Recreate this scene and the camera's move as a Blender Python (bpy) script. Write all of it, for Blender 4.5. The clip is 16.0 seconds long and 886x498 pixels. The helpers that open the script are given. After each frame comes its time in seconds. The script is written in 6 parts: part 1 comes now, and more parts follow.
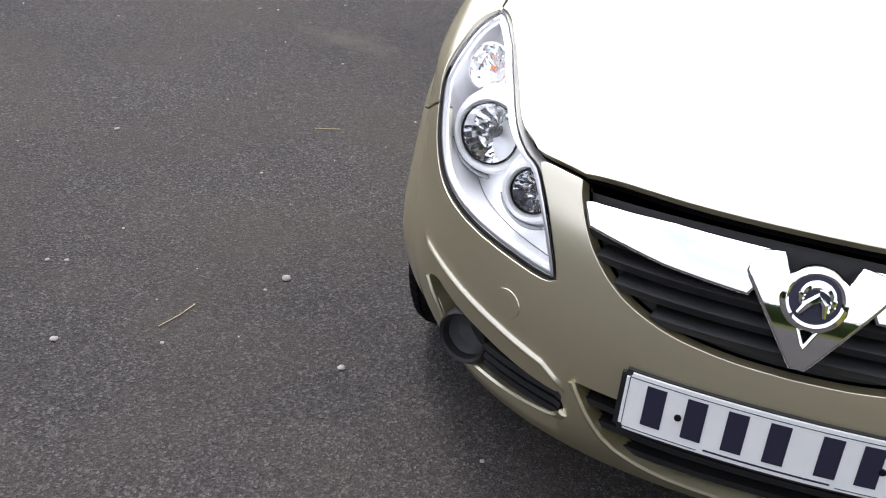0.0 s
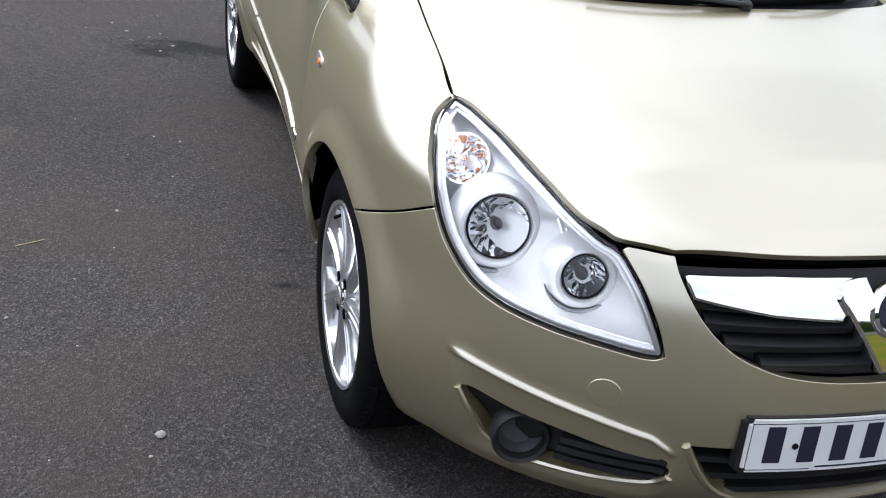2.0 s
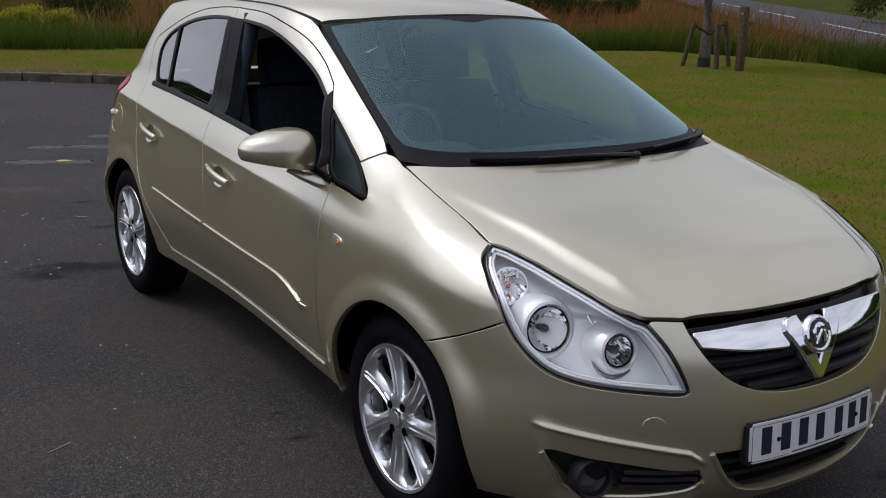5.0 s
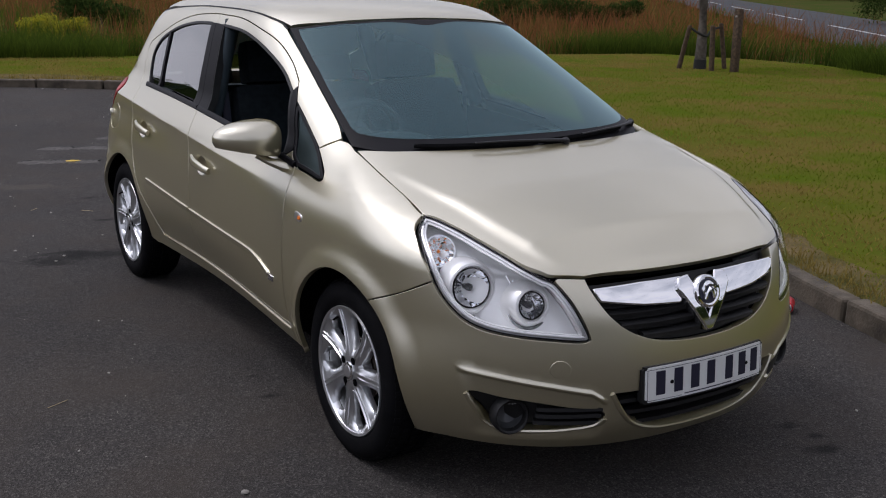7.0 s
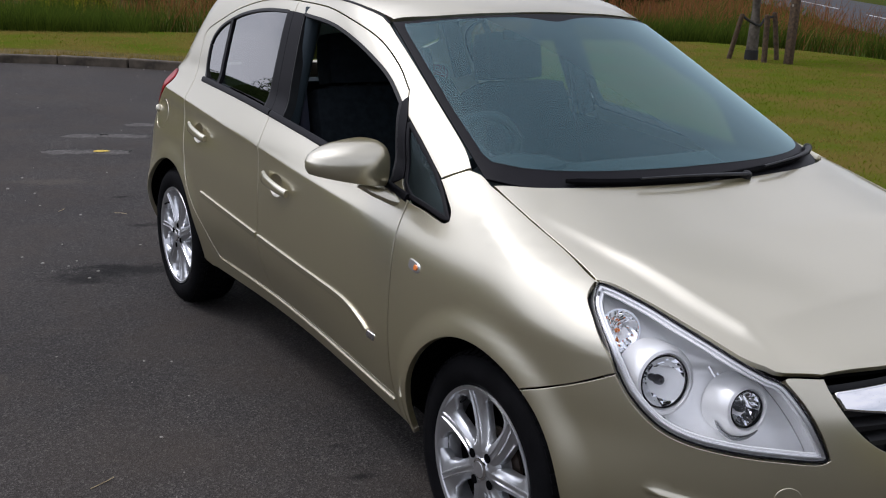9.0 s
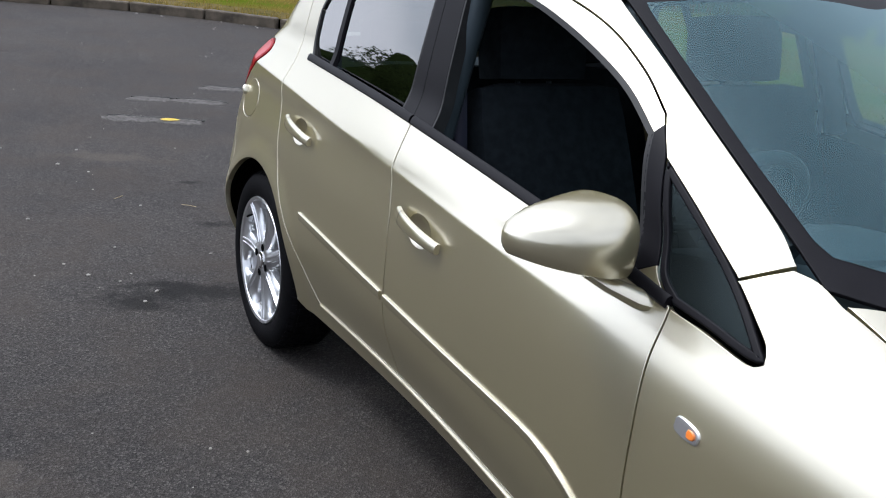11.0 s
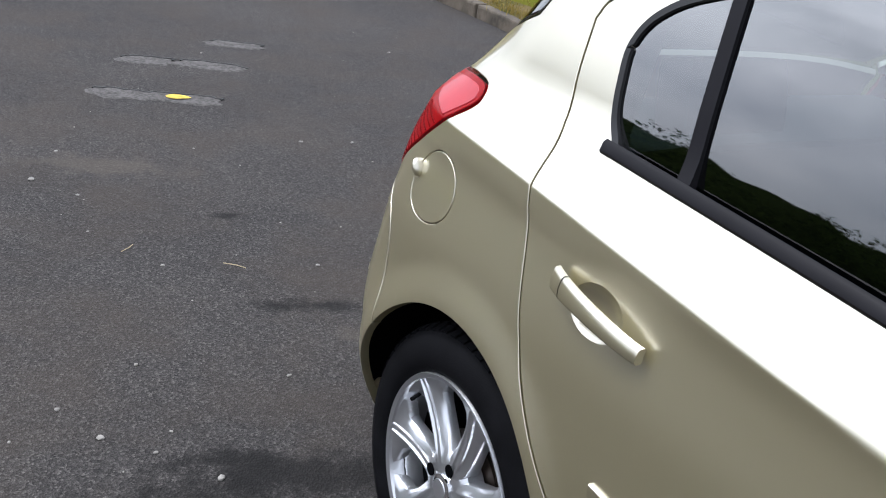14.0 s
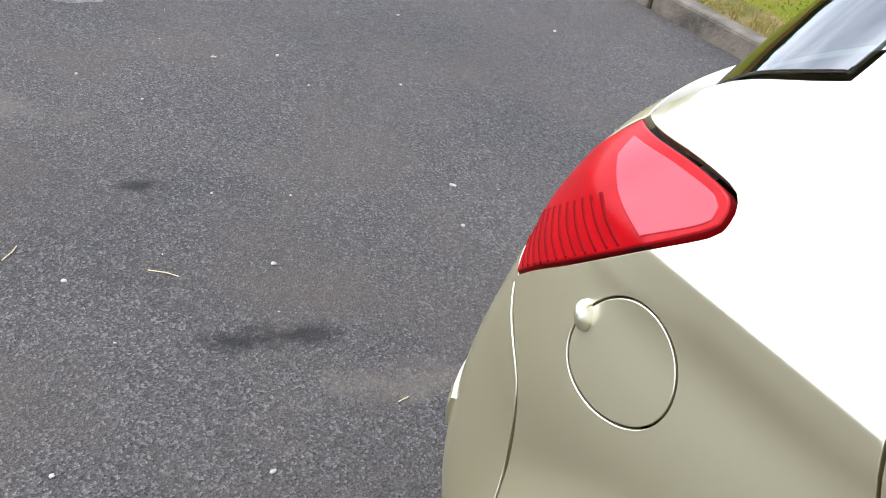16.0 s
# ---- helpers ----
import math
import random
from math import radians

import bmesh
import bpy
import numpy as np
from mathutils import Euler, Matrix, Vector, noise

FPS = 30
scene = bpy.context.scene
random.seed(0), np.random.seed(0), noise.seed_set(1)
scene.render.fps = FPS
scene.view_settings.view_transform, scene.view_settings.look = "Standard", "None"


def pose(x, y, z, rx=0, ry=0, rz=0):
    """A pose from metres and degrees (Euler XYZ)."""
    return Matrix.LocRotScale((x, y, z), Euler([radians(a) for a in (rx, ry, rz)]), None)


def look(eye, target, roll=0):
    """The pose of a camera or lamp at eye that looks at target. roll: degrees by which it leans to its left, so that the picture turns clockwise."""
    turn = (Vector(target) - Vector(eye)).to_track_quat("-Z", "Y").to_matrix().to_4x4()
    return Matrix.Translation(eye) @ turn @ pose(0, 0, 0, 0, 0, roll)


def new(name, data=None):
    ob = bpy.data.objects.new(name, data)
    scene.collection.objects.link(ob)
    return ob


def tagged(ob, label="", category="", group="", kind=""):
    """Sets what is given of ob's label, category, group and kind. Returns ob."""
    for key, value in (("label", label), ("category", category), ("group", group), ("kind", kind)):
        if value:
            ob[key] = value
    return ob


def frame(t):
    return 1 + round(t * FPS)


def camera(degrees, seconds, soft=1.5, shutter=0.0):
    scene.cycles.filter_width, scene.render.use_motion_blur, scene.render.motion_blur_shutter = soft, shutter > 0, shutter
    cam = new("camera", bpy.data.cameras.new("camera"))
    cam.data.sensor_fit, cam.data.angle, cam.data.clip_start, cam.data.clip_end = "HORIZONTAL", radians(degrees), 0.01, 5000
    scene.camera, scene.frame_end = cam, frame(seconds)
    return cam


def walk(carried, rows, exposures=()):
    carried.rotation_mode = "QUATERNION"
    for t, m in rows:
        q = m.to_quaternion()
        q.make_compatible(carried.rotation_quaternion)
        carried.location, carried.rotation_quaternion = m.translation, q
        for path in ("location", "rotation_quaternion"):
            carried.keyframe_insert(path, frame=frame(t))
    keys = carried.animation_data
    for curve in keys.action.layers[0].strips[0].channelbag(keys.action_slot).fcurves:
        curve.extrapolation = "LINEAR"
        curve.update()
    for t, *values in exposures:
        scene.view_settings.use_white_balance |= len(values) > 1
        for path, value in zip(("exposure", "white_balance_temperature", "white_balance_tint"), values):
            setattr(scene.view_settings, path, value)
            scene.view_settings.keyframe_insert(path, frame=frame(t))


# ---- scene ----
cam = camera(45.9, 16.0, soft=1.1)
PATH = [
    (0, (-0.156, -2.267, 1.444), (-0.651, -0.581, 0.487), 5.6),
    (0.5, (-0.535, -2.301, 1.483), (-0.711, -0.58, 0.481), 6.9),
    (1, (-0.755, -2.206, 1.427), (-0.778, -0.442, 0.485), 7.0),
    (1.5, (-0.998, -2.116, 1.444), (-0.784, -0.368, 0.496), 6.5),
    (2, (-1.295, -2.086, 1.477), (-0.71, -0.382, 0.609), 7.0),
    (2.5, (-1.485, -2.016, 1.485), (-0.745, -0.341, 0.68), 6.2),
    (3, (-1.539, -1.873, 1.51), (-0.726, -0.207, 0.758), 5.4),
    (3.5, (-1.679, -1.915, 1.53), (-0.79, -0.253, 0.861), 4.4),
    (3.7, (-1.785, -1.981, 1.535), (-0.856, -0.317, 0.928), 3.7),
    (5.8, (-2.358, -2.664, 1.577), (-1.26, -1.072, 1.069), 1.8),
    (6, (-2.349, -2.728, 1.565), (-1.252, -1.138, 1.048), 2.2),
    (6.2, (-2.342, -2.784, 1.572), (-1.270, -1.176, 1.064), 2.0),
    (6.5, (-2.331, -2.868, 1.582), (-1.261, -1.257, 1.07), 1.6),
    (7, (-2.323, -2.913, 1.582), (-1.277, -1.286, 1.076), 1.1),
    (7.5, (-2.307, -2.857, 1.579), (-1.281, -1.222, 1.056), 1.0),
    (8, (-2.271, -2.598, 1.598), (-1.214, -0.985, 1.066), 3.0),
    (8.2, (-2.271, -2.495, 1.597), (-1.223, -0.878, 1.061), 2.1),
    (10.3, (-2.044, -1.17, 1.517), (-1.069, 0.485, 0.959), 3.9),
    (10.5, (-2.006, -1.053, 1.499), (-1.043, 0.613, 0.952), 3.8),
    (11, (-1.916, -0.765, 1.515), (-0.993, 0.896, 0.893), 5.2),
    (11.5, (-1.896, -0.448, 1.497), (-0.962, 1.206, 0.873), 6.8),
    (12, (-1.891, -0.115, 1.498), (-0.923, 1.51, 0.848), 5.5),
    (12.5, (-1.822, 0.18, 1.486), (-0.844, 1.797, 0.829), 5.2),
    (13, (-1.768, 0.506, 1.488), (-0.823, 2.125, 0.792), 6.8),
    (13.5, (-1.773, 0.874, 1.472), (-0.788, 2.446, 0.724), 7.2),
    (14, (-1.742, 1.16, 1.457), (-0.749, 2.721, 0.697), 8.3),
    (14.5, (-1.648, 1.428, 1.452), (-0.716, 2.980, 0.600), 9.5),
    (15, (-1.638, 1.705, 1.424), (-0.636, 3.168, 0.500), 13.0),
    (15.5, (-1.676, 2.0, 1.471), (-0.554, 3.327, 0.48), 10.4),
    (16, (-1.577, 2.18, 1.455), (-0.401, 3.449, 0.451), 12.0),
]
EXPOSURES = [(0.0, 0.62, 6320, 13), (1.0, 0.84, 6285, 13), (1.5, 0.76, 6190, 12), (2.0, 0.42, 6100, 11), (2.5, 0.08, 6050, 11), (3.0, -0.34, 5880, 11), (3.5, -0.70, 5830, 11), (3.7, -0.73, 5900, 11), (5.8, -0.76, 6220, 14), (6.5, -0.73, 6250, 15), (7.0, -0.69, 6280, 16), (8.2, -0.65, 6280, 16), (10.3, 0.02, 6110, 10), (11.5, 0.32, 6100, 10), (12.5, 0.36, 6100, 10), (14.5, 0.54, 6050, 10), (15.2, 0.80, 6020, 9), (15.6, 0.98, 6000, 9), (16.0, 1.24, 6000, 9)]
walk(cam, [(t, look(eye, target, roll)) for t, eye, target, roll in PATH], EXPOSURES)

# ---- sky, sun ----
world = bpy.data.worlds.new("sky")
scene.world = world
world.use_nodes = True
wn, wl = world.node_tree.nodes, world.node_tree.links
SUN_UP, SUN_TURN = radians(57), radians(312)
sky = wn.new("ShaderNodeTexSky")
sky.sky_type, sky.sun_disc, sky.sun_elevation, sky.sun_rotation = "NISHITA", False, SUN_UP, SUN_TURN
sky.dust_density, sky.ozone_density = 2.0, 1.0
coord = wn.new("ShaderNodeTexCoord")
puff = wn.new("ShaderNodeTexNoise")
puff.inputs["Scale"].default_value, puff.inputs["Detail"].default_value, puff.inputs["Roughness"].default_value = 2.8, 6.0, 0.55
stretch = wn.new("ShaderNodeMapping")
stretch.inputs["Scale"].default_value = (1.0, 1.0, 2.4)
wl.new(coord.outputs["Generated"], stretch.inputs["Vector"])
wl.new(stretch.outputs["Vector"], puff.inputs["Vector"])
cover = wn.new("ShaderNodeValToRGB")
cover.color_ramp.elements[0].position, cover.color_ramp.elements[0].color = 0.38, (0.52, 0.52, 0.52, 1)
cover.color_ramp.elements[1].position, cover.color_ramp.elements[1].color = 0.60, (1, 1, 1, 1)
wl.new(puff.outputs["Fac"], cover.inputs["Fac"])
cloud = wn.new("ShaderNodeMix")
cloud.data_type = "RGBA"
# the cloud cover is brightest round the hidden sun
SUN_WAY = (math.sin(SUN_TURN) * math.cos(SUN_UP), math.cos(SUN_TURN) * math.cos(SUN_UP), math.sin(SUN_UP))
dot = wn.new("ShaderNodeVectorMath")
dot.operation, dot.inputs[1].default_value = "DOT_PRODUCT", SUN_WAY
unit = wn.new("ShaderNodeVectorMath")
unit.operation = "NORMALIZE"
wl.new(coord.outputs["Generated"], unit.inputs[0])
wl.new(unit.outputs["Vector"], dot.inputs[0])
glow = wn.new("ShaderNodeMapRange")
glow.interpolation_type = "SMOOTHERSTEP"
glow.inputs["From Min"].default_value, glow.inputs["From Max"].default_value = 0.62, 0.92
glow.inputs["To Min"].default_value, glow.inputs["To Max"].default_value = 12.5, 28.0
wl.new(dot.outputs["Value"], glow.inputs["Value"])
white = wn.new("ShaderNodeVectorMath")
white.operation, white.inputs[0].default_value = "SCALE", (0.985, 1.005, 1.08)
wl.new(glow.outputs["Result"], white.inputs["Scale"])
wl.new(white.outputs["Vector"], cloud.inputs["B"])
wl.new(cover.outputs["Color"], cloud.inputs["Factor"])
wl.new(sky.outputs["Color"], cloud.inputs["A"])
wn["Background"].inputs["Strength"].default_value = 0.10
wl.new(cloud.outputs["Result"], wn["Background"].inputs["Color"])

sun = new("sun", bpy.data.lights.new("sun", "SUN"))
sun.data.energy, sun.data.angle, sun.data.color = 1.75, radians(14), (1.0, 0.98, 0.95)
sun.matrix_basis = look((0, 0, 0), tuple(-v for v in SUN_WAY))

# ---- materials ----
def mat(name, color, rough=0.5, metal=0.0, coat=0.0, spread=0.0, scale=8.0, bump=0.0, bump_scale=60.0, color2=None, shine=0.5, ior=1.45):
    """A surface with variation at two scales, in metres of the place."""
    m = bpy.data.materials.new(name)
    m.use_nodes = True
    n, l = m.node_tree.nodes, m.node_tree.links
    b = n["Principled BSDF"]
    b.inputs["Base Color"].default_value = (*color, 1)
    b.inputs["Roughness"].default_value, b.inputs["Metallic"].default_value, b.inputs["IOR"].default_value = rough, metal, ior
    b.inputs["Specular IOR Level"].default_value = shine
    b.inputs["Coat Weight"].default_value, b.inputs["Coat Roughness"].default_value = coat, 0.03
    pos = n.new("ShaderNodeTexCoord").outputs["Object"]
    if spread or color2:
        big = n.new("ShaderNodeTexNoise")
        big.inputs["Scale"].default_value, big.inputs["Detail"].default_value = scale, 6
        l.new(pos, big.inputs["Vector"])
        ramp = n.new("ShaderNodeValToRGB")
        c2 = color2 or tuple(c * (1 - spread) for c in color)
        ramp.color_ramp.elements[0].position, ramp.color_ramp.elements[1].position = 0.35, 0.65
        ramp.color_ramp.elements[0].color, ramp.color_ramp.elements[1].color = (*c2, 1), (*color, 1)
        l.new(big.outputs["Fac"], ramp.inputs["Fac"])
        l.new(ramp.outputs["Color"], b.inputs["Base Color"])
    if bump:
        small = n.new("ShaderNodeTexNoise")
        small.inputs["Scale"].default_value, small.inputs["Detail"].default_value = bump_scale, 4
        l.new(pos, small.inputs["Vector"])
        bp = n.new("ShaderNodeBump")
        bp.inputs["Strength"].default_value, bp.inputs["Distance"].default_value = 1.0, bump
        l.new(small.outputs["Fac"], bp.inputs["Height"])
        l.new(bp.outputs["Normal"], b.inputs["Normal"])
    return m


def glass(name, tint, gloss=0.02, ior=1.5, rise=4.2):
    """A thin clear sheet: it lets light through straight, and mirrors by Fresnel."""
    m = bpy.data.materials.new(name)
    m.use_nodes = True
    n, l = m.node_tree.nodes, m.node_tree.links
    out = n["Material Output"]
    n.remove(n["Principled BSDF"])
    clear, shine, face, mix = n.new("ShaderNodeBsdfTransparent"), n.new("ShaderNodeBsdfGlossy"), n.new("ShaderNodeLayerWeight"), n.new("ShaderNodeMixShader")
    # Schlick's curve, alike from both sides of the sheet
    power, curve = n.new("ShaderNodeMath"), n.new("ShaderNodeMapRange")
    power.operation, power.inputs[1].default_value = "POWER", rise
    l.new(face.outputs["Facing"], power.inputs[0])
    l.new(power.outputs["Value"], curve.inputs["Value"])
    curve.inputs["To Min"].default_value, curve.inputs["To Max"].default_value = ((ior - 1) / (ior + 1)) ** 2, 1.0
    clear.inputs["Color"].default_value = (*tint, 1)
    shine.inputs["Roughness"].default_value = gloss
    l.new(curve.outputs["Result"], mix.inputs["Fac"])
    l.new(clear.outputs["BSDF"], mix.inputs[1])
    l.new(shine.outputs["BSDF"], mix.inputs[2])
    l.new(mix.outputs["Shader"], out.inputs["Surface"])
    return m


def veiled_glass(name, tint, film, weight, ior):
    """Dull window glass, with its haze of sky glare put into a tinted film."""
    m = glass(name, tint, 0.36, ior)
    n, l = m.node_tree.nodes, m.node_tree.links
    out = n["Material Output"]
    # the bluish cast of the reflected sky, as a tint of the gloss
    n["Glossy BSDF"].inputs["Color"].default_value = (0.74, 0.96, 1.0, 1)
    sheet = out.inputs["Surface"].links[0].from_socket
    dust_haze, mix, mottle, share = n.new("ShaderNodeBsdfDiffuse"), n.new("ShaderNodeMixShader"), n.new("ShaderNodeTexNoise"), n.new("ShaderNodeMapRange")
    dust_haze.inputs["Color"].default_value = (*film, 1)
    mottle.inputs["Scale"].default_value, mottle.inputs["Detail"].default_value = 3.0, 3
    l.new(n.new("ShaderNodeTexCoord").outputs["Object"], mottle.inputs["Vector"])
    share.inputs["To Min"].default_value, share.inputs["To Max"].default_value = weight * 0.92, weight * 1.12
    l.new(mottle.outputs["Fac"], share.inputs["Value"])
    l.new(share.outputs["Result"], mix.inputs["Fac"])
    l.new(sheet, mix.inputs[1])
    l.new(dust_haze.outputs["BSDF"], mix.inputs[2])
    l.new(mix.outputs["Shader"], out.inputs["Surface"])
    return m


def paint_material():
    """Champagne metallic car paint: silver flakes over an olive-gold ground under a clear coat, with a film of dust."""
    m = mat("champagne_paint", (0.655, 0.625, 0.532), rough=0.29, metal=1.0, coat=1.0)
    n, l = m.node_tree.nodes, m.node_tree.links
    flake, ground_coat, both_coats = n["Principled BSDF"], n.new("ShaderNodeBsdfDiffuse"), n.new("ShaderNodeMixShader")
    ground_coat.inputs["Color"].default_value = (0.372, 0.317, 0.140, 1)
    flake.inputs["Coat Roughness"].default_value = 0.045
    both_coats.inputs["Fac"].default_value = 0.19
    l.new(flake.outputs["BSDF"], both_coats.inputs[1])
    l.new(ground_coat.outputs["BSDF"], both_coats.inputs[2])
    l.new(both_coats.outputs["Shader"], n["Material Output"].inputs["Surface"])
    pos = n.new("ShaderNodeTexCoord").outputs["Object"]
    dust_haze = n.new("ShaderNodeTexNoise")
    dust_haze.inputs["Scale"].default_value, dust_haze.inputs["Detail"].default_value = 2.5, 1
    l.new(pos, dust_haze.inputs["Vector"])
    ramp = n.new("ShaderNodeMapRange")
    ramp.inputs["To Min"].default_value, ramp.inputs["To Max"].default_value = 0.28, 0.315
    l.new(dust_haze.outputs["Fac"], ramp.inputs["Value"])
    l.new(ramp.outputs["Result"], flake.inputs["Roughness"])
    return m


PAINT = paint_material()
BLACK = mat("black_plastic", (0.014, 0.014, 0.015), rough=0.5, spread=0.3, scale=20, ior=1.35)
TRIM = mat("satin_black_trim", (0.007, 0.0066, 0.0085), rough=0.45, spread=0.2, scale=12, ior=1.22, shine=0.4)
RUBBER = mat("rubber", (0.007, 0.007, 0.008), rough=0.7, spread=0.35, scale=15, bump=0.0006, bump_scale=300, ior=1.2, shine=0.2)
CHROME = mat("chrome", (0.86, 0.86, 0.88), rough=0.05, metal=1.0)
SATIN = mat("satin_silver", (0.72, 0.72, 0.74), rough=0.285, metal=0.9, spread=0.08, scale=6)
ALLOY = mat("alloy_silver", (0.66, 0.67, 0.69), rough=0.29, metal=0.9, coat=0.5, spread=0.06, scale=9)
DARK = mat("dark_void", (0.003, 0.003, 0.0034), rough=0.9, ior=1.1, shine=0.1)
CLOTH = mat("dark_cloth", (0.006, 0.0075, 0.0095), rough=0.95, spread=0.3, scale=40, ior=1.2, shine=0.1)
# paler copy of the dark cloth: light through the windscreen put into its colour
SEAT_LIT = mat("lit_seat_cloth", (0.016, 0.020, 0.024), rough=0.95, spread=0.3, scale=40, ior=1.2, shine=0.1)
CABIN = mat("cabin_plastic", (0.034, 0.048, 0.058), rough=0.6, spread=0.2, scale=8, ior=1.3)
LINING = mat("pale_lining", (0.30, 0.30, 0.29), rough=0.9, spread=0.1, scale=10)
WINDOW = glass("tinted_window_glass", (0.84, 0.93, 0.88), ior=1.5)
DEEP = glass("dark_rear_glass", (0.10, 0.125, 0.122), ior=2.9)
# near-side window glass: dark cabin and strong reflections put into tint and mirror
SIDE = glass("darkened_side_glass", (0.17, 0.215, 0.21), ior=2.3, rise=2.2)
CORNER = veiled_glass("corner_glass", (0.10, 0.12, 0.12), (0.10, 0.13, 0.14), 0.03, 1.27)
SCREEN = veiled_glass("windscreen_glass", (0.40, 0.53, 0.53), (0.06, 0.36, 0.50), 0.04, 1.62)
LENS = glass("clear_lens", (0.985, 0.985, 0.985), ior=1.4)
AMBER = mat("amber_lens", (0.75, 0.20, 0.03), rough=0.2, coat=0.5)
RED = mat("red_lens", (0.25, 0.001, 0.003), rough=0.34, shine=0.12, coat=0.04, spread=0.15, scale=30)
RIB = mat("dark_red_rib", (0.11, 0.001, 0.002), rough=0.5, shine=0.03, spread=0.1, scale=30)
PINK = mat("pale_red_lens", (0.40, 0.026, 0.036), rough=0.29, shine=0.3, coat=0.2, spread=0.12, scale=25)
PLATE = mat("white_plate", (0.66, 0.67, 0.66), rough=0.35, spread=0.05, scale=20)
INK = mat("black_ink", (0.012, 0.012, 0.03), rough=0.5)
DISC = mat("brake_iron", (0.10, 0.075, 0.06), rough=0.5, metal=0.6, spread=0.5, scale=30)
# ---- body shape ----
def natural(vals, n=2400):
    """A natural cubic spline through evenly spaced values, sampled n times."""
    y = np.array(vals, float); k = len(y)
    a = np.eye(k); b = np.zeros(k)
    for i in range(1, k - 1):
        a[i, i - 1:i + 2] = 1, 4, 1
        b[i] = 6 * (y[i + 1] - 2 * y[i] + y[i - 1])
    m = np.linalg.solve(a, b)
    t = np.linspace(0, k - 1, n); i = np.minimum(t.astype(int), k - 2); f = t - i; g = 1 - f
    return g * y[i] + f * y[i + 1] + ((g**3 - g) * m[i] + (f**3 - f) * m[i + 1]) / 6


class Shape:
    """Level outlines of half the body: nose, curve length and half widths by height."""
    def __init__(self, z, nose, lf, wf, wm, wr, tail, lr, nf, nr):
        self.zt = natural(z)
        self.t = [natural(v) for v in (nose, lf, wf, wm, wr, tail, lr)]
        self.nf, self.nr = nf, nr

    def at(self, z):
        return [np.interp(z, self.zt, t) for t in self.t]

    def width(self, y, z):
        """Half width at a station and height; 0 where there is no body."""
        nose, lf, wf, wm, wr, tail, lr = self.at(z)
        yf, yr = nose + lf, tail - lr
        tau = np.clip((y - yf) / (yr - yf), 0, 1)
        w = wf + (wr - wf) * tau * tau * (3 - 2 * tau) + (wm - (wf + wr) / 2) * np.sin(np.pi * tau) ** 2
        a = np.clip((yf - y) / lf, 0, 1); b = np.clip((y - yr) / lr, 0, 1)
        return w * (1 - a**self.nf) ** (1 / self.nf) * (1 - b**self.nr) ** (1 / self.nr)

    def front(self, w, z):
        """Station of the nose at a half width and height."""
        nose, lf, wf, *_ = self.at(z)
        f = np.clip(np.abs(w) / wf, 0, 1)
        return nose + lf * (1 - (1 - f**self.nf) ** (1 / self.nf))

    def rear(self, w, z):
        *_, wr, tail, lr = self.at(z)
        f = np.clip(np.abs(w) / wr, 0, 1)
        return tail - lr * (1 - (1 - f**self.nr) ** (1 / self.nr))

    def top(self, w, y, lo, hi):
        """Height of the upper surface over a place in plan."""
        lo, hi = np.full(np.shape(w), lo, float), np.full(np.shape(w), hi, float)
        for _ in range(40):
            mid = (lo + hi) / 2
            inside = self.width(y, mid) > np.abs(w)
            lo, hi = np.where(inside, mid, lo), np.where(inside, hi, mid)
        return (lo + hi) / 2


LOW = Shape(
    (.20, .28, .38, .48, .57, .65, .715, .765, .82, .87, .92, .97, 1.01, 1.04),
    (-.74, -.79, -.812, -.81, -.795, -.775, -.745, -.69, -.545, -.40, -.225, -.05, .09, .20),
    (.80, .87, .90, .90, .88, .85, .80, .72, .56, .43, .38, .33, .28, .25),
    (.775, .81, .838, .85, .85, .845, .838, .83, .812, .785, .75, .70, .65, .60),
    (.725, .752, .791, .827, .838, .836, .832, .826, .815, .80, .785, .757, .725, .69),
    (.77, .79, .812, .825, .825, .82, .816, .808, .795, .78, .76, .735, .71, .69),
    (3.02, 3.09, 3.13, 3.15, 3.155, 3.145, 3.125, 3.11, 3.095, 3.083, 3.062, 3.035, 3.005, 2.980),
    (.46, .48, .50, .50, .48, .46, .44, .42, .40, .38, .36, .34, .34, .34), 2.4, 3.0)
TOP = Shape(
    (.90, 1.0, 1.1, 1.2, 1.3, 1.37, 1.42, 1.45, 1.47, 1.482, 1.487),
    (-.145, .06, .27, .478, .685, .835, .955, 1.07, 1.20, 1.37, 1.52),
    (.52, .50, .48, .47, .46, .45, .43, .42, .40, .28, .05),
    (.742, .72, .693, .66, .626, .597, .56, .50, .40, .24, .05),
    (.748, .728, .702, .67, .637, .608, .57, .51, .41, .25, .05),
    (.745, .72, .692, .658, .622, .59, .55, .49, .39, .23, .05),
    (3.045, 2.988, 2.938, 2.880, 2.815, 2.745, 2.65, 2.50, 2.25, 1.95, 1.64),
    (.38, .38, .38, .38, .38, .38, .38, .38, .36, .26, .05), 2.5, 2.8)


def softmax(a, b, k):
    h = np.maximum(k - np.abs(a - b), 0) / k
    return np.maximum(a, b) + h * h * k / 4


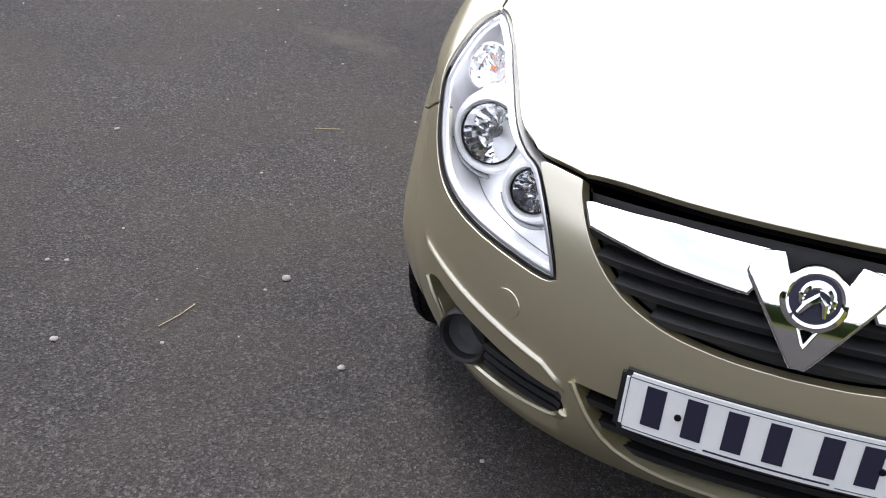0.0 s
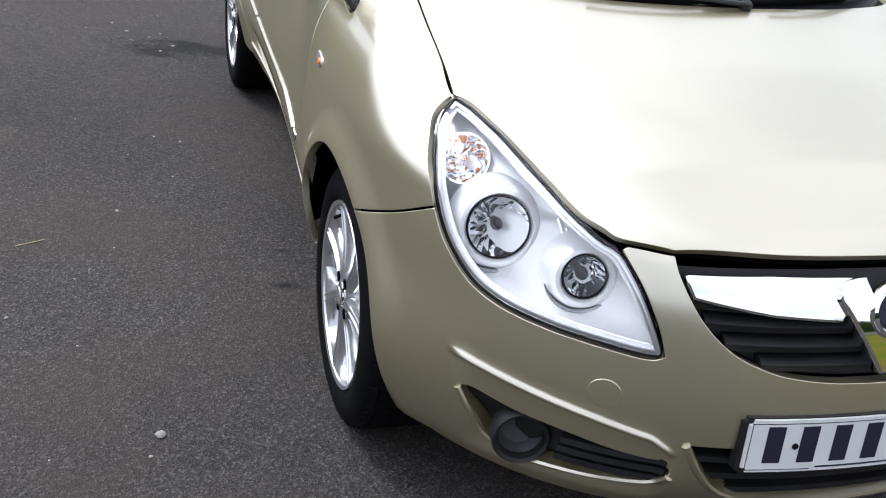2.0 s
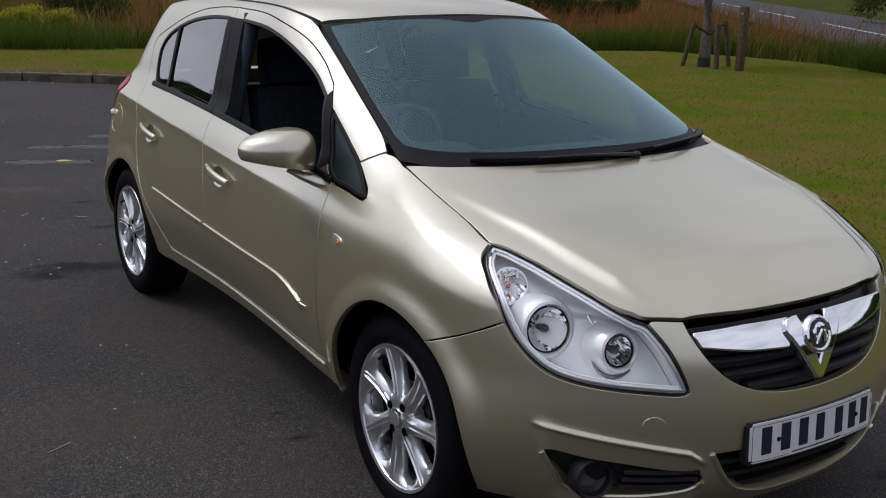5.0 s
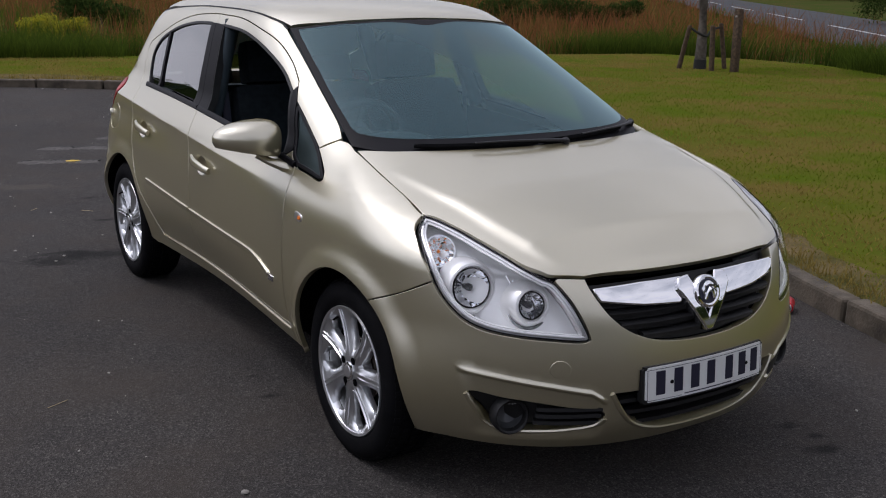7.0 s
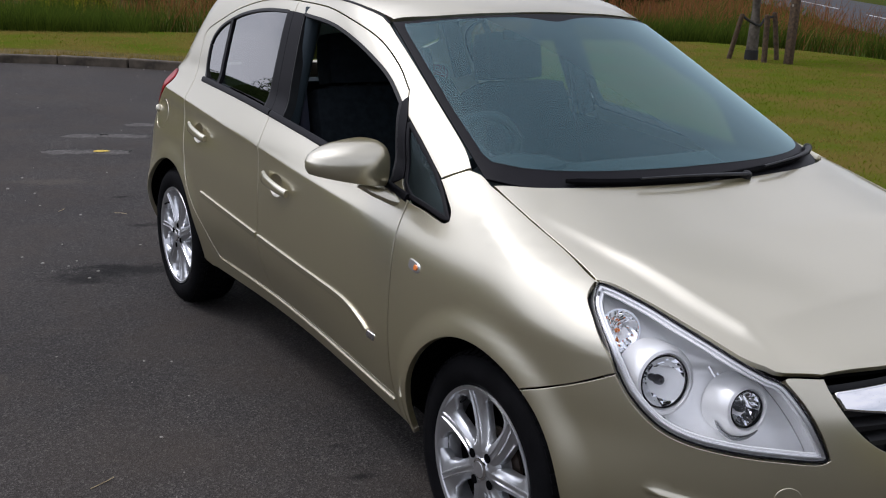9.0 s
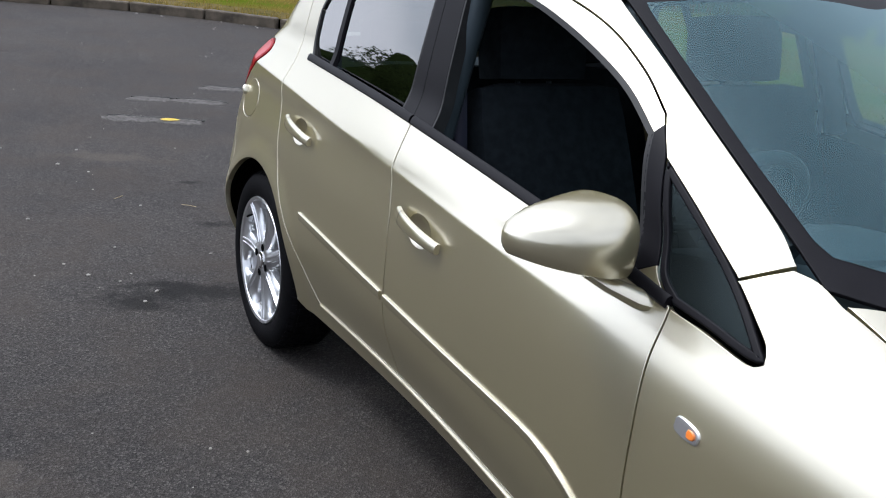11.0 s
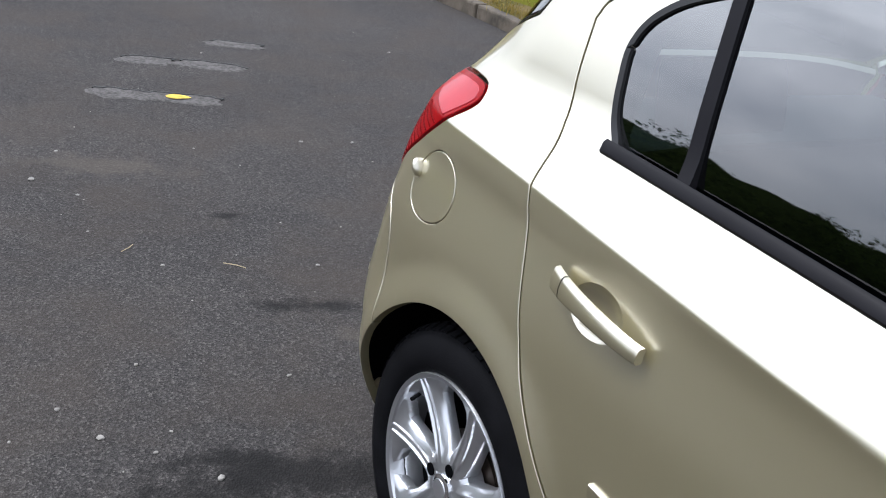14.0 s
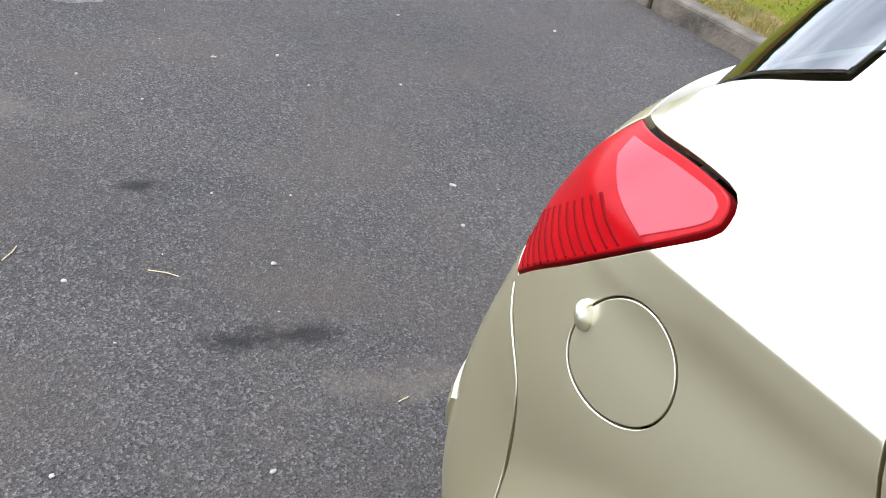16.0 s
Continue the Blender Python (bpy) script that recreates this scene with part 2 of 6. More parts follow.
def flare(y, z):
    out = 0
    for yw in (0.0, 2.511):
        d = np.hypot(y - yw, z - .31)
        u = np.clip((.43 - d) / .085, 0, 1)
        out = out + .016 * u * u * (3 - 2 * u)
    # the front bumper bulges ahead of the wheel
    v = np.clip(1 - ((z - .34) / .25) ** 2, 0, 1)
    out = out + .026 * np.exp(-((y + .36) / .20) ** 2) * v * v
    # and the rear one behind its wheel
    v = np.clip(1 - ((z - .42) / .25) ** 2, 0, 1)
    return out + .024 * np.exp(-((y - 2.90) / .17) ** 2) * v * v


def shoulder(y, z):
    """A crease along the flank: upright below it, leaning in above it."""
    line = 0.932 - 0.055 * (2.45 - y)
    d = np.sqrt((z - line) ** 2 + 0.0035**2)
    tent = np.maximum(1 - d / 0.115, 0) ** 2
    fade = np.clip((y - 0.45) / 0.7, 0, 1) * np.clip((3.05 - y) / 0.2, 0, 1)
    return 0.016 * tent * fade * fade * (3 - 2 * fade)


def side(y, z):
    """Half width of the whole flank, with the arches' flare."""
    y, z = np.asarray(y, float), np.asarray(z, float)
    lo = LOW.width(y, np.minimum(z, 1.03)) - 1.2 * np.maximum(z - 1.03, 0)
    return softmax(lo, TOP.width(y, np.maximum(z, .90)) - 0.45 * np.maximum(.90 - z, 0), .06) + flare(y, z) + shoulder(y, z)

# ---- builders ----
from mathutils import geometry


def link(name, mesh, material, parent=None, label=""):
    mesh.materials.append(material)
    ob = new(name, mesh)
    if parent is not None:
        ob.parent = parent
    if label:
        ob["label"] = label
    return ob


def part(name, bm, material, parent=None, label="", smooth=True):
    """One bmesh as one mesh object, under a thing or a part."""
    mesh = bpy.data.meshes.new(name)
    bmesh.ops.recalc_face_normals(bm, faces=bm.faces)
    bm.to_mesh(mesh)
    bm.free()
    if smooth:
        mesh.shade_smooth()
        mesh.set_sharp_from_angle(angle=radians(38))
    return link(name, mesh, material, parent, label)


def thing(name, label, category, place=(0, 0, 0), group=""):
    ob = new(name)
    ob.location = place
    ob.empty_display_size = 0.1
    return tagged(ob, label, category, group)


def raw(name, verts, faces, material, parent=None, label="", smooth=False):
    mesh = bpy.data.meshes.new(name)
    mesh.from_pydata([tuple(map(float, v)) for v in verts], [], [tuple(map(int, f)) for f in faces])
    if smooth:
        mesh.shade_smooth()
    return link(name, mesh, material, parent, label)


def curve_through(points, step=0.012, closed=False):
    """A smooth line through points, at about even steps."""
    p = np.array(points, float)
    if len(p) == 2 and not closed:
        n = max(1, int(np.linalg.norm(p[1] - p[0]) / step))
        return p[0] + (p[1] - p[0]) * np.linspace(0, 1, n + 1)[:, None]
    q = np.vstack([p[-1], p, p[:2]]) if closed else np.vstack([2 * p[0] - p[1], p, 2 * p[-1] - p[-2]])
    out = []
    for i in range(1, len(q) - 2):
        a, b, c, d = q[i - 1:i + 3]
        n = max(2, int(np.linalg.norm(c - b) / step))
        t = np.linspace(0, 1, n, endpoint=False)[:, None]
        out.append(0.5 * (2 * b + (c - a) * t + (2 * a - 5 * b + 4 * c - d) * t**2 + (3 * b - a - 3 * c + d) * t**3))
    out = np.vstack(out)
    return out if closed else np.vstack([out, p[-1]])


def loop_of(*lines, step=0.009):
    """An outline out of lines that meet at corners; each is a list of points."""
    out = [curve_through(l, step) for l in lines]
    return np.vstack([l[:-1] if np.allclose(l[-1], out[(i + 1) % len(out)][0], atol=1e-4) else l for i, l in enumerate(out)])


def arc(cy, cz, r, a0, a1, n=40):
    a = np.radians(np.linspace(a0, a1, n))
    return np.stack([cy + r * np.cos(a), cz + r * np.sin(a)], 1)


def within(pts, poly):
    """Which points lie in a polygon."""
    x, y = pts[:, :1], pts[:, 1:]
    a, b = poly, np.roll(poly, -1, 0)
    cross = ((a[:, 1] > y) != (b[:, 1] > y))
    dy = np.where(b[:, 1] == a[:, 1], 1e-12, b[:, 1] - a[:, 1])
    return (np.sum(cross & (x < (b[:, 0] - a[:, 0]) * (y - a[:, 1]) / dy + a[:, 0]), 1) % 2).astype(bool)


def normals_of(ev, q, outward):
    h = 2e-3
    da, db = ev(q + (h, 0)) - ev(q - (h, 0)), ev(q + (0, h)) - ev(q - (0, h))
    n = np.cross(da, db)
    n /= np.linalg.norm(n, axis=1, keepdims=True) + 1e-12
    return n * np.where((n * outward(ev(q))).sum(1, keepdims=True) < 0, -1, 1)


def outward_of(p):
    c = np.stack([p[:, 0] * 0, np.clip(p[:, 1], 0.5, 2.2), p[:, 2] * 0 + 0.6], 1)
    return (p - c) * (1, 0.8, 1.2)


def inset(ev, loop, gap, outward):
    """The outline moved inwards by a gap measured on the surface."""
    n = normals_of(ev, loop, outward)
    p = ev(loop)
    t = np.roll(p, -1, 0) - np.roll(p, 1, 0)
    m = np.cross(n, t)
    m /= np.linalg.norm(m, axis=1, keepdims=True) + 1e-12
    h = 1e-3
    ja, jb = (ev(loop + (h, 0)) - ev(loop - (h, 0))) / (2 * h), (ev(loop + (0, h)) - ev(loop - (0, h))) / (2 * h)
    aa, bb, ab = (ja * ja).sum(1), (jb * jb).sum(1), (ja * jb).sum(1)
    ra, rb = (ja * m).sum(1), (jb * m).sum(1)
    det = aa * bb - ab * ab + 1e-12
    d = np.stack([(bb * ra - ab * rb) / det, (aa * rb - ab * ra) / det], 1)
    big = np.linalg.norm(d, axis=1, keepdims=True)
    d *= np.minimum(1, 4 * abs(1) / np.maximum(big, 1e-9))
    one, two = loop + d * gap, loop - d * gap
    return one if within(one, loop).mean() > within(two, loop).mean() else two


def patch(name, loop, ev, material, parent, label="", holes=(), step=0.025, gap=0.0034, roll=0.0014, depth=0.018, off=0.0, outward=outward_of, extra=None, shift=None):
    """A pressed panel on a surface: its outline in the surface's own two coordinates, with holes, rolled edges and thickness."""
    loops = [inset(ev, loop, gap, outward) if gap else loop]
    for hole in holes:
        n = normals_of(ev, hole, outward)
        loops.append(hole)
    lo, hi = loops[0].min(0), loops[0].max(0)
    g = np.stack(np.meshgrid(np.arange(lo[0], hi[0], step), np.arange(lo[1], hi[1], step), indexing="ij"), -1).reshape(-1, 2)
    clear = np.full(len(g), 0.35 * step)
    if extra is not None:
        # closer rows of points along a crease
        far = np.array([((extra - q) ** 2).sum(1).min() for q in g])
        g = np.vstack([g[far > 0.012**2], extra])
        clear = np.append(np.full(len(g) - len(extra), 0.35 * step), np.full(len(extra), 0.004))
    keep = within(g, loops[0])
    for hole in loops[1:]:
        keep &= ~within(g, hole)
    g, clear = g[keep], clear[keep]
    rim = np.vstack(loops)
    if len(g):
        near = np.array([((rim - q) ** 2).sum(1).min() for q in g])
        g = g[near > clear**2]
    edges, at = [], 0
    for lp in loops:
        edges += [(at + i, at + (i + 1) % len(lp)) for i in range(len(lp))]
        at += len(lp)
    got = geometry.delaunay_2d_cdt([Vector(v) for v in np.vstack([rim, g])], edges, [], 0, 1e-7)
    q = np.array([tuple(v) for v in got[0]])
    faces = np.array([f for f in got[2] if len(f) == 3])
    mid = q[faces].mean(1)
    keep = within(mid, loops[0])
    for hole in loops[1:]:
        keep &= ~within(mid, hole)
    e = q[faces]
    area = np.abs(np.cross(e[:, 1] - e[:, 0], e[:, 2] - e[:, 0]))
    keep &= area / np.maximum(np.linalg.norm(e - np.roll(e, 1, 1), axis=2).max(1), 1e-9) > 1.5e-4
    faces = faces[keep]
    used, faces = np.unique(faces, return_inverse=True)
    faces, q = faces.reshape(-1, 3), q[used]
    nor = normals_of(ev, q, outward)
    pos = ev(q) + nor * off
    if shift is not None:
        pos = pos + shift
    fn = np.cross(pos[faces[:, 1]] - pos[faces[:, 0]], pos[faces[:, 2]] - pos[faces[:, 0]])
    flip = (fn * nor[faces[:, 0]]).sum(1) < 0
    faces[flip] = faces[flip][:, ::-1]
    allfaces = [tuple(f) for f in faces]
    verts, norms = [pos], [nor]
    if depth:
        pairs = {}
        for f in faces:
            for a, b in ((f[0], f[1]), (f[1], f[2]), (f[2], f[0])):
                pairs[(a, b)] = 1
        border = [e for e in pairs if (e[1], e[0]) not in pairs]
        count = len(pos)
        ids = sorted({v for e in border for v in e})
        index = {v: i for i, v in enumerate(ids)}
        out = np.zeros((len(ids), 3))
        for a, b in border:
            m = np.cross(pos[b] - pos[a], nor[a])
            m /= np.linalg.norm(m) + 1e-12
            out[index[a]] += m
            out[index[b]] += m
        out /= np.linalg.norm(out, axis=1, keepdims=True) + 1e-12
        p0, n0 = pos[ids], nor[ids]
        rows = [(p0, n0), (p0 + out * roll * 0.7 - n0 * roll * 0.3, n0 * 0.7 + out * 0.7), (p0 + out * roll - n0 * roll, out), (p0 + out * roll - n0 * depth, out)]
        for p, n in rows:
            verts.append(p)
            norms.append(n / np.linalg.norm(n, axis=1, keepdims=True))
        k = len(ids)
        for r in range(3):
            for a, b in border:
                i, j = count + r * k + index[a], count + r * k + index[b]
                allfaces.append((j, i, i + k, j + k))
    verts, norms = np.vstack(verts), np.vstack(norms)
    mesh = bpy.data.meshes.new(name)
    mesh.from_pydata(verts.tolist(), [], [tuple(int(i) for i in f) for f in allfaces])
    mesh.shade_smooth()
    mesh.normals_split_custom_set_from_vertices(norms.tolist())
    return link(name, mesh, material, parent, label)


def box_bm(bm, lo, hi, bevel=0.0):
    m = Matrix.LocRotScale(((Vector(lo) + Vector(hi)) / 2), None, Vector(hi) - Vector(lo))
    r = bmesh.ops.create_cube(bm, size=1, matrix=m)
    if bevel:
        bmesh.ops.bevel(bm, geom=list({e for v in r["verts"] for e in v.link_edges}), offset=bevel, segments=2, affect="EDGES", profile=0.5)
    return bm


def box(lo, hi, bevel=0.0):
    return box_bm(bmesh.new(), lo, hi, bevel)


def lathe(profile, axis_m, n=48):
    """A turned body: (radius, height) points about the z of axis_m."""
    bm = bmesh.new()
    rings = [[bm.verts.new(axis_m @ Vector((r * math.cos(2 * math.pi * i / n), r * math.sin(2 * math.pi * i / n), h))) for i in range(n)] for r, h in profile]
    for a, b in zip(rings, rings[1:]):
        for i in range(n):
            j = (i + 1) % n
            bm.faces.new((a[i], a[j], b[j], b[i]))
    return bm


def tube(points, r, n=8, squash=1.0):
    """A round bar along a line; r may be one number or one for each point."""
    p = [Vector(v) for v in points]
    rs = [r] * len(p) if isinstance(r, (int, float)) else r
    bm, rings = bmesh.new(), []
    for i, c in enumerate(p):
        d = (p[min(i + 1, len(p) - 1)] - p[max(i - 1, 0)]).normalized()
        u = d.cross(Vector((0, 0, 1)))
        u = u.normalized() if u.length > 1e-3 else Vector((1, 0, 0))
        v = u.cross(d)
        rings.append([bm.verts.new(c + rs[i] * (math.cos(2 * math.pi * k / n) * u + squash * math.sin(2 * math.pi * k / n) * v)) for k in range(n)])
    for a, b in zip(rings, rings[1:]):
        for k in range(n):
            bm.faces.new((a[k], a[(k + 1) % n], b[(k + 1) % n], b[k]))
    bm.faces.new(rings[0][::-1])
    bm.faces.new(rings[-1])
    return bm


def sweep(line, section, ups):
    """A strip of a given cross-section along a line; section in (out, up) metres."""
    bm, rings = bmesh.new(), []
    line = np.array(line)
    for i, c in enumerate(line):
        d = line[min(i + 1, len(line) - 1)] - line[max(i - 1, 0)]
        d /= np.linalg.norm(d)
        o = ups[i] - d * (ups[i] @ d)
        o /= np.linalg.norm(o)
        u = np.cross(d, o)
        u = u if u[2] >= 0 else -u
        rings.append([bm.verts.new(c + a * o + b * u) for a, b in section])
    k = len(section)
    for a, b in zip(rings, rings[1:]):
        for i in range(k):
            bm.faces.new((a[i], a[(i + 1) % k], b[(i + 1) % k], b[i]))
    bm.faces.new(rings[0])
    bm.faces.new(rings[-1][::-1])
    return bm

# ---- the car ----
car = thing("car", "parked five-door hatchback in champagne metallic paint", "car")
KW = 0.85


def on_side(s):
    return lambda q: np.stack([s * side(q[:, 0], q[:, 1]), q[:, 0], q[:, 1]], 1)


def on_glass(s):
    return lambda q: np.stack([s * TOP.width(q[:, 0], q[:, 1]), q[:, 0], q[:, 1]], 1)


def ledge(w, z):
    """How far the bumper is pressed in round the fog lamps."""
    line = np.interp(w, (0.36, 0.40, 0.50, 0.58, 0.715), (0.372, 0.399, 0.42, 0.434, 0.458))
    smooth = lambda u: np.clip(u, 0, 1) ** 2 * (3 - 2 * np.clip(u, 0, 1))
    ends = smooth((w - 0.345) / 0.03) * smooth((0.722 - w - 0.25 * (0.46 - z)) / 0.03)
    ridge = 0.007 * np.exp(-((z - line - 0.004) / 0.008) ** 2)
    return (0.012 * smooth((line - z) / 0.012) * smooth((z - 0.235) / 0.04) - ridge) * ends


def on_nose(q):
    """The nose and front corners: angle round the corner (in metres) and height."""
    a, z = q[:, 0] / KW, q[:, 1]
    nose, lf, wf, *_ = LOW.at(z)
    f = np.sin(np.clip(np.abs(a), 0, np.pi / 2))
    w, y = wf * f, nose + lf * (1 - np.maximum(1 - f**LOW.nf, 0) ** (1 / LOW.nf))
    w = w + flare(y, z)
    n = ledge(w, z)
    return np.stack([np.sign(a) * (w - n * f), y + n * np.sqrt(1 - f * f), z], 1)


def nose_q(w, z):
    wf = LOW.at(z)[2]
    return math.copysign(KW * math.asin(min(1, abs(w) / float(wf))), w), z


def nose_yz(y, z, s=1):
    w = float(LOW.width(np.array(y), np.array(z)))
    return nose_q(s * w, z)


def on_tail(shape):
    def ev(q):
        a, z = q[:, 0] / KW, q[:, 1]
        *_, wr, tail, lr = shape.at(z)
        f = np.sin(np.clip(np.abs(a), 0, np.pi / 2))
        y = tail - lr * (1 - np.maximum(1 - f**shape.nr, 0) ** (1 / shape.nr))
        return np.stack([np.sign(a) * (wr * f + flare(y, z)), y, z], 1)
    return ev


def tail_q(w, z, shape=LOW):
    wr = shape.at(z)[4]
    return math.copysign(KW * math.asin(min(1, abs(w) / float(wr))), w), z


def tail_yz(y, z, s=1, shape=LOW):
    return tail_q(s * float(shape.width(np.array(y), np.array(z))), z, shape)


def on_hood(q):
    w, y = np.abs(q[:, 0]), q[:, 1]
    z = LOW.top(w, y, 0.60, 1.039)
    line = np.interp(y, (-0.70, -0.62, -0.40, -0.20, 0.0, 0.25), (0.40, 0.455, 0.535, 0.59, 0.63, 0.65))
    edge = np.interp(y, (-0.66, -0.61, -0.48, -0.325, -0.234, -0.1, 0.03, 0.15), (0.41, 0.50, 0.568, 0.628, 0.676, 0.672, 0.667, 0.662)) - line
    k = 0.014
    soft = lambda d: k * np.log1p(np.exp(np.clip(d / k, -30, 30)))
    fade = np.clip((y + 0.66) / 0.14, 0, 1) ** 2 * np.clip((0.06 - y) / 0.30, 0, 1)
    lift = (0.05 * np.maximum(edge - soft(w - line), 0) + 0.015 / (1 + np.exp(np.clip((w - line) / 0.0072, -30, 30)))) * fade
    return np.stack([q[:, 0], y, z + lift], 1)


def on_roof(q):
    return np.stack([q[:, 0], q[:, 1], TOP.top(q[:, 0], q[:, 1], 1.0, 1.4869)], 1)


def on_screen(q):
    return np.stack([q[:, 0], TOP.front(q[:, 0], q[:, 1]), q[:, 1]], 1)


def both(points):
    """A half outline from the middle outwards, made whole: mirrored, so that it runs from one side to the other."""
    p = [tuple(v) for v in points]
    return [(-a, b) for a, b in reversed(p) if abs(a) > 1e-6] + p


R_ARCH, Z_ARCH, Y_REAR = 0.340, 0.315, 2.511
BELT = [(0.272, 0.896), (0.49, 0.908), (0.64, 0.924), (1.00, 0.955), (1.40, 0.985), (1.80, 1.008), (2.33, 1.024)]
GAP_FRONT = [(0.452, 0.335), (0.449, 0.50), (0.458, 0.64), (0.466, 0.74), (0.48, 0.825), (0.492, 0.906)]
POST = [(0.492, 0.906), (0.535, 0.928), (0.572, 0.955), (0.622, 1.035), (0.668, 1.118), (0.735, 1.186)]
DOOR_TOP = [(0.735, 1.186), (0.85, 1.250), (1.0, 1.313), (1.17, 1.355), (1.40, 1.388), (1.652, 1.397)]
GAP_MID = [(1.652, 1.397), (1.606, 1.20), (1.552, 0.99), (1.530, 0.91), (1.487, 0.75), (1.470, 0.60), (1.470, 0.50), (1.466, 0.335)]
DOOR_TOP_R = [(1.652, 1.397), (1.80, 1.393), (2.0, 1.374), (2.2, 1.332), (2.36, 1.278), (2.48, 1.228), (2.504, 1.19)]
GAP_REAR = [(2.504, 1.19), (2.483, 1.094), (2.451, 1.007), (2.442, 0.932), (2.40, 0.82), (2.34, 0.69), (2.27, 0.60), (2.17, 0.495), (2.08, 0.40), (2.01, 0.335)]
HOOD_SIDE = [(-0.655, 0.24), (-0.663, 0.14), (-0.668, 0.03), (-0.672, -0.126), (-0.678, -0.234)]
LAMP = [(0.679, 0.866), (0.715, 0.838), (0.735, 0.80), (0.746, 0.75), (0.742, 0.706), (0.728, 0.655), (0.697, 0.607), (0.655, 0.583), (0.588, 0.571), (0.506, 0.564), (0.430, 0.558),
        (0.404, 0.566), (0.418, 0.613), (0.445, 0.675), (0.476, 0.727), (0.50, 0.739), (0.535, 0.764), (0.568, 0.795), (0.606, 0.831), (0.628, 0.848), (0.653, 0.863)]


def mirrored(points, s):
    return [(s * a, b) for a, b in points]


# painted shell, front
hood_low = [(0, -0.722), (0.2, -0.711), (0.392, -0.672)]
hood_lamp = [(0.392, -0.672), (0.476, -0.632), (0.50, -0.609), (0.535, -0.565), (0.568, -0.480), (0.606, -0.378), (0.628, -0.325), (0.653, -0.267), (0.678, -0.234)]
hood_side = [(-a, b) for a, b in reversed(HOOD_SIDE)]
hood_back = [(0.655, 0.24), (0.552, 0.152), (0.371, 0.085), (0.151, 0.053), (0, 0.048)]
hood_loop = loop_of(both(hood_low), hood_lamp, hood_side, hood_back + [(-a, b) for a, b in hood_back[-2::-1]], [(-a, b) for a, b in hood_side[::-1]], [(-a, b) for a, b in hood_lamp[::-1]])
bonnet = patch("bonnet", hood_loop, on_hood, PAINT, car, "champagne metallic bonnet with two soft creases", step=0.03, extra=np.array([(s * (w + d), y) for s in (-1, 1) for y, w in zip(np.linspace(-0.62, 0.22, 50), np.interp(np.linspace(-0.62, 0.22, 50), (-0.70, -0.62, -0.40, -0.20, 0.0, 0.25), (0.40, 0.455, 0.535, 0.59, 0.63, 0.65))) for d in (-0.03, -0.02, -0.013, -0.0065, 0, 0.0065, 0.013, 0.02, 0.03)]))
patch("bonnet_lining", hood_loop, on_hood, DARK, bonnet, "dark underside", step=0.06, gap=0.0, depth=0, off=-0.035)

seam = [nose_yz(-0.399, 0.706), nose_yz(-0.30, 0.652), nose_yz(-0.185, 0.604)]
arch_front = [nose_yz(float(y), float(z)) for y, z in arc(0, Z_ARCH, R_ARCH, 122.5, 197, 16)]
lamp_low = [nose_q(w, z) for w, z in LAMP[4:12]]
lamp_in = [nose_q(w, z) for w, z in LAMP[11:15]]
grille_edge = [(0.392, 0.735), (0.382, 0.700), (0.345, 0.637), (0.29, 0.587), (0.225, 0.558), (0.17, 0.545), (0.09, 0.536), (0, 0.533)]
low_edge = [nose_yz(-0.322, 0.21), nose_q(0.71, 0.205), nose_q(0.56, 0.203), nose_q(0.26, 0.203), nose_q(0, 0.203)]
half = [[(-a, b) for a, b in l] for l in (low_edge[::-1], arch_front[::-1], seam[::-1], lamp_low, lamp_in)]
cheek = [nose_q(0.476, 0.727), nose_q(0.468, 0.738), nose_q(0.392, 0.735)]
grille_q = [nose_q(w, z) for w, z in grille_edge]
bumper_loop = loop_of(half[0], [half[0][-1], half[1][0]], half[1], half[2], half[3], half[4], mirrored(cheek, -1), mirrored(grille_q, -1), grille_q[::-1], cheek[::-1], lamp_in[::-1], lamp_low[::-1], seam, arch_front, [arch_front[-1], low_edge[0]], low_edge)
intake = [(0.338, 0.400), (0.318, 0.365), (0.29, 0.325), (0.25, 0.289), (0.18, 0.263), (0.10, 0.253), (0, 0.250)]
intake_q = [nose_q(w, z) for w, z in intake]
intake_loop = loop_of(mirrored(intake_q, -1) + intake_q[-2::-1], [intake_q[0], nose_q(0, 0.405), (-intake_q[0][0], 0.400)])
FOG = [(0.682, 0.392), (0.61, 0.380), (0.536, 0.370), (0.453, 0.355), (0.38, 0.345), (0.350, 0.328), (0.374, 0.292), (0.462, 0.276), (0.535, 0.270), (0.59, 0.268), (0.632, 0.293), (0.655, 0.335)]
fog_loops = [curve_through([nose_q(s * w, z) for w, z in FOG], closed=True) for s in (-1, 1)]
brow = np.array([nose_q(s * w, float(np.interp(w, (0.36, 0.40, 0.50, 0.58, 0.715), (0.372, 0.399, 0.42, 0.434, 0.458))) + d) for s in (-1, 1) for w in np.linspace(0.345, 0.735, 95) for d in (-0.014, -0.009, -0.005, -0.001, 0.003, 0.007, 0.012, 0.018)])
bumper = patch("front_bumper", bumper_loop, on_nose, PAINT, car, "champagne front bumper", holes=(intake_loop, *fog_loops), step=0.0125, depth=0.03, extra=brow)
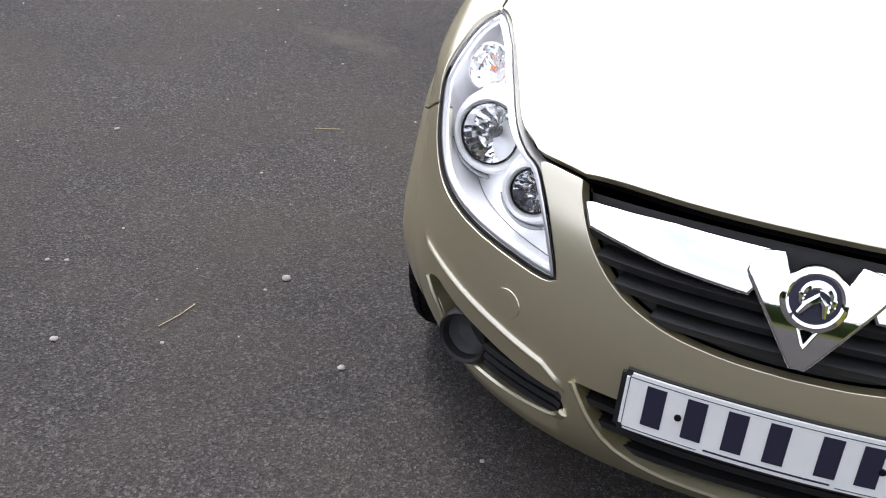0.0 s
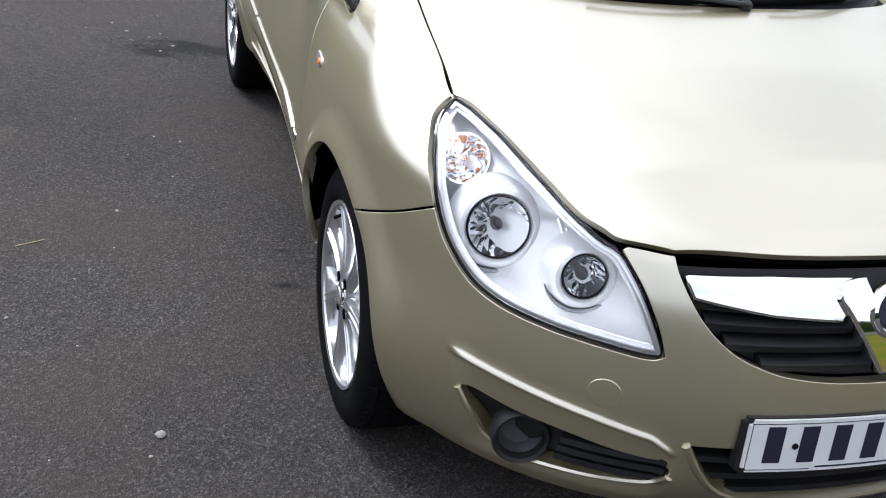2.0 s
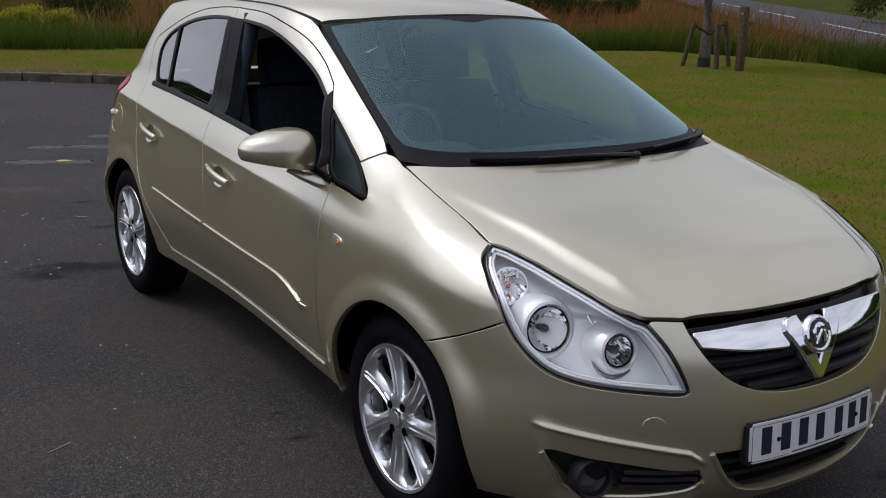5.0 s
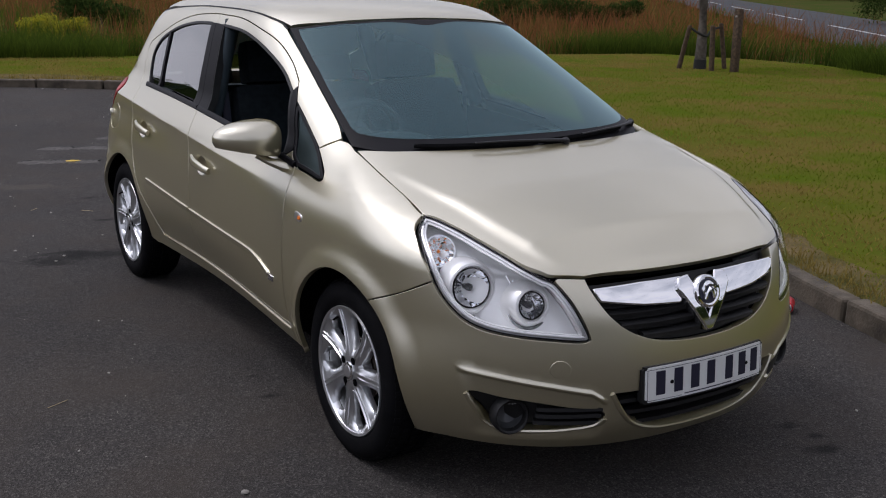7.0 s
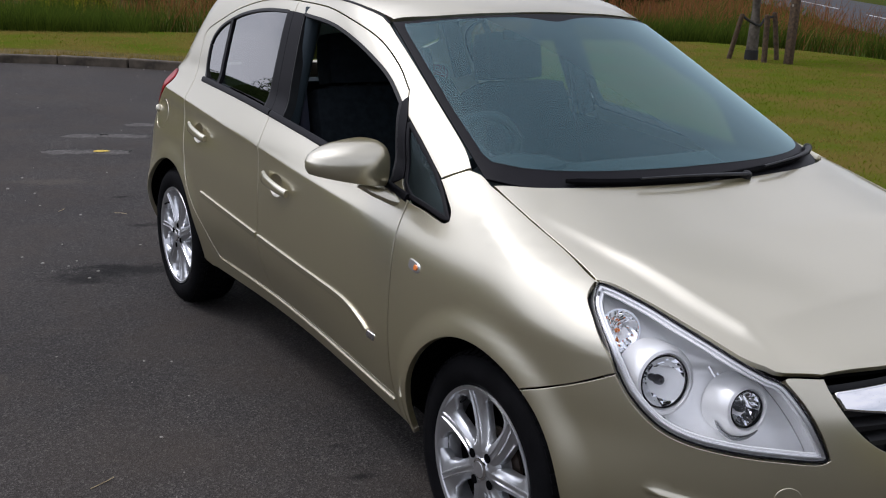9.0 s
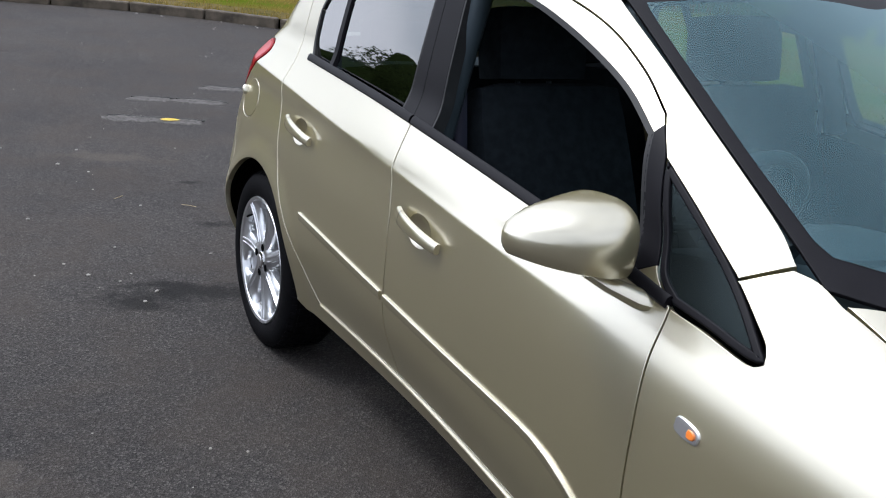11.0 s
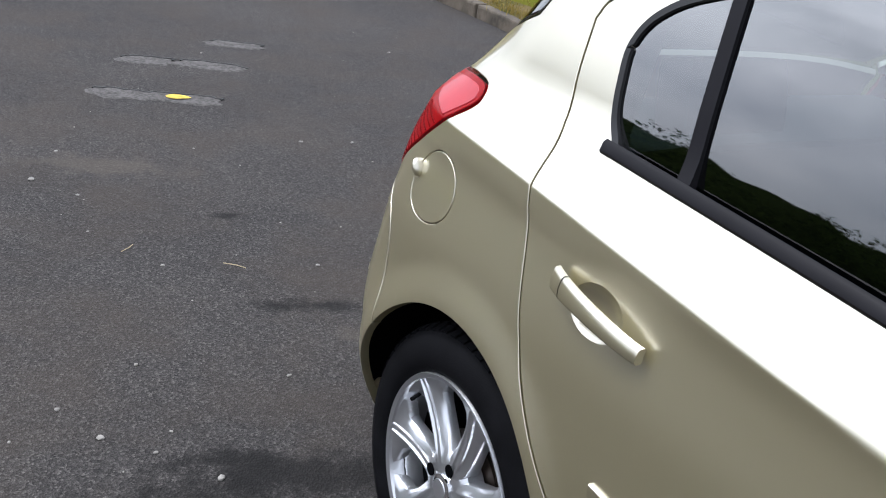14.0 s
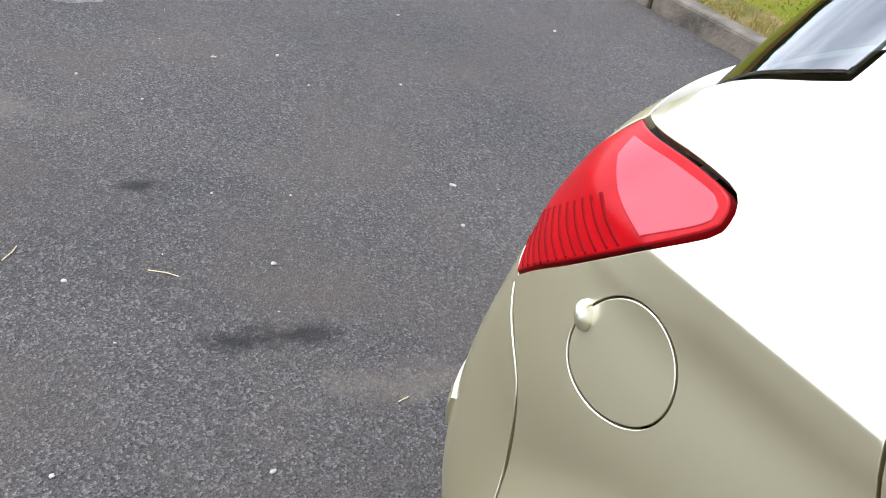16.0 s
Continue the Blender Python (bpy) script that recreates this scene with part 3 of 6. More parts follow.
patch("bumper_lining", loop_of([(-1.15, 0.215), (1.15, 0.215)], [(1.15, 0.215), (1.15, 0.53)], [(1.15, 0.53), (0.42, 0.535)], [(0.42, 0.535), (0.40, 0.70)], [(0.40, 0.70), (-0.40, 0.70)], [(-0.40, 0.70), (-0.42, 0.535)], [(-0.42, 0.535), (-1.15, 0.53)], [(-1.15, 0.53), (-1.15, 0.215)]),
      on_nose, DARK, bumper, "black inner lining", step=0.05, gap=0, depth=0, off=-0.075)

# lower intake bars, grille bars
for z in (0.285, 0.325, 0.365):
    w = float(np.interp(z, (0.25, 0.289, 0.325, 0.40), (0.10, 0.25, 0.29, 0.335)))
    line = np.array([on_nose(np.array([nose_q(x, z)]))[0] for x in np.linspace(-w, w, 24)]) + (0, 0.022, 0)
    part("intake_bar", sweep(line, [(0.012, 0.006), (0.012, -0.006), (-0.02, -0.006), (-0.02, 0.006)], np.tile((0.0, -1.0, 0.0), (24, 1))), BLACK, bumper, "black plastic bar")
grille = patch("grille", loop_of(mirrored(grille_q, -1) + grille_q[-2::-1], [grille_q[0], nose_q(0.2, 0.735), nose_q(0, 0.738), nose_q(-0.2, 0.735), (-grille_q[0][0], 0.722)]), on_nose, BLACK, car, "black slatted grille with a chrome bar", step=0.03, gap=0, depth=0, off=-0.04)
for z in (0.560, 0.594, 0.628, 0.662):
    w = float(np.interp(z, [g[1] for g in grille_edge[::-1]], [g[0] for g in grille_edge[::-1]])) + 0.004
    line = np.array([on_nose(np.array([nose_q(x, z)]))[0] for x in np.linspace(-w, w, 26)]) + (0, 0.014, 0)
    part("slat", sweep(line, [(0.006, 0.004), (0.002, -0.010), (-0.03, -0.012), (-0.03, 0.010), (-0.004, 0.010)], np.tile((0.0, -1.0, 0.0), (26, 1))), BLACK, grille)


def nose_shape(name, pts, material, parent, label, off=0.004, roll=0.003, depth=0.02, holes=()):
    return patch(name, loop_of(*[[nose_q(*a), nose_q(*b)] for a, b in zip(pts, pts[1:] + pts[:1])]), on_nose, material, parent, label, holes=holes, step=0.012, gap=0, roll=roll, depth=depth, off=off)


for s in (-1, 1):
    nose_shape("chrome_bar", mirrored([(0.374, 0.704), (0.361, 0.675), (0.23, 0.657), (0.098, 0.649), (0.070, 0.700), (0.075, 0.712), (0.23, 0.712)], s), CHROME, grille, "polished chrome bar", roll=0.006)
    nose_shape("badge_wing", mirrored([(0.0, 0.558), (0.009, 0.558), (0.052, 0.618), (0.100, 0.682), (0.094, 0.706), (0.060, 0.712), (0.006, 0.594), (0.0, 0.584)], s), CHROME, grille, "polished chrome wing of the badge", off=0.016, roll=0.007, depth=0.035)
badge_m = Matrix.Translation(on_nose(np.array([nose_q(0, 0.668)]))[0] + np.array((0, -0.012, 0))) @ pose(0, 0, 0, 72, 0, 0)
badge = part("badge", lathe([(0, -0.01), (0.052, -0.01), (0.052, 0.006), (0.049, 0.012), (0.043, 0.014), (0.038, 0.010), (0.0, 0.009)], badge_m, 40), CHROME, car, "round chrome badge")
part("badge_disc", lathe([(0.0375, 0.009), (0.0375, 0.0115), (0, 0.012)], badge_m, 32), INK, badge, "dark enamel disc")
swirl = [(0.026 * math.cos(a) * (1 - 0.06 * a), 0.026 * math.sin(a) * (1 - 0.06 * a), 0.013) for a in np.linspace(-0.6, 3.6, 22)]
part("badge_emblem", tube([badge_m @ Vector(v) for v in swirl], [0.004 + 0.004 * math.sin(math.pi * i / 21) for i in range(22)]), CHROME, badge, "chrome swirl emblem")
part("badge_emblem", tube([badge_m @ Vector(v) for v in ((-0.020, -0.024, 0.014), (-0.010, -0.008, 0.015), (0.004, 0.006, 0.015), (0.014, -0.004, 0.015), (0.018, -0.024, 0.014))], [0.005, 0.008, 0.008, 0.007, 0.004]), CHROME, badge, "chrome swirl emblem")

# number plate, bent to the bumper, with plain bars for its characters
plate_m = Matrix.Translation((0, -0.822, 0.419)) @ pose(0, 0, 0, 86, 0, 0)


def bent(lo, hi, bevel=0.0):
    """A flat piece on the plate, following its bend."""
    bm = box(lo, hi)
    if bevel:
        bmesh.ops.bevel(bm, geom=[e for e in bm.edges if abs(e.verts[0].co.z - e.verts[1].co.z) > 0.003], offset=bevel, segments=3, affect="EDGES")
    for x in np.arange(-0.22, 0.23, 0.04):
        if lo[0] < x < hi[0]:
            bmesh.ops.bisect_plane(bm, geom=bm.verts[:] + bm.edges[:] + bm.faces[:], plane_co=(x, 0, 0), plane_no=(1, 0, 0))
    for v in bm.verts:
        v.co.z -= 0.30 * v.co.x ** 2
    bm.transform(plate_m)
    return bm


plate = part("number_plate", bent((-0.249, -0.0535, 0.001), (0.249, 0.0535, 0.006), 0.009), PLATE, car, "white front number plate with black characters as bars")
part("plinth", bent((-0.258, -0.060, -0.020), (0.256, 0.056, 0.0012), 0.008), BLACK, plate, "black plastic plinth")
for x in (-0.196, -0.129, -0.063, 0.003, 0.084, 0.146, 0.206):
    part("character_bar", bent((x - 0.0165, -0.034, 0.004), (x + 0.0165, 0.040, 0.0075)), INK, plate, "black bar")
part("maker_line", bent((-0.105, -0.0468, 0.004), (0.096, -0.0438, 0.007)), INK, plate, "thin printed line")
for lo, hi in (((-0.243, 0.0457, 0.004), (0.243, 0.0469, 0.0067)), ((-0.243, -0.0494, 0.004), (-0.115, -0.0482, 0.0067)), ((0.105, -0.0494, 0.004), (0.243, -0.0482, 0.0067)), ((-0.2435, -0.049, 0.004), (-0.2423, 0.0467, 0.0067)), ((0.2423, -0.049, 0.004), (0.2435, 0.0467, 0.0067))):
    part("border_line", bent(lo, hi), INK, plate, "thin border line")
for x in (-0.155, 0.165):
    m = plate_m @ Matrix.Translation((x, 0, 0.006 - 0.30 * x * x))
    part("screw_cap", lathe([(0.006, 0), (0.006, 0.003), (0, 0.004)], m, 12), TRIM, plate, "small screw cap")
# rounded lip under the intake, catching the sky
lip_q = np.array([(-a, b) for a, b in curve_through(intake_q, 0.02)][:-1] + [tuple(q) for q in curve_through(intake_q, 0.02)[::-1]])
part("intake_lip", sweep(on_nose(lip_q), [(0.001, -0.012), (0.007, -0.006), (0.008, 0.0), (0.004, 0.004), (-0.02, 0.004), (-0.02, -0.012)], normals_of(on_nose, lip_q, outward_of)), PAINT, bumper, "rounded champagne lip of the intake")
for s in (-1, 1):
    ledge_q = curve_through([nose_q(s * w, z) for w, z in ((0.352, 0.318), (0.374, 0.291), (0.462, 0.275), (0.535, 0.268), (0.59, 0.266), (0.634, 0.292), (0.658, 0.335), (0.682, 0.388))], 0.012)
    part("fog_ledge", sweep(on_nose(ledge_q), [(0.0, -0.012), (0.006, -0.006), (0.008, 0.0), (0.004, 0.004), (-0.02, 0.004), (-0.02, -0.012)], normals_of(on_nose, ledge_q, outward_of)), PAINT, bumper, "champagne ledge under the fog lamp")


def dish(center, aim, r, depth, material, parent, name, label, steps=7, cuts=14):
    """A hollow faceted reflector that opens towards aim: stepped mirror fields, each a flat facet."""
    m = look(center, aim) @ pose(0, 0, 0, 0, 180, 0)
    bm = lathe([(r + 0.004, -0.006), (r + 0.004, 0.004), (r, 0.004)] + [(r * t, -depth * (1 - t * t)) for t in np.linspace(1, 0.12, steps)], m, 2 * cuts)
    g = random.Random(int(r * 1e4))
    inner = list(bm.verts)[4 * 2 * cuts:]
    back = (m.to_3x3() @ Vector((0, 0, 1)))
    for v in inner:
        v.co += back * g.uniform(-0.0022, 0.0022)
    return part(name, bm, material, parent, label, smooth=False), m


def headlamp(s):
    line = [nose_q(s * w, z) for w, z in LAMP]
    loop = curve_through(line, closed=True)
    lens = patch("headlamp", loop, on_nose, LENS, car, "clear headlamp with chrome reflectors", step=0.02, gap=0.0026, roll=0.002, depth=0.004)
    lens.visible_shadow = False

    def on_bowl(q):
        # deepest behind the main reflector, shallow at the foot and in the upper tip
        p = on_nose(q)
        t = np.interp(q[:, 1], (0.555, 0.74, 0.86), (0.0, 0.62, -0.85))
        return p + np.stack([-s * (0.042 + 0.020 * t), 0.092 + 0.050 * t, -0.034 - 0.016 * t], 1)
    patch("housing", loop, on_bowl, LAMPBOWL, lens, "satin silver housing", step=0.015, gap=0.006, roll=0.0, depth=0)
    patch("surround", inset(on_nose, loop, 0.006, outward_of), on_nose, LAMPBOWL, lens, "pale silver rim inside the lens", holes=(inset(on_nose, loop, 0.021, outward_of),), step=0.012, gap=0.0, roll=0.002, depth=0.004, off=-0.013)
    ringq = inset(on_nose, loop, 0.005, outward_of)
    n = normals_of(on_nose, ringq, outward_of)
    p = on_nose(ringq)
    k = len(p)
    back_p = on_bowl(ringq)
    verts = np.vstack([p - n * 0.004, p - n * 0.004 + (back_p - p) * 0.25, back_p])
    raw("wall", verts, [(r * k + i, r * k + (i + 1) % k, (r + 1) * k + (i + 1) % k, (r + 1) * k + i) for r in range(2) for i in range(k)], LAMPWALL, lens, "silver surround", smooth=True)
    bead = inset(on_nose, loop, 0.013, outward_of)
    bn, bp = normals_of(on_nose, bead, outward_of), on_nose(bead)
    part("chrome_bead", sweep(np.vstack([bp, bp[:1]]), [(-0.006, 0.0035), (-0.005, 0.0), (-0.006, -0.0035), (-0.014, -0.0035), (-0.014, 0.0035)], np.vstack([bn, bn[:1]])), SATIN, lens, "thin bright bead inside the lens")
    gasket = sweep(np.vstack([p, p[:1]]), [(-0.001, 0.0012), (-0.001, -0.0012), (-0.008, -0.0012), (-0.008, 0.0012)], np.vstack([n, n[:1]]))
    part("seal", gasket, TRIM, lens, "black seal")
    ahead = lambda c: (c[0] + s * 0.35, c[1] - 2.0, c[2] + 0.35)
    for w, y, z, r, d, nm in ((0.622, -0.424, 0.676, 0.060, 0.05, "main_reflector"), (0.497, -0.559, 0.638, 0.041, 0.045, "dip_reflector")):
        c = (s * w, y, z)
        ob, m = dish(c, ahead(c), r, d, MIRRORED, lens, nm, "bright faceted reflector")
        part("reflector_ring", lathe([(r + 0.030, -0.06), (r + 0.026, -0.012), (r + 0.020, 0.005), (r + 0.014, 0.014), (r + 0.007, 0.016), (r + 0.003, 0.010), (r + 0.001, -0.004)], m, 36), LAMPBOWL, lens, "pale silver bezel")
        part("shade", lathe([(r + 0.0015, 0.008), (r + 0.0005, 0.012), (r - 0.0025, 0.009), (r - 0.0015, 0.004)], m, 36), TRIM, lens, "dark inner ring")
        part("bulb", lathe([(0.0, -d), (0.009, -d), (0.009, -0.022), (0.012, -0.020), (0.011, -0.006), (0.006, 0.0), (0, 0.001)], m, 14), BULBCAP, lens, "dark bulb shield")
        # crescent pocket below the ring
        arc_in = [m @ Vector(((r + 0.030) * math.cos(a), (r + 0.030) * math.sin(a), -0.014)) for a in np.radians(np.linspace(200, 340, 18))]
        part("pocket", tube(arc_in, [0.003 + 0.008 * math.sin(math.pi * i / 17) for i in range(18)], 8, 0.5), POCKET, lens, "grey crescent below the reflector")
    c = (s * 0.668, -0.318, 0.770)
    _, m = dish(c, (c[0] + s * 0.8, c[1] - 2, c[2] + 0.8), 0.046, 0.03, MIRRORED, lens, "indicator_reflector", "chrome indicator reflector")
    part("indicator_bulb", lathe([(0.005, -0.022), (0.006, -0.012), (0.004, -0.008), (0, -0.007)], m, 16), AMBER, lens, "amber bulb")
    # flutes between the main reflector and the bonnet
    for i in range(5):
        a, b = nose_q(s * (0.574 - 0.012 * i), 0.745 - 0.012 * i), nose_q(s * (0.566 - 0.012 * i), 0.715 - 0.012 * i)
        line = on_bowl(np.array([a, b])) + np.array((0, -0.012, 0.006))
        part("flute", tube([tuple(v) for v in line], 0.0035, 6), CHROME, lens, "narrow chrome flute")
    return lens


MIRRORED = mat("reflector_silver", (0.93, 0.94, 0.96), rough=0.05, metal=1.0)
LAMPBOWL = mat("lamp_bowl", (0.93, 0.935, 0.94), rough=0.29, metal=0.30, bump=0.003, bump_scale=9, coat=0.5, spread=0.04, scale=20)
LAMPWALL = mat("lamp_wall", (0.90, 0.905, 0.91), rough=0.3, metal=0.3, coat=0.3, spread=0.05, scale=20)
BULBCAP = mat("bulb_shield", (0.10, 0.10, 0.11), rough=0.2, metal=0.8)
POCKET = mat("lamp_pocket", (0.34, 0.355, 0.37), rough=0.18, metal=0.7)
FOGBOWL = mat("fog_bowl", (0.10, 0.105, 0.115), rough=0.3, metal=0.6, spread=0.15, scale=30)
for s in (-1, 1):
    headlamp(s)


def fog_lamp(s):
    loop = fog_loops[0 if s < 0 else 1]
    patch("fog_recess", inset(on_nose, loop, -0.004, outward_of), on_nose, BLACK, bumper, "black plastic fog lamp recess", step=0.02, gap=0, depth=0, off=-0.028)
    c = on_nose(np.array([nose_q(s * 0.588, 0.318)]))[0]
    m = look(tuple(c), (c[0] + s * 0.5, c[1] - 2, c[2] + 0.1)) @ pose(0, 0, 0, 0, 180, 0)
    pod = part("fog_lamp", lathe([(0.058, -0.03), (0.057, 0.004), (0.052, 0.010), (0.046, 0.006), (0.043, -0.012)], m, 32), BLACK, car, "round front fog lamp in a black ring")
    part("fog_reflector", lathe([(0.043, -0.012), (0.032, -0.03), (0.0, -0.038)], m, 28), FOGBOWL, pod, "dull grey reflector")
    glass_ob = part("fog_lens", lathe([(0.045, -0.006), (0.03, -0.001), (0, 0.001)], m, 28), LENS, pod, "clear lens")
    glass_ob.visible_shadow = False
    for z in (0.345, 0.322, 0.298):
        line = np.array([on_nose(np.array([nose_q(s * w, z)]))[0] for w in np.linspace(0.36, 0.535, 12)])
        part("recess_fin", sweep(line, [(0.0, 0.006), (0.002, -0.005), (-0.03, -0.006), (-0.03, 0.006)], np.tile((s * 0.5, -1.0, 0.0), (12, 1))), BLACK, pod)


for s in (-1, 1):
    fog_lamp(s)
cap_loop = np.array([nose_q(-0.487 + 0.027 * math.cos(a), 0.479 + 0.027 * math.sin(a)) for a in np.linspace(0, 2 * math.pi, 32, endpoint=False)])
patch("towing_eye_cap", cap_loop, on_nose, PAINT, bumper, "round painted towing eye cap", step=0.012, gap=0.0012, roll=0.0012, depth=0.004, off=0.0018)


CREASE = np.array([(y, 0.932 - 0.055 * (2.45 - y) + d) for y in np.arange(0.45, 2.86, 0.02) for d in (-0.045, -0.02, -0.010, -0.005, -0.002, 0.0015, 0.005, 0.010, 0.02, 0.045)])


def flank(s):
    ev = on_side(s)
    hood_yz = [(b, float(on_hood(np.array([(a, b)]))[0, 2])) for a, b in HOOD_SIDE]
    lamp_edge = [(-0.236, 0.868), (-0.262, 0.838), (-0.312, 0.80), (-0.372, 0.748), (-0.399, 0.706)]
    up = [(0.272, 0.899), (0.288, 0.920), (0.34, 0.948), (0.405, 0.982)]
    wing = patch("front_wing", loop_of(hood_yz + [lamp_edge[0]], lamp_edge, [(-0.399, 0.706), (-0.30, 0.652), (-0.185, 0.604)], arc(0, Z_ARCH, R_ARCH, 122.5, -8, 40).tolist(),
                 [(0.337, 0.267), (0.36, 0.245), (0.452, 0.250)], [(0.452, 0.250), (0.452, 0.335)], GAP_FRONT, [(0.492, 0.906), (0.40, 0.900), (0.30, 0.890), (0.272, 0.899)], up, [(0.405, 0.982), (0.343, 1.018)], [(0.343, 1.018), (0.30, 1.012), (0.24, hood_yz[0][1])]), ev, PAINT, car, "champagne front wing with a flared wheel arch", step=0.02)
    # door with the hole for its window
    win_f = loop_of([(0.616, 0.928), (1.00, 0.962), (1.448, 0.995)], [(1.448, 0.995), (1.554, 1.353)], [(1.554, 1.353), (1.36, 1.341), (1.22, 1.320), (1.07, 1.286), (0.93, 1.243), (0.83, 1.203), (0.728, 1.148)], [(0.728, 1.148), (0.684, 1.06), (0.616, 0.928)])
    win_r = loop_of([(1.622, 1.005), (1.9, 1.020), (2.325, 1.032)], [(2.325, 1.032), (2.362, 1.068), (2.385, 1.12), (2.398, 1.175), (2.37, 1.225), (2.29, 1.270), (2.12, 1.318), (1.9, 1.348), (1.692, 1.356)], [(1.692, 1.356), (1.622, 1.005)])
    scoops = [np.array([(cy + 0.062 * math.cos(a), cz + 0.04 * math.sin(a)) for a in np.linspace(0, 2 * math.pi, 36, endpoint=False)]) for cy, cz in ((1.322, 0.783), (2.205, 0.822))]
    f_loop = loop_of(GAP_FRONT, POST, DOOR_TOP, GAP_MID, [(1.466, 0.335), (0.452, 0.335)])
    r_loop = loop_of(GAP_MID[::-1], DOOR_TOP_R, GAP_REAR, [(2.01, 0.335), (1.466, 0.335)])
    front = patch("front_door", f_loop, ev, PAINT, car, "champagne front door with its window wound down" if s < 0 else "champagne front door", holes=(win_f, scoops[0]), step=0.022, extra=CREASE)
    rear = patch("rear_door", r_loop, ev, PAINT, car, "champagne rear door", holes=(win_r, scoops[1]), step=0.022, extra=CREASE)
    for door, scoop, cy, cz in ((front, scoops[0], 1.322, 0.783), (rear, scoops[1], 2.205, 0.822)):
        def bowl(q, cy=cy, cz=cz):
            r2 = ((q[:, 0] - cy) / 0.062) ** 2 + ((q[:, 1] - cz) / 0.04) ** 2
            return np.stack([s * (side(q[:, 0], q[:, 1]) - 0.021 * np.maximum(1 - r2, 0) ** 1.1), q[:, 0], q[:, 1]], 1)
        patch("handle_scoop", scoop, bowl, PAINT, door, "hollow behind the handle", step=0.01, gap=0, depth=0, outward=lambda p: np.tile((float(s), 0, 0), (len(p), 1)))
        t = np.linspace(0, 1, 15)
        ys, zs = cy - 0.124 + 0.218 * t, cz - 0.004 + 0.020 * t + 0.004 * np.sin(np.pi * t)
        outs = side(ys, zs) + 0.002 + 0.030 * np.sin(np.pi * np.clip(t * 0.86 + 0.06, 0, 1)) ** 0.5
        grip, rings = bmesh.new(), []
        corners = [(math.copysign(abs(math.cos(a)) ** 0.55, math.cos(a)), math.copysign(abs(math.sin(a)) ** 0.55, math.sin(a))) for a in np.linspace(0, 2 * math.pi, 16, endpoint=False)]
        for o, y, z, v in zip(outs, ys, zs, t):
            tall = 0.0125 + 0.0065 * v
            rings.append([grip.verts.new((s * (o + 0.0075 * a - 0.004 * b * (1 if b > 0 else 0)), y, z + tall * b)) for a, b in corners])
        for r0, r1 in zip(rings, rings[1:]):
            for k in range(16):
                grip.faces.new((r0[k], r0[(k + 1) % 16], r1[(k + 1) % 16], r1[k]))
        grip.faces.new(rings[0])
        grip.faces.new(rings[-1])
        part("handle", grip, PAINT, door, "champagne bar handle")
        joint, pair = bmesh.new(), []
        for v in (0.838, 0.850):
            o, y, z, tall = np.interp(v, t, outs), np.interp(v, t, ys), np.interp(v, t, zs), 0.0125 + 0.0065 * v
            pair.append([joint.verts.new((s * (o + 0.0080 * a - 0.004 * b * (1 if b > 0 else 0)), y, z + tall * 1.03 * b)) for a, b in corners])
        for k in range(16):
            joint.faces.new((pair[0][k], pair[0][(k + 1) % 16], pair[1][(k + 1) % 16], pair[1][k]))
        part("handle_joint", joint, TRIM, door, "thin dark joint")
    # black window trims
    patch("window_post", loop_of([(0.572, 0.953), (0.622, 1.033), (0.668, 1.116), (0.718, 1.168)], [(0.718, 1.168), (0.728, 1.148)], [(0.728, 1.148), (0.684, 1.06), (0.616, 0.928)], [(0.616, 0.928), (0.572, 0.953)]), ev, TRIM, front, "satin black post", step=0.02, gap=0.001, roll=0.002, depth=0.006, off=0.002)
    patch("pillar_trim", loop_of([(1.450, 0.996), (1.556, 1.354)], [(1.556, 1.354), (1.6415, 1.357)], [(1.6415, 1.357), (1.6045, 1.20), (1.5527, 0.998)], [(1.5527, 0.998), (1.450, 0.996)]), ev, TRIM, front, "satin black pillar trim", step=0.03, gap=0.001, roll=0.002, depth=0.006, off=0.003)
    patch("pillar_trim", loop_of([(1.5552, 1.000), (1.6075, 1.20), (1.6440, 1.357)], [(1.6440, 1.357), (1.690, 1.357)], [(1.690, 1.357), (1.620, 1.004)], [(1.620, 1.004), (1.5552, 1.000)]), ev, TRIM, rear, "satin black pillar trim", step=0.03, gap=0.001, roll=0.002, depth=0.006, off=0.003)
    for door, lo, hi in ((front, 0.50, 1.545), (rear, 1.555, 2.345)):
        ys = np.linspace(lo, hi, 40)
        b = curve_through(BELT, 0.01)
        zs = np.interp(ys, b[:, 0], b[:, 1]) + 0.002
        line = np.stack([s * side(ys, zs), ys, zs], 1)
        part("belt_seal", sweep(line, [(-0.012, 0.014), (0.006, 0.013), (0.010, 0.006), (0.008, -0.008), (0.004, -0.011), (-0.01, -0.011)], normals_of(ev, np.stack([ys, zs], 1), outward_of)), TRIM, door, "black window seal")
    bar = np.array([(2.165 + 0.068 * t, 1.022 + 0.27 * t) for t in np.linspace(0, 1, 14)])
    n = normals_of(ev, bar, outward_of)
    part("window_divider", sweep(ev(bar), [(0.003, 0.013), (0.003, -0.013), (-0.012, -0.013), (-0.012, 0.013)], n), TRIM, rear, "black window divider")
    for loop, door in ((win_f, front), (win_r, rear)):
        n, p = normals_of(ev, loop, outward_of), ev(loop)
        part("window_frame", sweep(np.vstack([p, p[:1]]), [(0.002, 0.006), (0.002, -0.006), (-0.03, -0.006), (-0.03, 0.006)], np.vstack([n, n[:1]])), BLACK, door, "black window frame")
    # glass
    panes = [(win_r, rear)] if s < 0 else [(win_f, front), (win_r, rear)]
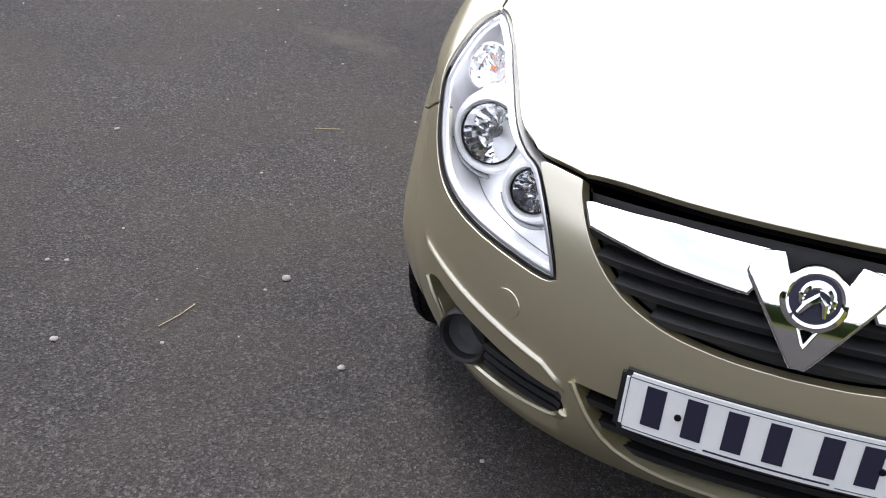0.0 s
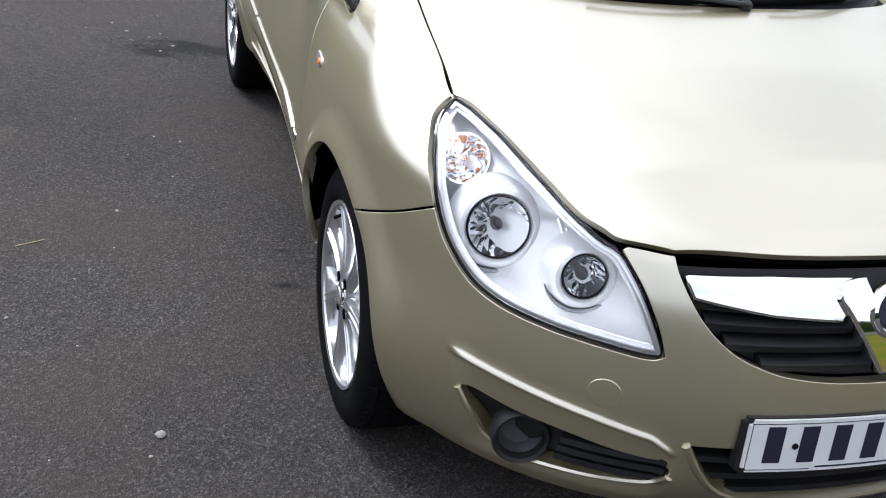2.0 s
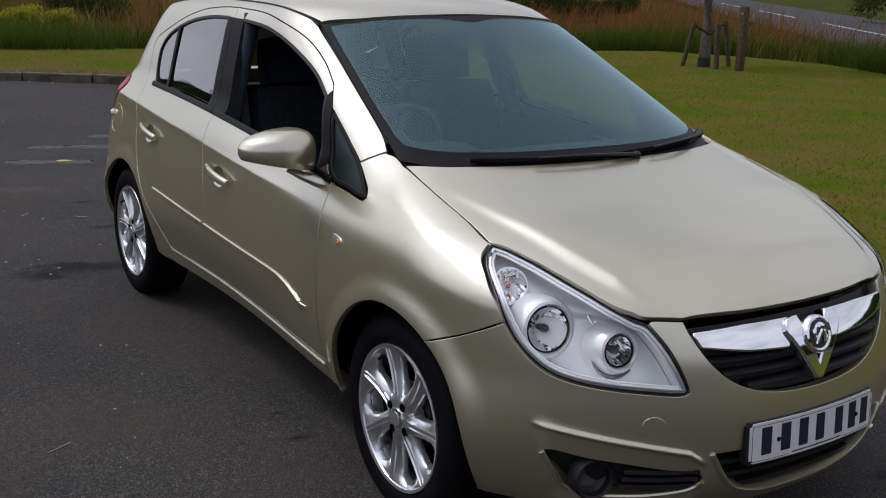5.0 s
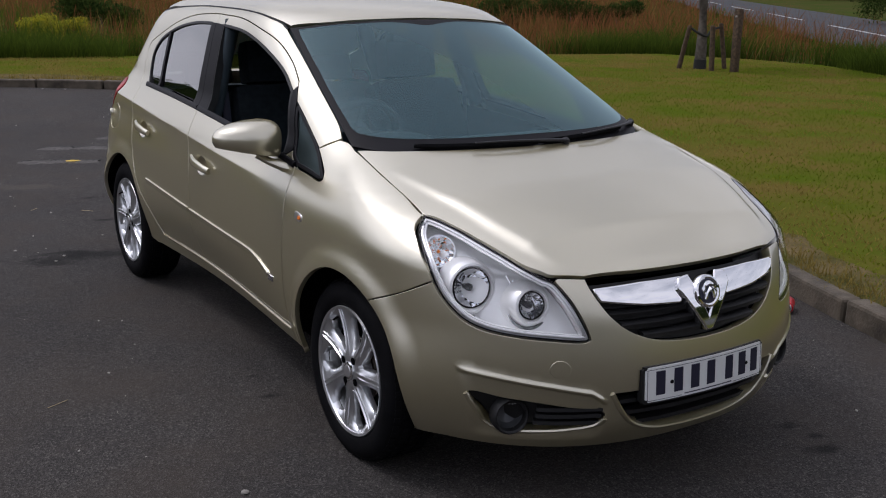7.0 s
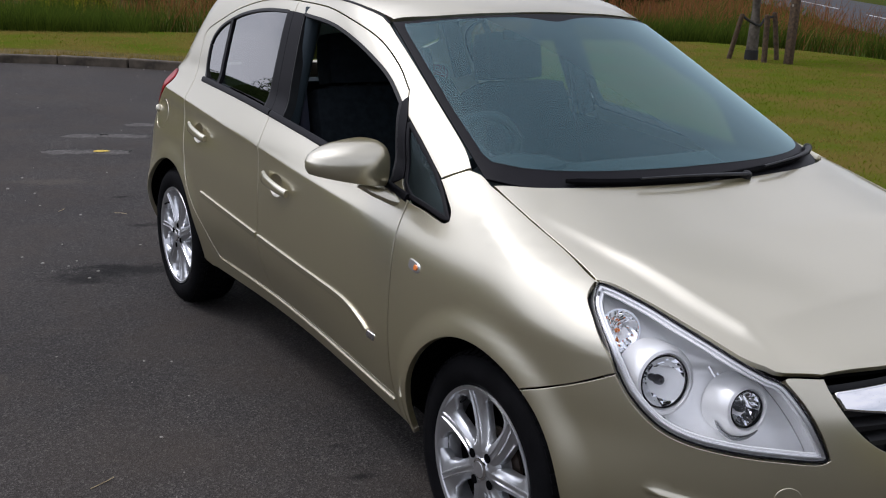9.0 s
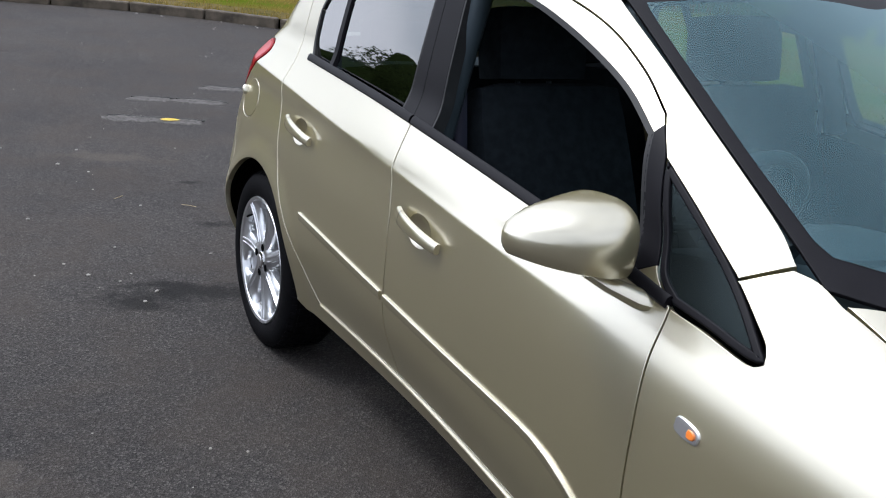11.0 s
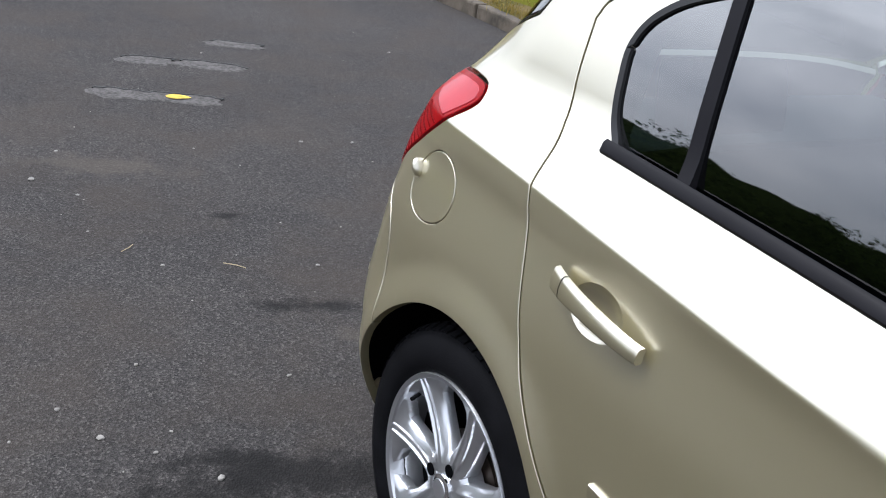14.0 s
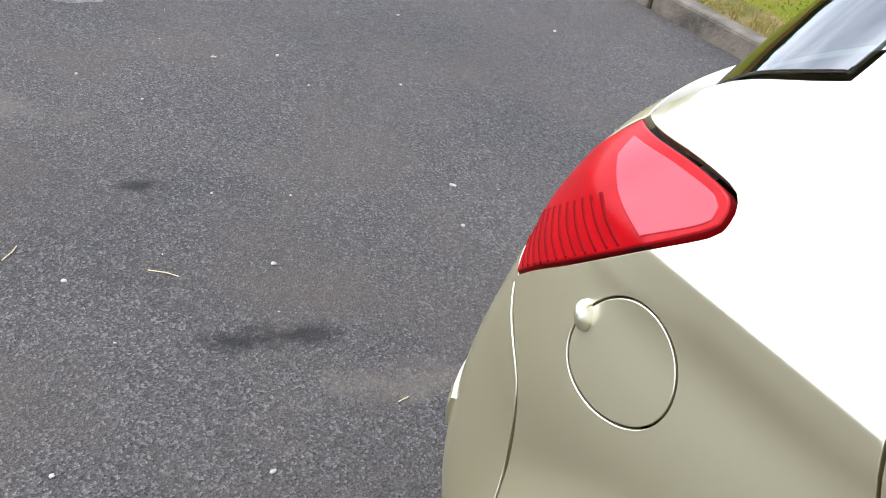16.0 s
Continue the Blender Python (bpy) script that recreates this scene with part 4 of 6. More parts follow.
    for loop, door in panes:
        pane = patch("pane", loop, on_glass(s), SIDE if door is rear and s < 0 else WINDOW, door, "tinted window glass", step=0.04, gap=-0.006, depth=0, off=-0.004)
        pane.visible_shadow = False
    # small fixed window ahead of the door
    q_loop = loop_of([(0.275, 0.903), (0.36, 0.954), (0.45, 1.004), (0.555, 1.060), (0.660, 1.113)], [(0.660, 1.113), (0.615, 1.035), (0.566, 0.957), (0.535, 0.932), (0.492, 0.915)], [(0.492, 0.915), (0.40, 0.908), (0.30, 0.898), (0.275, 0.903)])
    inner = inset(ev, q_loop, 0.008, outward_of)
    quarter = patch("quarter_window", q_loop, ev, TRIM, car, "small triangular window in a black frame", holes=(inner,), step=0.02, gap=0.001, roll=0.004, depth=0.012, off=0.001)
    pane = patch("pane", inner, ev, CORNER, quarter, "tinted glass", step=0.04, gap=0, depth=0, off=-0.006)
    pane.visible_shadow = False
    # one-piece side frame: windscreen pillar, roof rail, rear pillar, quarter and sill
    lamp_r = [(2.944, 0.785), (2.90, 0.825), (2.835, 0.876), (2.748, 0.946), (2.697, 0.986), (2.689, 1.003), (2.695, 1.021), (2.717, 1.030), (2.79, 1.028), (2.912, 1.006)]
    seam_r = [(2.786, 0.52), (2.80, 0.585), (2.828, 0.690), (2.868, 0.740), (2.944, 0.785)]
    ditch = [(2.545, 1.368), (2.35, 1.398), (2.1, 1.416), (1.79, 1.425), (1.344, 1.418), (1.12, 1.390), (1.03, 1.362)]
    screen_side = [(1.03, 1.362), (0.86, 1.283), (0.677, 1.194), (0.434, 1.075), (0.343, 1.022)]
    flap_c = (2.717, 0.829)
    flap = np.array([(flap_c[0] + 0.077 * math.cos(a) * (1 - 0.12 * math.sin(a)), flap_c[1] + 0.068 * math.sin(a)) for a in np.linspace(0, 2 * math.pi, 48, endpoint=False)])
    frame_loop = loop_of([(0.405, 0.984), (0.45, 1.006), (0.555, 1.062), (0.668, 1.118)], [(0.668, 1.118), (0.735, 1.186)], DOOR_TOP, DOOR_TOP_R, GAP_REAR, [(2.01, 0.335), (0.452, 0.335)], [(0.452, 0.335), (0.452, 0.252)], [(0.452, 0.252), (2.12, 0.262)], [(2.12, 0.262), (2.176, 0.285)],
                         arc(Y_REAR, Z_ARCH, R_ARCH, 185, 36, 44).tolist(), seam_r, lamp_r, [(2.912, 1.006), (2.905, 1.024)], [(2.905, 1.024), (2.81, 1.096), (2.665, 1.162)], [(2.665, 1.162), (2.62, 1.26), (2.545, 1.368)], ditch, screen_side, [(0.343, 1.022), (0.405, 0.984)])
    frame_ob = patch("side_frame", frame_loop, ev, PAINT, car, "champagne side frame with sill and rear wing", holes=(flap,) if s < 0 else (), step=0.022, extra=CREASE)
    if s < 0:
        lid = patch("fuel_flap", flap, ev, PAINT, car, "round champagne fuel flap", step=0.02, gap=0.0055, roll=0.0015, depth=0.008)
        kp = ev(np.array([(flap_c[0] + 0.066, flap_c[1] + 0.014)]))[0]
        part("knob", lathe([(0.014, -0.004), (0.0145, 0.007), (0.012, 0.013), (0.006, 0.017), (0, 0.0175)], Matrix.Translation(kp) @ pose(0, 0, 0, 0, -90, 0) @ pose(0, 0, 0, 0, 0, 25) @ Matrix.Diagonal((1.25, 0.6, 1, 1)), 16), PAINT, lid, "small fluted knob")
        patch("flap_well", flap, ev, DARK, lid, "dark well", step=0.03, gap=-0.004, depth=0, off=-0.014)
    # dark inner skins behind the joints
    inner_skin = loop_of([(0.40, 0.25), (2.05, 0.25)], [(2.05, 0.25), (2.40, 0.62)], [(2.40, 0.62), (2.50, 0.95)], [(2.50, 0.95), (1.4, 0.955), (0.40, 0.88)], [(0.40, 0.88), (0.40, 0.25)])
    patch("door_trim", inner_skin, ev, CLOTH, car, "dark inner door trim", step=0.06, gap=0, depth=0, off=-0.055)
    # rub strips and side repeater
    section = [(-0.004, 0.011), (0.0045, 0.0105), (0.0062, 0.0085), (0.0050, -0.003), (0.002, -0.014), (-0.004, -0.016)]
    for door, pts in ((rear, [(2.108, 0.586), (1.80, 0.574), (1.484, 0.563)]), (front, [(1.462, 0.562), (1.10, 0.552), (0.80, 0.545), (0.70, 0.533), (0.62, 0.508), (0.585, 0.492)])):
        line = curve_through(pts, 0.02)
        part("rub_strip", sweep(ev(line), section, normals_of(ev, line, outward_of)), PAINT, door, "champagne rub strip")
    for i in range(4):
        y = 0.578 - 0.013 * i
        n = ev(np.array([(y, 0.487)]))[0]
        bm = box((-0.004, -0.0045, -0.011), (0.0035, 0.0045, 0.011), 0.002)
        bm.transform(Matrix.Translation(n) @ pose(0, 0, 0, 18, 0, 0))
        part("model_mark", bm, CHROME, front, "small chrome lettering bar")
    rep = curve_through([(0.366, 0.773), (0.340, 0.772), (0.317, 0.766), (0.315, 0.757), (0.318, 0.750), (0.343, 0.749), (0.366, 0.754), (0.368, 0.763)], 0.005, True)
    patch("side_repeater", rep, ev, SATIN, wing, "small clear side repeater", step=0.01, gap=0, roll=0.003, depth=0.008, off=0.004)
    patch("repeater_bulb", curve_through([(0.334, 0.765), (0.321, 0.762), (0.322, 0.755), (0.334, 0.755)], 0.005, True), ev, AMBER, wing, "amber repeater bulb", step=0.01, gap=0, roll=0.002, depth=0.004, off=0.0075)
    # bright ledge of the sill
    ys = np.linspace(0.462, 2.0, 40)
    zs = np.interp(ys, (0.46, 1.2, 2.0), (0.312, 0.318, 0.330))
    q = np.stack([ys, zs], 1)
    part("sill_strip", sweep(ev(q), [(0.004, 0.003), (0.006, 0.000), (0.001, -0.010), (-0.006, -0.010), (-0.006, 0.004)], normals_of(ev, q, outward_of)), PAINT, frame_ob, "champagne sill edge")
    # roof ditch strip
    line = np.array([(y, float(z)) for y, z in curve_through(ditch, 0.03)])
    part("roof_strip", sweep(ev(line), [(0.001, 0.004), (0.001, -0.004), (-0.012, -0.004), (-0.012, 0.004)], normals_of(ev, line, outward_of)), TRIM, car, "black roof strip")
    # wheel housings
    for cy in (0.0, Y_REAR):
        a = np.radians(np.linspace(2, 178, 28))
        rows = []
        for k, (x, r) in enumerate(((0.835, 0.348), (0.80, 0.368), (0.50, 0.372))):
            xs = np.minimum(x, side(cy + r * np.cos(a), np.maximum(Z_ARCH + r * np.sin(a), 0.21)) - 0.012 - 0.012 * k)
            rows.append(np.stack([s * xs, cy + r * np.cos(a), Z_ARCH + r * np.sin(a)], 1))
        inner_row = np.stack([np.full(28, s * 0.50), np.full(28, cy), np.full(28, Z_ARCH)], 1)
        v = np.vstack(rows + [inner_row])
        raw("wheel_housing", v, [(k * 28 + i, k * 28 + i + 1, (k + 1) * 28 + i + 1, (k + 1) * 28 + i) for k in range(3) for i in range(27)], DARK, car, "black wheel housing", smooth=True)
    return wing


for s in (-1, 1):
    flank(s)

# windscreen, roof, cowl
s_low = [(0, 0.985), (0.30, 0.985), (0.55, 0.992), (0.648, 1.003)]
s_side = [(0.648, 1.003), (0.622, 1.10), (0.594, 1.20), (0.562, 1.30), (0.540, 1.366)]
s_top = [(0.540, 1.366), (0.40, 1.385), (0.20, 1.398), (0, 1.402)]
screen_loop = loop_of(both(s_low), s_side, s_top + [(-a, b) for a, b in s_top[-2::-1]], [(-a, b) for a, b in s_side[::-1]])
i_low = [(0, 1.028), (0.30, 1.028), (0.52, 1.030), (0.607, 1.040)]
i_side = [(0.612, 1.055), (0.592, 1.14), (0.568, 1.22), (0.541, 1.31), (0.526, 1.350)]
i_top = [(0.518, 1.362), (0.38, 1.381), (0.20, 1.391), (0.10, 1.389), (0, 1.380)]
clear_loop = loop_of(both(i_low), [(0.607, 1.040), (0.612, 1.055)], i_side, [(0.526, 1.350), (0.518, 1.362)], i_top + [(-a, b) for a, b in i_top[-2::-1]], [(-0.518, 1.362), (-0.526, 1.350)], [(-a, b) for a, b in i_side[::-1]], [(-0.612, 1.055), (-0.607, 1.040)])
screen = patch("windscreen", clear_loop, on_screen, SCREEN, car, "clear windscreen with a black border", step=0.05, gap=0, depth=0, off=0.001)
screen.visible_shadow = False
patch("windscreen_border", screen_loop, on_screen, TRIM, screen, "black border of the glass", holes=(clear_loop,), step=0.03, gap=0.001, roll=0.002, depth=0.008)
roof_front = [(w, float(TOP.front(np.array(w), z + 0.006))) for w, z in ((0, 1.402), (0.20, 1.398), (0.40, 1.385), (0.532, 1.368))]
roof_side = [roof_front[-1], (0.556, 1.20), (0.561, 1.40), (0.563, 1.8), (0.562, 2.2), (0.566, 2.44)]
roof_back = [(0.566, 2.44), (0.50, 2.54), (0.40, 2.595), (0.20, 2.635), (0, 2.645)]
patch("roof", loop_of(both(roof_front), roof_side, roof_back + [(-a, b) for a, b in roof_back[-2::-1]], [(-a, b) for a, b in roof_side[::-1]]), on_roof, PAINT, car, "champagne roof", step=0.05)
patch("roof_lining", loop_of(both([(0, 1.05), (0.45, 1.10)]), [(0.45, 1.10), (0.50, 2.4)], both([(0, 2.5), (0.50, 2.4)])[::-1], [(-0.50, 2.4), (-0.45, 1.10)]), on_roof, LINING, car, "pale roof lining", step=0.1, gap=0, depth=0, off=-0.03)
ys = lambda w: float(np.interp(abs(w), (0, 0.15, 0.371, 0.552, 0.655), (0.048, 0.053, 0.085, 0.152, 0.24)))
ws = np.linspace(-0.65, 0.65, 40)
rows = [[(w, ys(w) + dy, float(on_hood(np.array([(w, ys(w) - 0.02)]))[0, 2]) + dz) for w in ws] for dy, dz in ((-0.02, -0.03), (0.02, -0.028), (0.05, -0.03), (0.12, 0.0), (0.17, -0.02))]
raw("cowl", np.array(rows).reshape(-1, 3), [(r * 40 + i, r * 40 + i + 1, r * 40 + 41 + i, r * 40 + 40 + i) for r in range(4) for i in range(39)], BLACK, car, "black plastic cowl under the wipers", smooth=True)


def wiper(x0, x1, z0, z1):
    """A wiper lying along the foot of the windscreen: arm, blade and pivot."""
    on = lambda w, z, d: tuple(on_screen(np.array([(w, z)]))[0] + np.array((0, -0.5, 0.87)) * d)
    base = on(x0, z0, 0.012)
    arm = part("wiper", tube([on(x0 + (x1 - x0) * t, z0 + (z1 - z0) * t, 0.018 + 0.012 * math.sin(math.pi * t)) for t in np.linspace(0, 0.72, 10)], [0.010, 0.010, 0.009, 0.008, 0.007, 0.006, 0.006, 0.005, 0.005, 0.005], 8, 0.6), BLACK, car, "black windscreen wiper")
    part("blade", tube([on(x0 + (x1 - x0) * t, z0 + (z1 - z0) * t + 0.004, 0.010) for t in np.linspace(0.22, 1.08, 16)], [0.006] + [0.008] * 14 + [0.005], 6, 1.3), RUBBER, arm, "rubber blade")
    part("pivot", lathe([(0.015, -0.012), (0.015, 0.006), (0.011, 0.012), (0, 0.013)], Matrix.Translation(base) @ pose(0, 0, 0, 25, 0, 0), 16), BLACK, arm, "round pivot cap")


wiper(0.585, 0.03, 1.012, 0.997)
wiper(0.10, -0.44, 0.994, 0.999)

# tail
rear_line = [tail_yz(y, z) for y, z in ((2.786, 0.52), (2.80, 0.585), (2.828, 0.690), (2.868, 0.740), (2.944, 0.785))]
arch_rear = [tail_yz(float(y), float(z)) for y, z in arc(Y_REAR, Z_ARCH, R_ARCH, 36, -18, 12)]
tail_low = [arch_rear[-1], tail_q(0.70, 0.205), tail_q(0.4, 0.205), tail_q(0, 0.205)]
tail_top = [rear_line[-1], tail_q(0.60, 0.775), tail_q(0.3, 0.77), tail_q(0, 0.77)]
ml = lambda l: [(-a, b) for a, b in l]
rb = patch("rear_bumper", loop_of(ml(tail_low)[::-1] + tail_low[-2::-1], arch_rear[::-1], rear_line, tail_top + ml(tail_top)[-2::-1], ml(rear_line)[::-1], ml(arch_rear)), on_tail(LOW), PAINT, car, "champagne rear bumper", step=0.03)
guard = np.array([on_tail(LOW)(np.array([tail_q(-w, 0.540)]))[0] for w in np.linspace(0.42, 0.745, 16)])
part("bumper_strip", sweep(guard, [(0.004, 0.022), (0.008, 0.0), (0.004, -0.022), (-0.004, -0.022), (-0.004, 0.022)], np.tile((-0.7, 0.7, 0.0), (16, 1))), PAINT, rb, "champagne bumper strip")


def tail_lamp(s):
    ev = on_side(s)
    low = [(2.944, 0.788), (2.90, 0.828), (2.835, 0.879), (2.748, 0.949)]
    corner = [(2.748, 0.949), (2.700, 0.989), (2.693, 1.003), (2.698, 1.018), (2.718, 1.026), (2.79, 1.024), (2.908, 1.003)]
    inner = [(2.908, 1.003), (2.950, 0.94), (2.972, 0.87), (2.968, 0.815), (2.944, 0.788)]
    loop = loop_of(low, corner, inner, step=0.008)
    lamp = patch("tail_lamp", loop, ev, RED, car, "red rear lamp with a pale upper panel", step=0.015, gap=0.004, roll=0.004, depth=0.02, off=0.002)
    pale = loop_of([(2.762, 0.952), (2.712, 0.990), (2.706, 1.003), (2.720, 1.015), (2.79, 1.013), (2.880, 0.997)], [(2.880, 0.997), (2.873, 0.982)], [(2.873, 0.982), (2.82, 0.965), (2.762, 0.952)], step=0.008)
    patch("pale_panel", pale, ev, PINK, lamp, "pale red lens panel", step=0.012, gap=0, roll=0.002, depth=0.004, off=0.0035)
    for i in range(12):
        # fine ribs across the lower lens, from its lower edge up towards the tailgate
        y1, z1 = 2.930 - 0.0135 * i, 0.806 + 0.0112 * i
        line = curve_through([(y1, z1), (y1 + 0.030, z1 + 0.009), (y1 + 0.066, z1 + 0.024)], 0.008)
        line = line[within(line, loop)]
        if len(line) > 2:
            part("lens_rib", sweep(ev(line), [(0.0032, 0.001), (0.0032, -0.001), (0.0, -0.004), (0.0, 0.004)], normals_of(ev, line, outward_of)), RIB, lamp)
    p = ev(inset(ev, loop, 0.002, outward_of))
    n = normals_of(ev, loop, outward_of)
    part("seal", sweep(np.vstack([p, p[:1]]), [(0.000, 0.0016), (0.000, -0.0016), (-0.012, -0.0016), (-0.012, 0.0016)], np.vstack([n, n[:1]])), TRIM, lamp, "dark seal")


for s in (-1, 1):
    tail_lamp(s)
gate_side = [tail_yz(2.972, 0.80), tail_yz(2.980, 0.87), tail_yz(2.960, 0.94), tail_yz(2.914, 1.004)]
gate_top = [gate_side[-1], tail_q(0.40, 1.025), tail_q(0, 1.03)]
patch("tailgate", loop_of(ml(tail_top)[::-1] + tail_top[-2::-1], gate_side, gate_top + ml(gate_top)[-2::-1], ml(gate_side)[::-1]), on_tail(LOW), PAINT, car, "champagne tailgate", step=0.03)
on_back = on_tail(TOP)
bq = lambda y, z: tail_yz(y, z, 1, TOP)
b_side = [bq(2.902, 1.028), bq(2.81, 1.099), bq(2.672, 1.165)]
b_up = [bq(2.672, 1.165), bq(2.63, 1.26), bq(2.56, 1.36)]
b_top = [bq(2.56, 1.36), (tail_q(0.25, 1.40, TOP)), tail_q(0, 1.405, TOP)]
b_low = [tail_q(0, 1.035, TOP), tail_q(0.35, 1.034, TOP), b_side[0]]
back_glass = patch("rear_window", loop_of(ml(b_low)[::-1] + b_low[1:], b_side, b_up, b_top + ml(b_top)[-2::-1], ml(b_up)[::-1], ml(b_side)[::-1]), on_back, DEEP, car, "wide tinted rear window", step=0.05, gap=0.004, roll=0.003, depth=0.006)
back_glass.visible_shadow = False



def mirror(s):
    """Door mirror: rounded shell, dark lower edge, glass and foot."""
    bm = bmesh.new()
    bmesh.ops.create_uvsphere(bm, u_segments=36, v_segments=20, radius=1)
    for v in bm.verts:
        x, y, z = v.co
        # blunt at the door, tapering outwards, flat below with a firm lower edge
        x, y, z = math.copysign(abs(x) ** (0.80 if x > 0 else 0.50), x), math.copysign(abs(y) ** 0.80, y), math.copysign(abs(z) ** 0.66, z)
        y = min(y, 0.55) if y > 0 else y
        out = (x + 1) / 2
        taper = 1 - 0.30 * out ** 1.7
        v.co = (x * 0.128, y * 0.096 * (1 - 0.25 * max(x, 0)) + 0.035 * x * x, z * 0.088 * taper - 0.006 if z > 0 else max(z, -0.62) * 0.082 * taper - 0.006 + 0.016 * out)
    place = Matrix.Translation((s * 0.886, 0.626, 0.990)) @ (Matrix.Diagonal((s, 1, 1, 1)) @ pose(0, 0, 0, 0, -4, -16))
    bm.transform(place)
    shell = part("door_mirror", bm, PAINT, car, "champagne door mirror")
    bm = bmesh.new()
    bmesh.ops.create_circle(bm, cap_ends=True, segments=32, radius=1)
    bm.transform(place @ Matrix.Translation((-0.022, 0.062, 0.002)) @ pose(0, 0, 0, 90, 0, 0) @ Matrix.Diagonal((0.085, 0.048, 1, 1)))
    part("mirror_glass", bm, CHROME, shell, "mirror glass")
    part("mirror_foot", tube([(s * 0.868, 0.612, 0.940), (s * 0.828, 0.592, 0.917), (s * 0.785, 0.565, 0.898), (s * 0.755, 0.555, 0.890)], [0.020, 0.024, 0.030, 0.034], 14, 0.6), PAINT, shell, "champagne foot of the mirror")


mirror(-1)

# floor pan
part("floor_pan", box((-0.66, -0.16, 0.20), (0.66, 2.80, 0.24), 0.02), DARK, car, "black underside")


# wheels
# inside of the silver rim, with its shade put into the colour
BARREL = mat("shaded_barrel", (0.028, 0.028, 0.030), rough=0.45, metal=0.6, spread=0.3, scale=12)


def wheel(s, y, x_face, turn):
    hub = Matrix.Translation((s * x_face, y, 0.302)) @ pose(0, 0, 0, 0, 90 * s, 0) @ pose(0, 0, 0, 0, 0, turn)
    # z of hub points out of the car
    R = 0.305
    tyre_prof = [(0.208, -0.17), (0.235, -0.185), (0.275, -0.190), (0.296, -0.178), (R, -0.155), (R, -0.03), (0.300, -0.008), (0.288, 0.006), (0.262, 0.014), (0.236, 0.012), (0.222, 0.004), (0.214, -0.008), (0.208, -0.02)]
    rim = part("wheel", lathe([(0.150, -0.14), (0.190, -0.14), (0.198, -0.03), (0.204, -0.012), (0.216, -0.004), (0.221, 0.004), (0.219, 0.009), (0.210, 0.006), (0.203, -0.006), (0.200, -0.022)], hub, 64), ALLOY, car, "seven-spoke silver alloy wheel")
    part("barrel", lathe([(0.200, -0.022), (0.196, -0.12), (0.06, -0.13)], hub, 48), BARREL, rim, "inside of the rim, darkened for its shade")
    part("tyre", lathe(tyre_prof, hub, 72), RUBBER, rim, "black rubber tyre")
    bm = bmesh.new()
    for i in range(64):
        for k, (lo, hi) in enumerate(((-0.155, -0.118), (-0.110, -0.075), (-0.067, -0.032), (-0.024, -0.004))):
            m = hub @ pose(0, 0, 0, 0, 0, (i + 0.5 * (k % 2)) * 360 / 64) @ Matrix.Translation((R + 0.001 if k < 3 else R - 0.004, 0, (lo + hi) / 2)) @ (pose(0, 0, 0, 0, 0, 0) if k < 3 else pose(0, 0, 0, 0, -24, 0))
            bmesh.ops.create_cube(bm, size=1, matrix=m @ Matrix.Diagonal((0.010, 0.020, hi - lo, 1)))
    part("tread", bm, RUBBER, rim, "tread blocks", smooth=False)
    # added black disc that stands for the shade in the wheel's openings
    part("shade_plate", lathe([(0.193, -0.066), (0.192, -0.060), (0.0, -0.060)], hub, 40), DARK, rim, "black plate added as shade behind the spokes")
    part("brake_disc", lathe([(0.05, -0.050), (0.105, -0.050), (0.105, -0.058), (0.05, -0.058)], hub, 40), DISC, rim, "iron brake disc")
    part("hub_face", lathe([(0.078, -0.045), (0.075, -0.014), (0.064, -0.003), (0.046, 0.002), (0.030, 0.000), (0, 0.000)], hub, 40), ALLOY, rim, "silver hub face")
    part("centre_cap", lathe([(0.031, -0.002), (0.030, 0.006), (0.024, 0.009), (0, 0.010)], hub, 28), CHROME, rim, "chrome centre cap")
    part("cap_disc", lathe([(0.022, 0.0085), (0.021, 0.0108), (0, 0.0112)], hub, 24), SATIN, rim, "dull emblem disc")
    for i in range(7):
        a = 360 / 7 * i
        bm = bmesh.new()
        rows = []
        # spoke: a raised double rib in the middle, faces falling away on both sides to the openings
        for r, half_w, h, cut in ((0.030, 0.012, 0.002, 0.000), (0.056, 0.023, 0.001, 0.002), (0.076, 0.0285, 0.000, 0.008), (0.100, 0.0280, -0.001, 0.012), (0.130, 0.0280, -0.001, 0.014), (0.158, 0.0310, 0.000, 0.015), (0.180, 0.0400, 0.002, 0.014), (0.195, 0.060, 0.003, 0.011), (0.204, 0.080, 0.004, 0.006), (0.211, 0.092, 0.004, 0.003)):
            tw = radians(6) * (r - 0.04) / 0.17
            rib, dip = 0.0100 / half_w, min(cut * 0.28, 0.005)
            prof = ((-1.0, h - 0.036), (-0.99, h - cut - 0.006), (-0.93, h - cut), (-(0.5 + rib / 2), h - cut * 0.62), (-rib * 1.12, h - cut * 0.30), (-rib, h), (-rib * 0.66, h + 0.0008), (-rib * 0.40, h - dip), (0, h - dip),
                    (rib * 0.40, h - dip), (rib * 0.66, h + 0.0008), (rib, h), (rib * 1.12, h - cut * 0.30), (0.5 + rib / 2, h - cut * 0.62), (0.93, h - cut), (0.99, h - cut - 0.006), (1.0, h - 0.036))
            rows.append([bm.verts.new(hub @ pose(0, 0, 0, 0, 0, a) @ Vector((math.sqrt(max(r * r - (u * half_w) ** 2, 1e-6)) * math.cos(tw) - u * half_w * math.sin(tw), math.sqrt(max(r * r - (u * half_w) ** 2, 1e-6)) * math.sin(tw) + u * half_w * math.cos(tw), z))) for u, z in prof])
